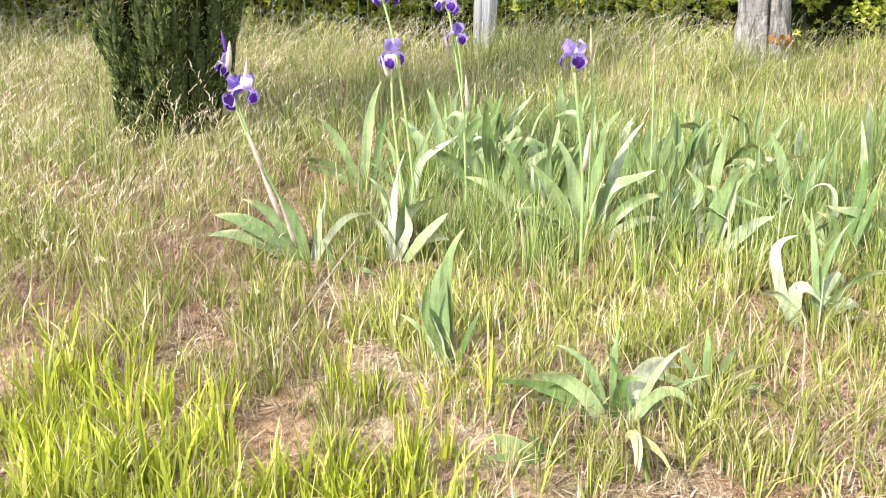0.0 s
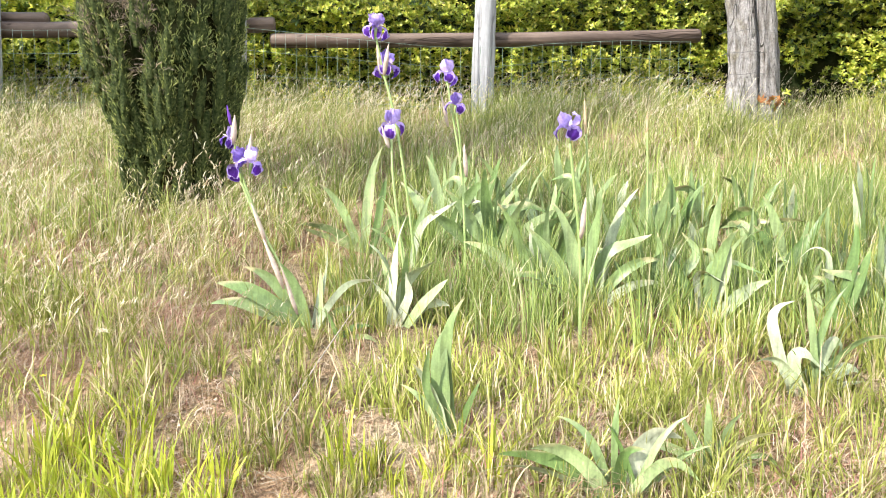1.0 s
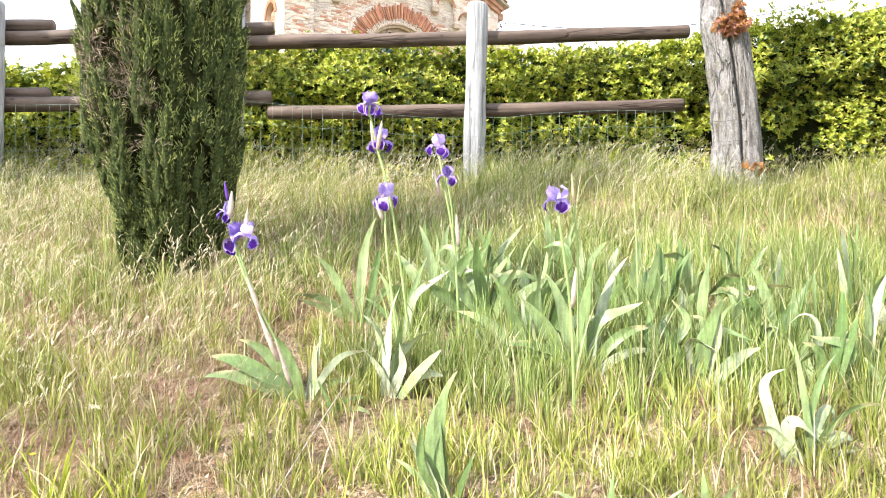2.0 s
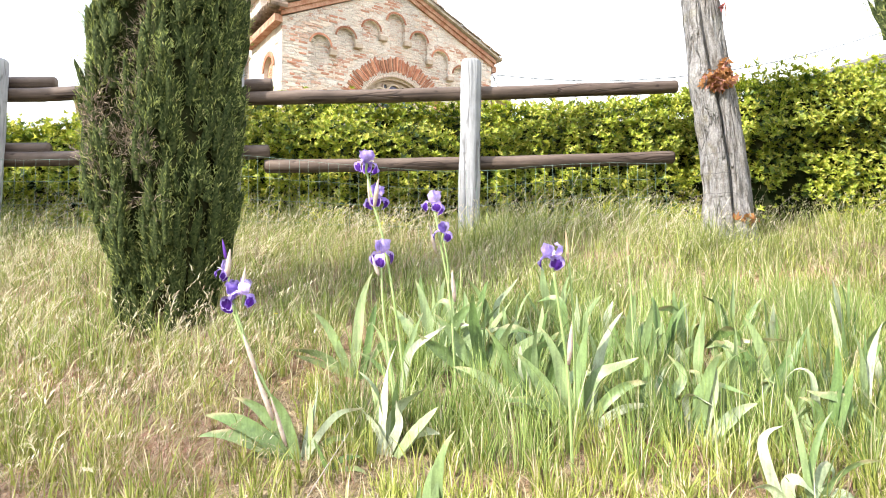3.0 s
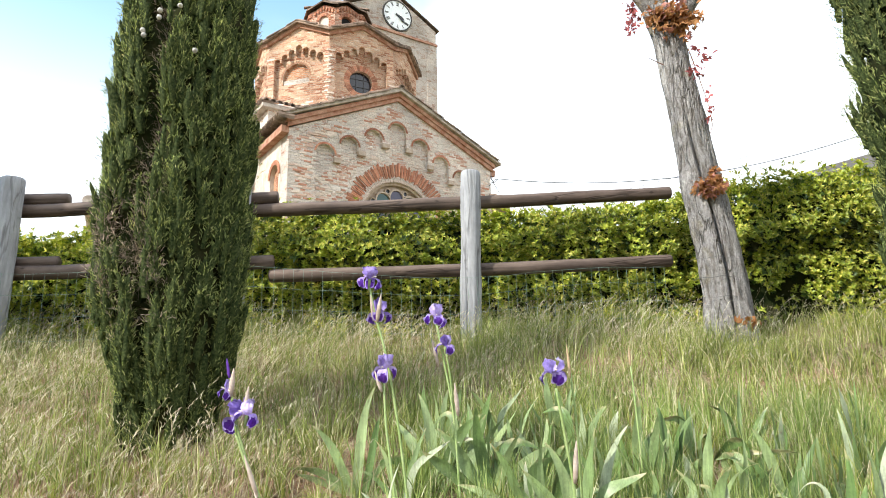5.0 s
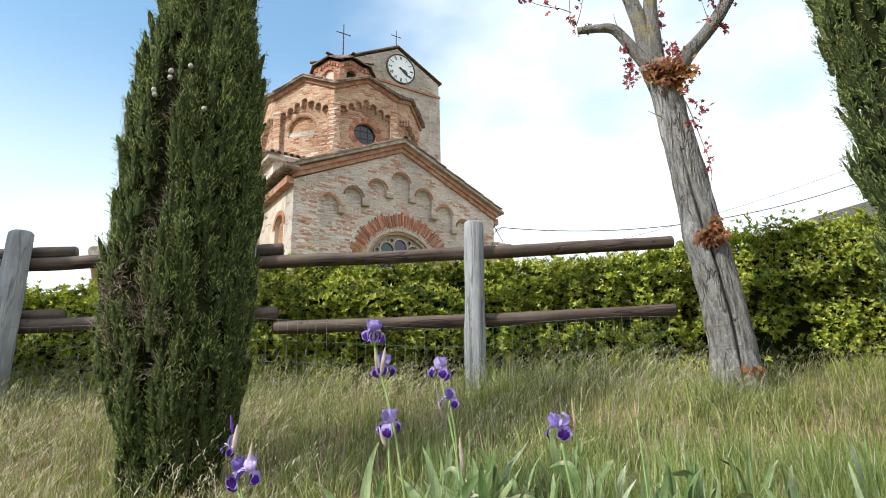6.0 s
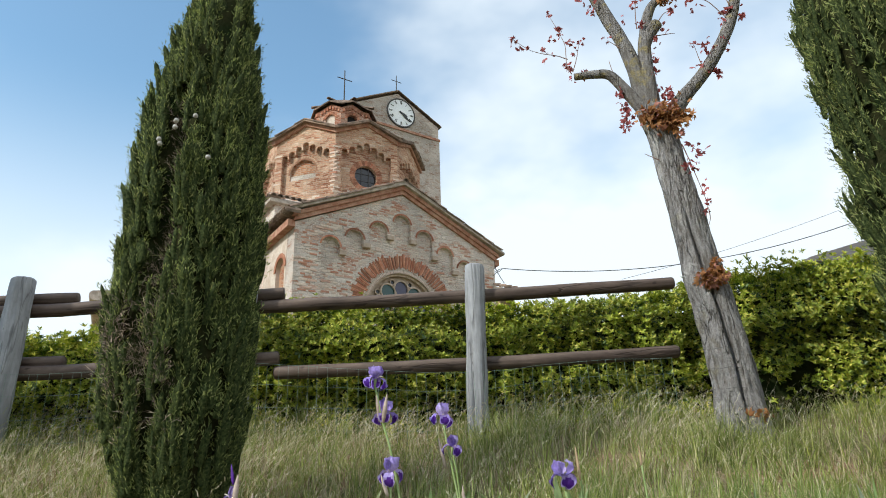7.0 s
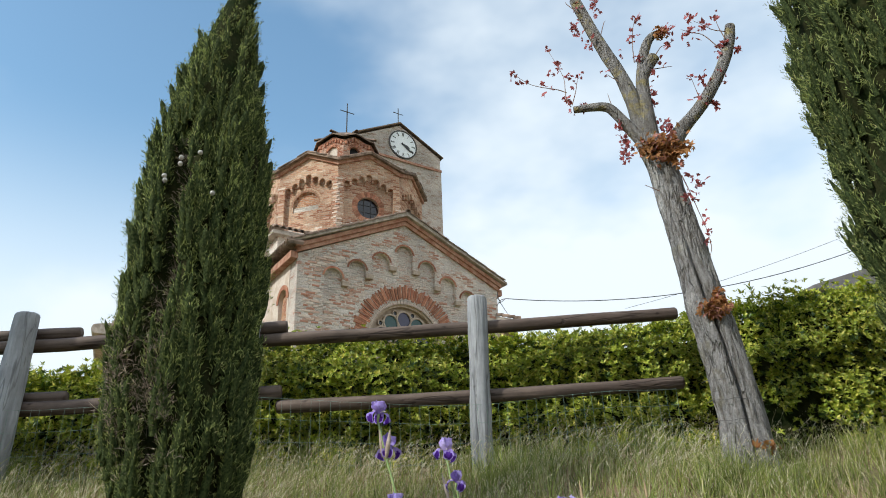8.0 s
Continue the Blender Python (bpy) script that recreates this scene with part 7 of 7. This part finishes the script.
# ---- small things ----
bm = bmesh.new()
tube(bm, smooth_line([(-0.225, 2.02, 0.99), (-0.17, 2.28, 1.12), (-0.11, 2.60, 1.25), (-0.06, 2.86, 1.36)], 5), [0.0024 - 0.00009 * i for i in range(16)], 6, 0.15, 2)
tagged(part("stick", bm, M["stick"], None, "", True), "thin grey dead stem leaning through the grass", "stick")

# curled dry leaf bits and clods on the bare soil
b, r = scatter(4500, 21, lambda x, y: 0.25 + 0.75 * bare(x, y) + 0.4 * step(-x, 0.3, 0.7), y1=3.6)
n = len(b)
b[:, 2] += r.uniform(0.004, 0.02, n)
flakes = blades(b, r.uniform(0.012, 0.040, n), r.uniform(0.002, 0.006, n), r.uniform(0, 6.3, n), r.uniform(0.6, 3.0, n), 3, r.uniform(0, 6.3, n), 0.4)
tagged(part("leaf_litter", tri_mesh("leaf_litter", *flakes), M["flake"], None, "pale dry leaf litter on the soil", kind="stuff"), category="litter")


def pebbles(n, seed):
    """Small uneven eight-sided lumps."""
    b, r = scatter(n, seed, lambda x, y: 0.1 + 0.9 * bare(x, y), y1=3.4)
    size = 0.002 + 0.006 * r.uniform(0, 1, n) ** 3
    d = np.array([(1, 0, 0), (0, 1, 0), (-1, 0, 0), (0, -1, 0), (0, 0, 0.8), (0, 0, -0.6)], float)
    v = b[:, None] + np.array([0, 0, 0.008]) + d[None] * (size[:, None] * r.uniform(0.6, 1.4, (n, 6)))[:, :, None]
    f = np.array([(0, 1, 4), (1, 2, 4), (2, 3, 4), (3, 0, 4), (1, 0, 5), (2, 1, 5), (3, 2, 5), (0, 3, 5)])
    return v.reshape(-1, 3), (f[None] + (np.arange(n) * 6)[:, None, None]).reshape(-1, 3)


tagged(part("clods", tri_mesh("clods", *pebbles(5000, 22)), M["clod"], None, "small sandy clods and stones", kind="stuff"), category="soil")

# small yellow flowers, and the cones on the cypress
def wildflower(x, y, h):
    z = float(ground_z(x, y))
    ob = thing("wildflower", "tiny yellow wildflower in the grass", "wildflower", pose(x, y, z), "yellow wildflowers")
    bm = bmesh.new()
    tube(bm, [(0, 0, -0.01), (0.006, 0, h * 0.5), (0, 0, h)], [0.0012, 0.001, 0.001], 5)
    part("stem", bm, M["iris_stem"], ob)
    for k in range(6):
        bm = bmesh.new()
        a = k * math.pi / 3
        d, e = Vector((math.cos(a), math.sin(a), 0.35)), Vector((-math.sin(a), math.cos(a), 0))
        vs = [bm.verts.new(Vector((0, 0, h)) + q) for q in (d * 0.001, d * 0.006 + e * 0.0035, d * 0.011, d * 0.006 - e * 0.0035)]
        bm.faces.new(vs)
        part("petal", bm, M["yellow"], ob)


for x, y, h in ((0.75, 2.62, 0.08), (0.79, 2.66, 0.07), (-0.86, 2.08, 0.09), (-0.55, 3.1, 0.16), (1.75, 3.05, 0.2)):
    wildflower(x, y, h)


def cone_mesh():
    """A round cypress cone with its knobbly scales."""
    bm = bmesh.new()
    bmesh.ops.create_icosphere(bm, subdivisions=3, radius=0.0115)
    for v in bm.verts:
        d = v.co.normalized()
        v.co *= 1 + 0.10 * math.sin(5 * math.atan2(d.y, d.x) + 4 * d.z) * math.cos(5 * d.z) + 0.05 * noise.noise(d * 6)
    me = bpy.data.meshes.new("cone")
    bm.to_mesh(me)
    bm.free()
    me.polygons.foreach_set("use_smooth", [True] * len(me.polygons))
    me.materials.append(M["cone"])
    return me


CONE = cone_mesh()
for x, y, z in ((-1.092, 2.925, 3.364), (-1.094, 2.926, 3.331), (-1.155, 2.922, 3.247), (-1.164, 2.927, 3.274), (-1.011, 2.943, 3.394), (-0.938, 2.96, 3.182)):
    ob = new("cone", CONE)
    ob.parent = left_cypress
    ob.matrix_local = left_cypress.matrix_world.inverted() @ pose(x, y, z, 400 * x, 0, 900 * z)
    tagged(ob, "round pale grey cypress cone")
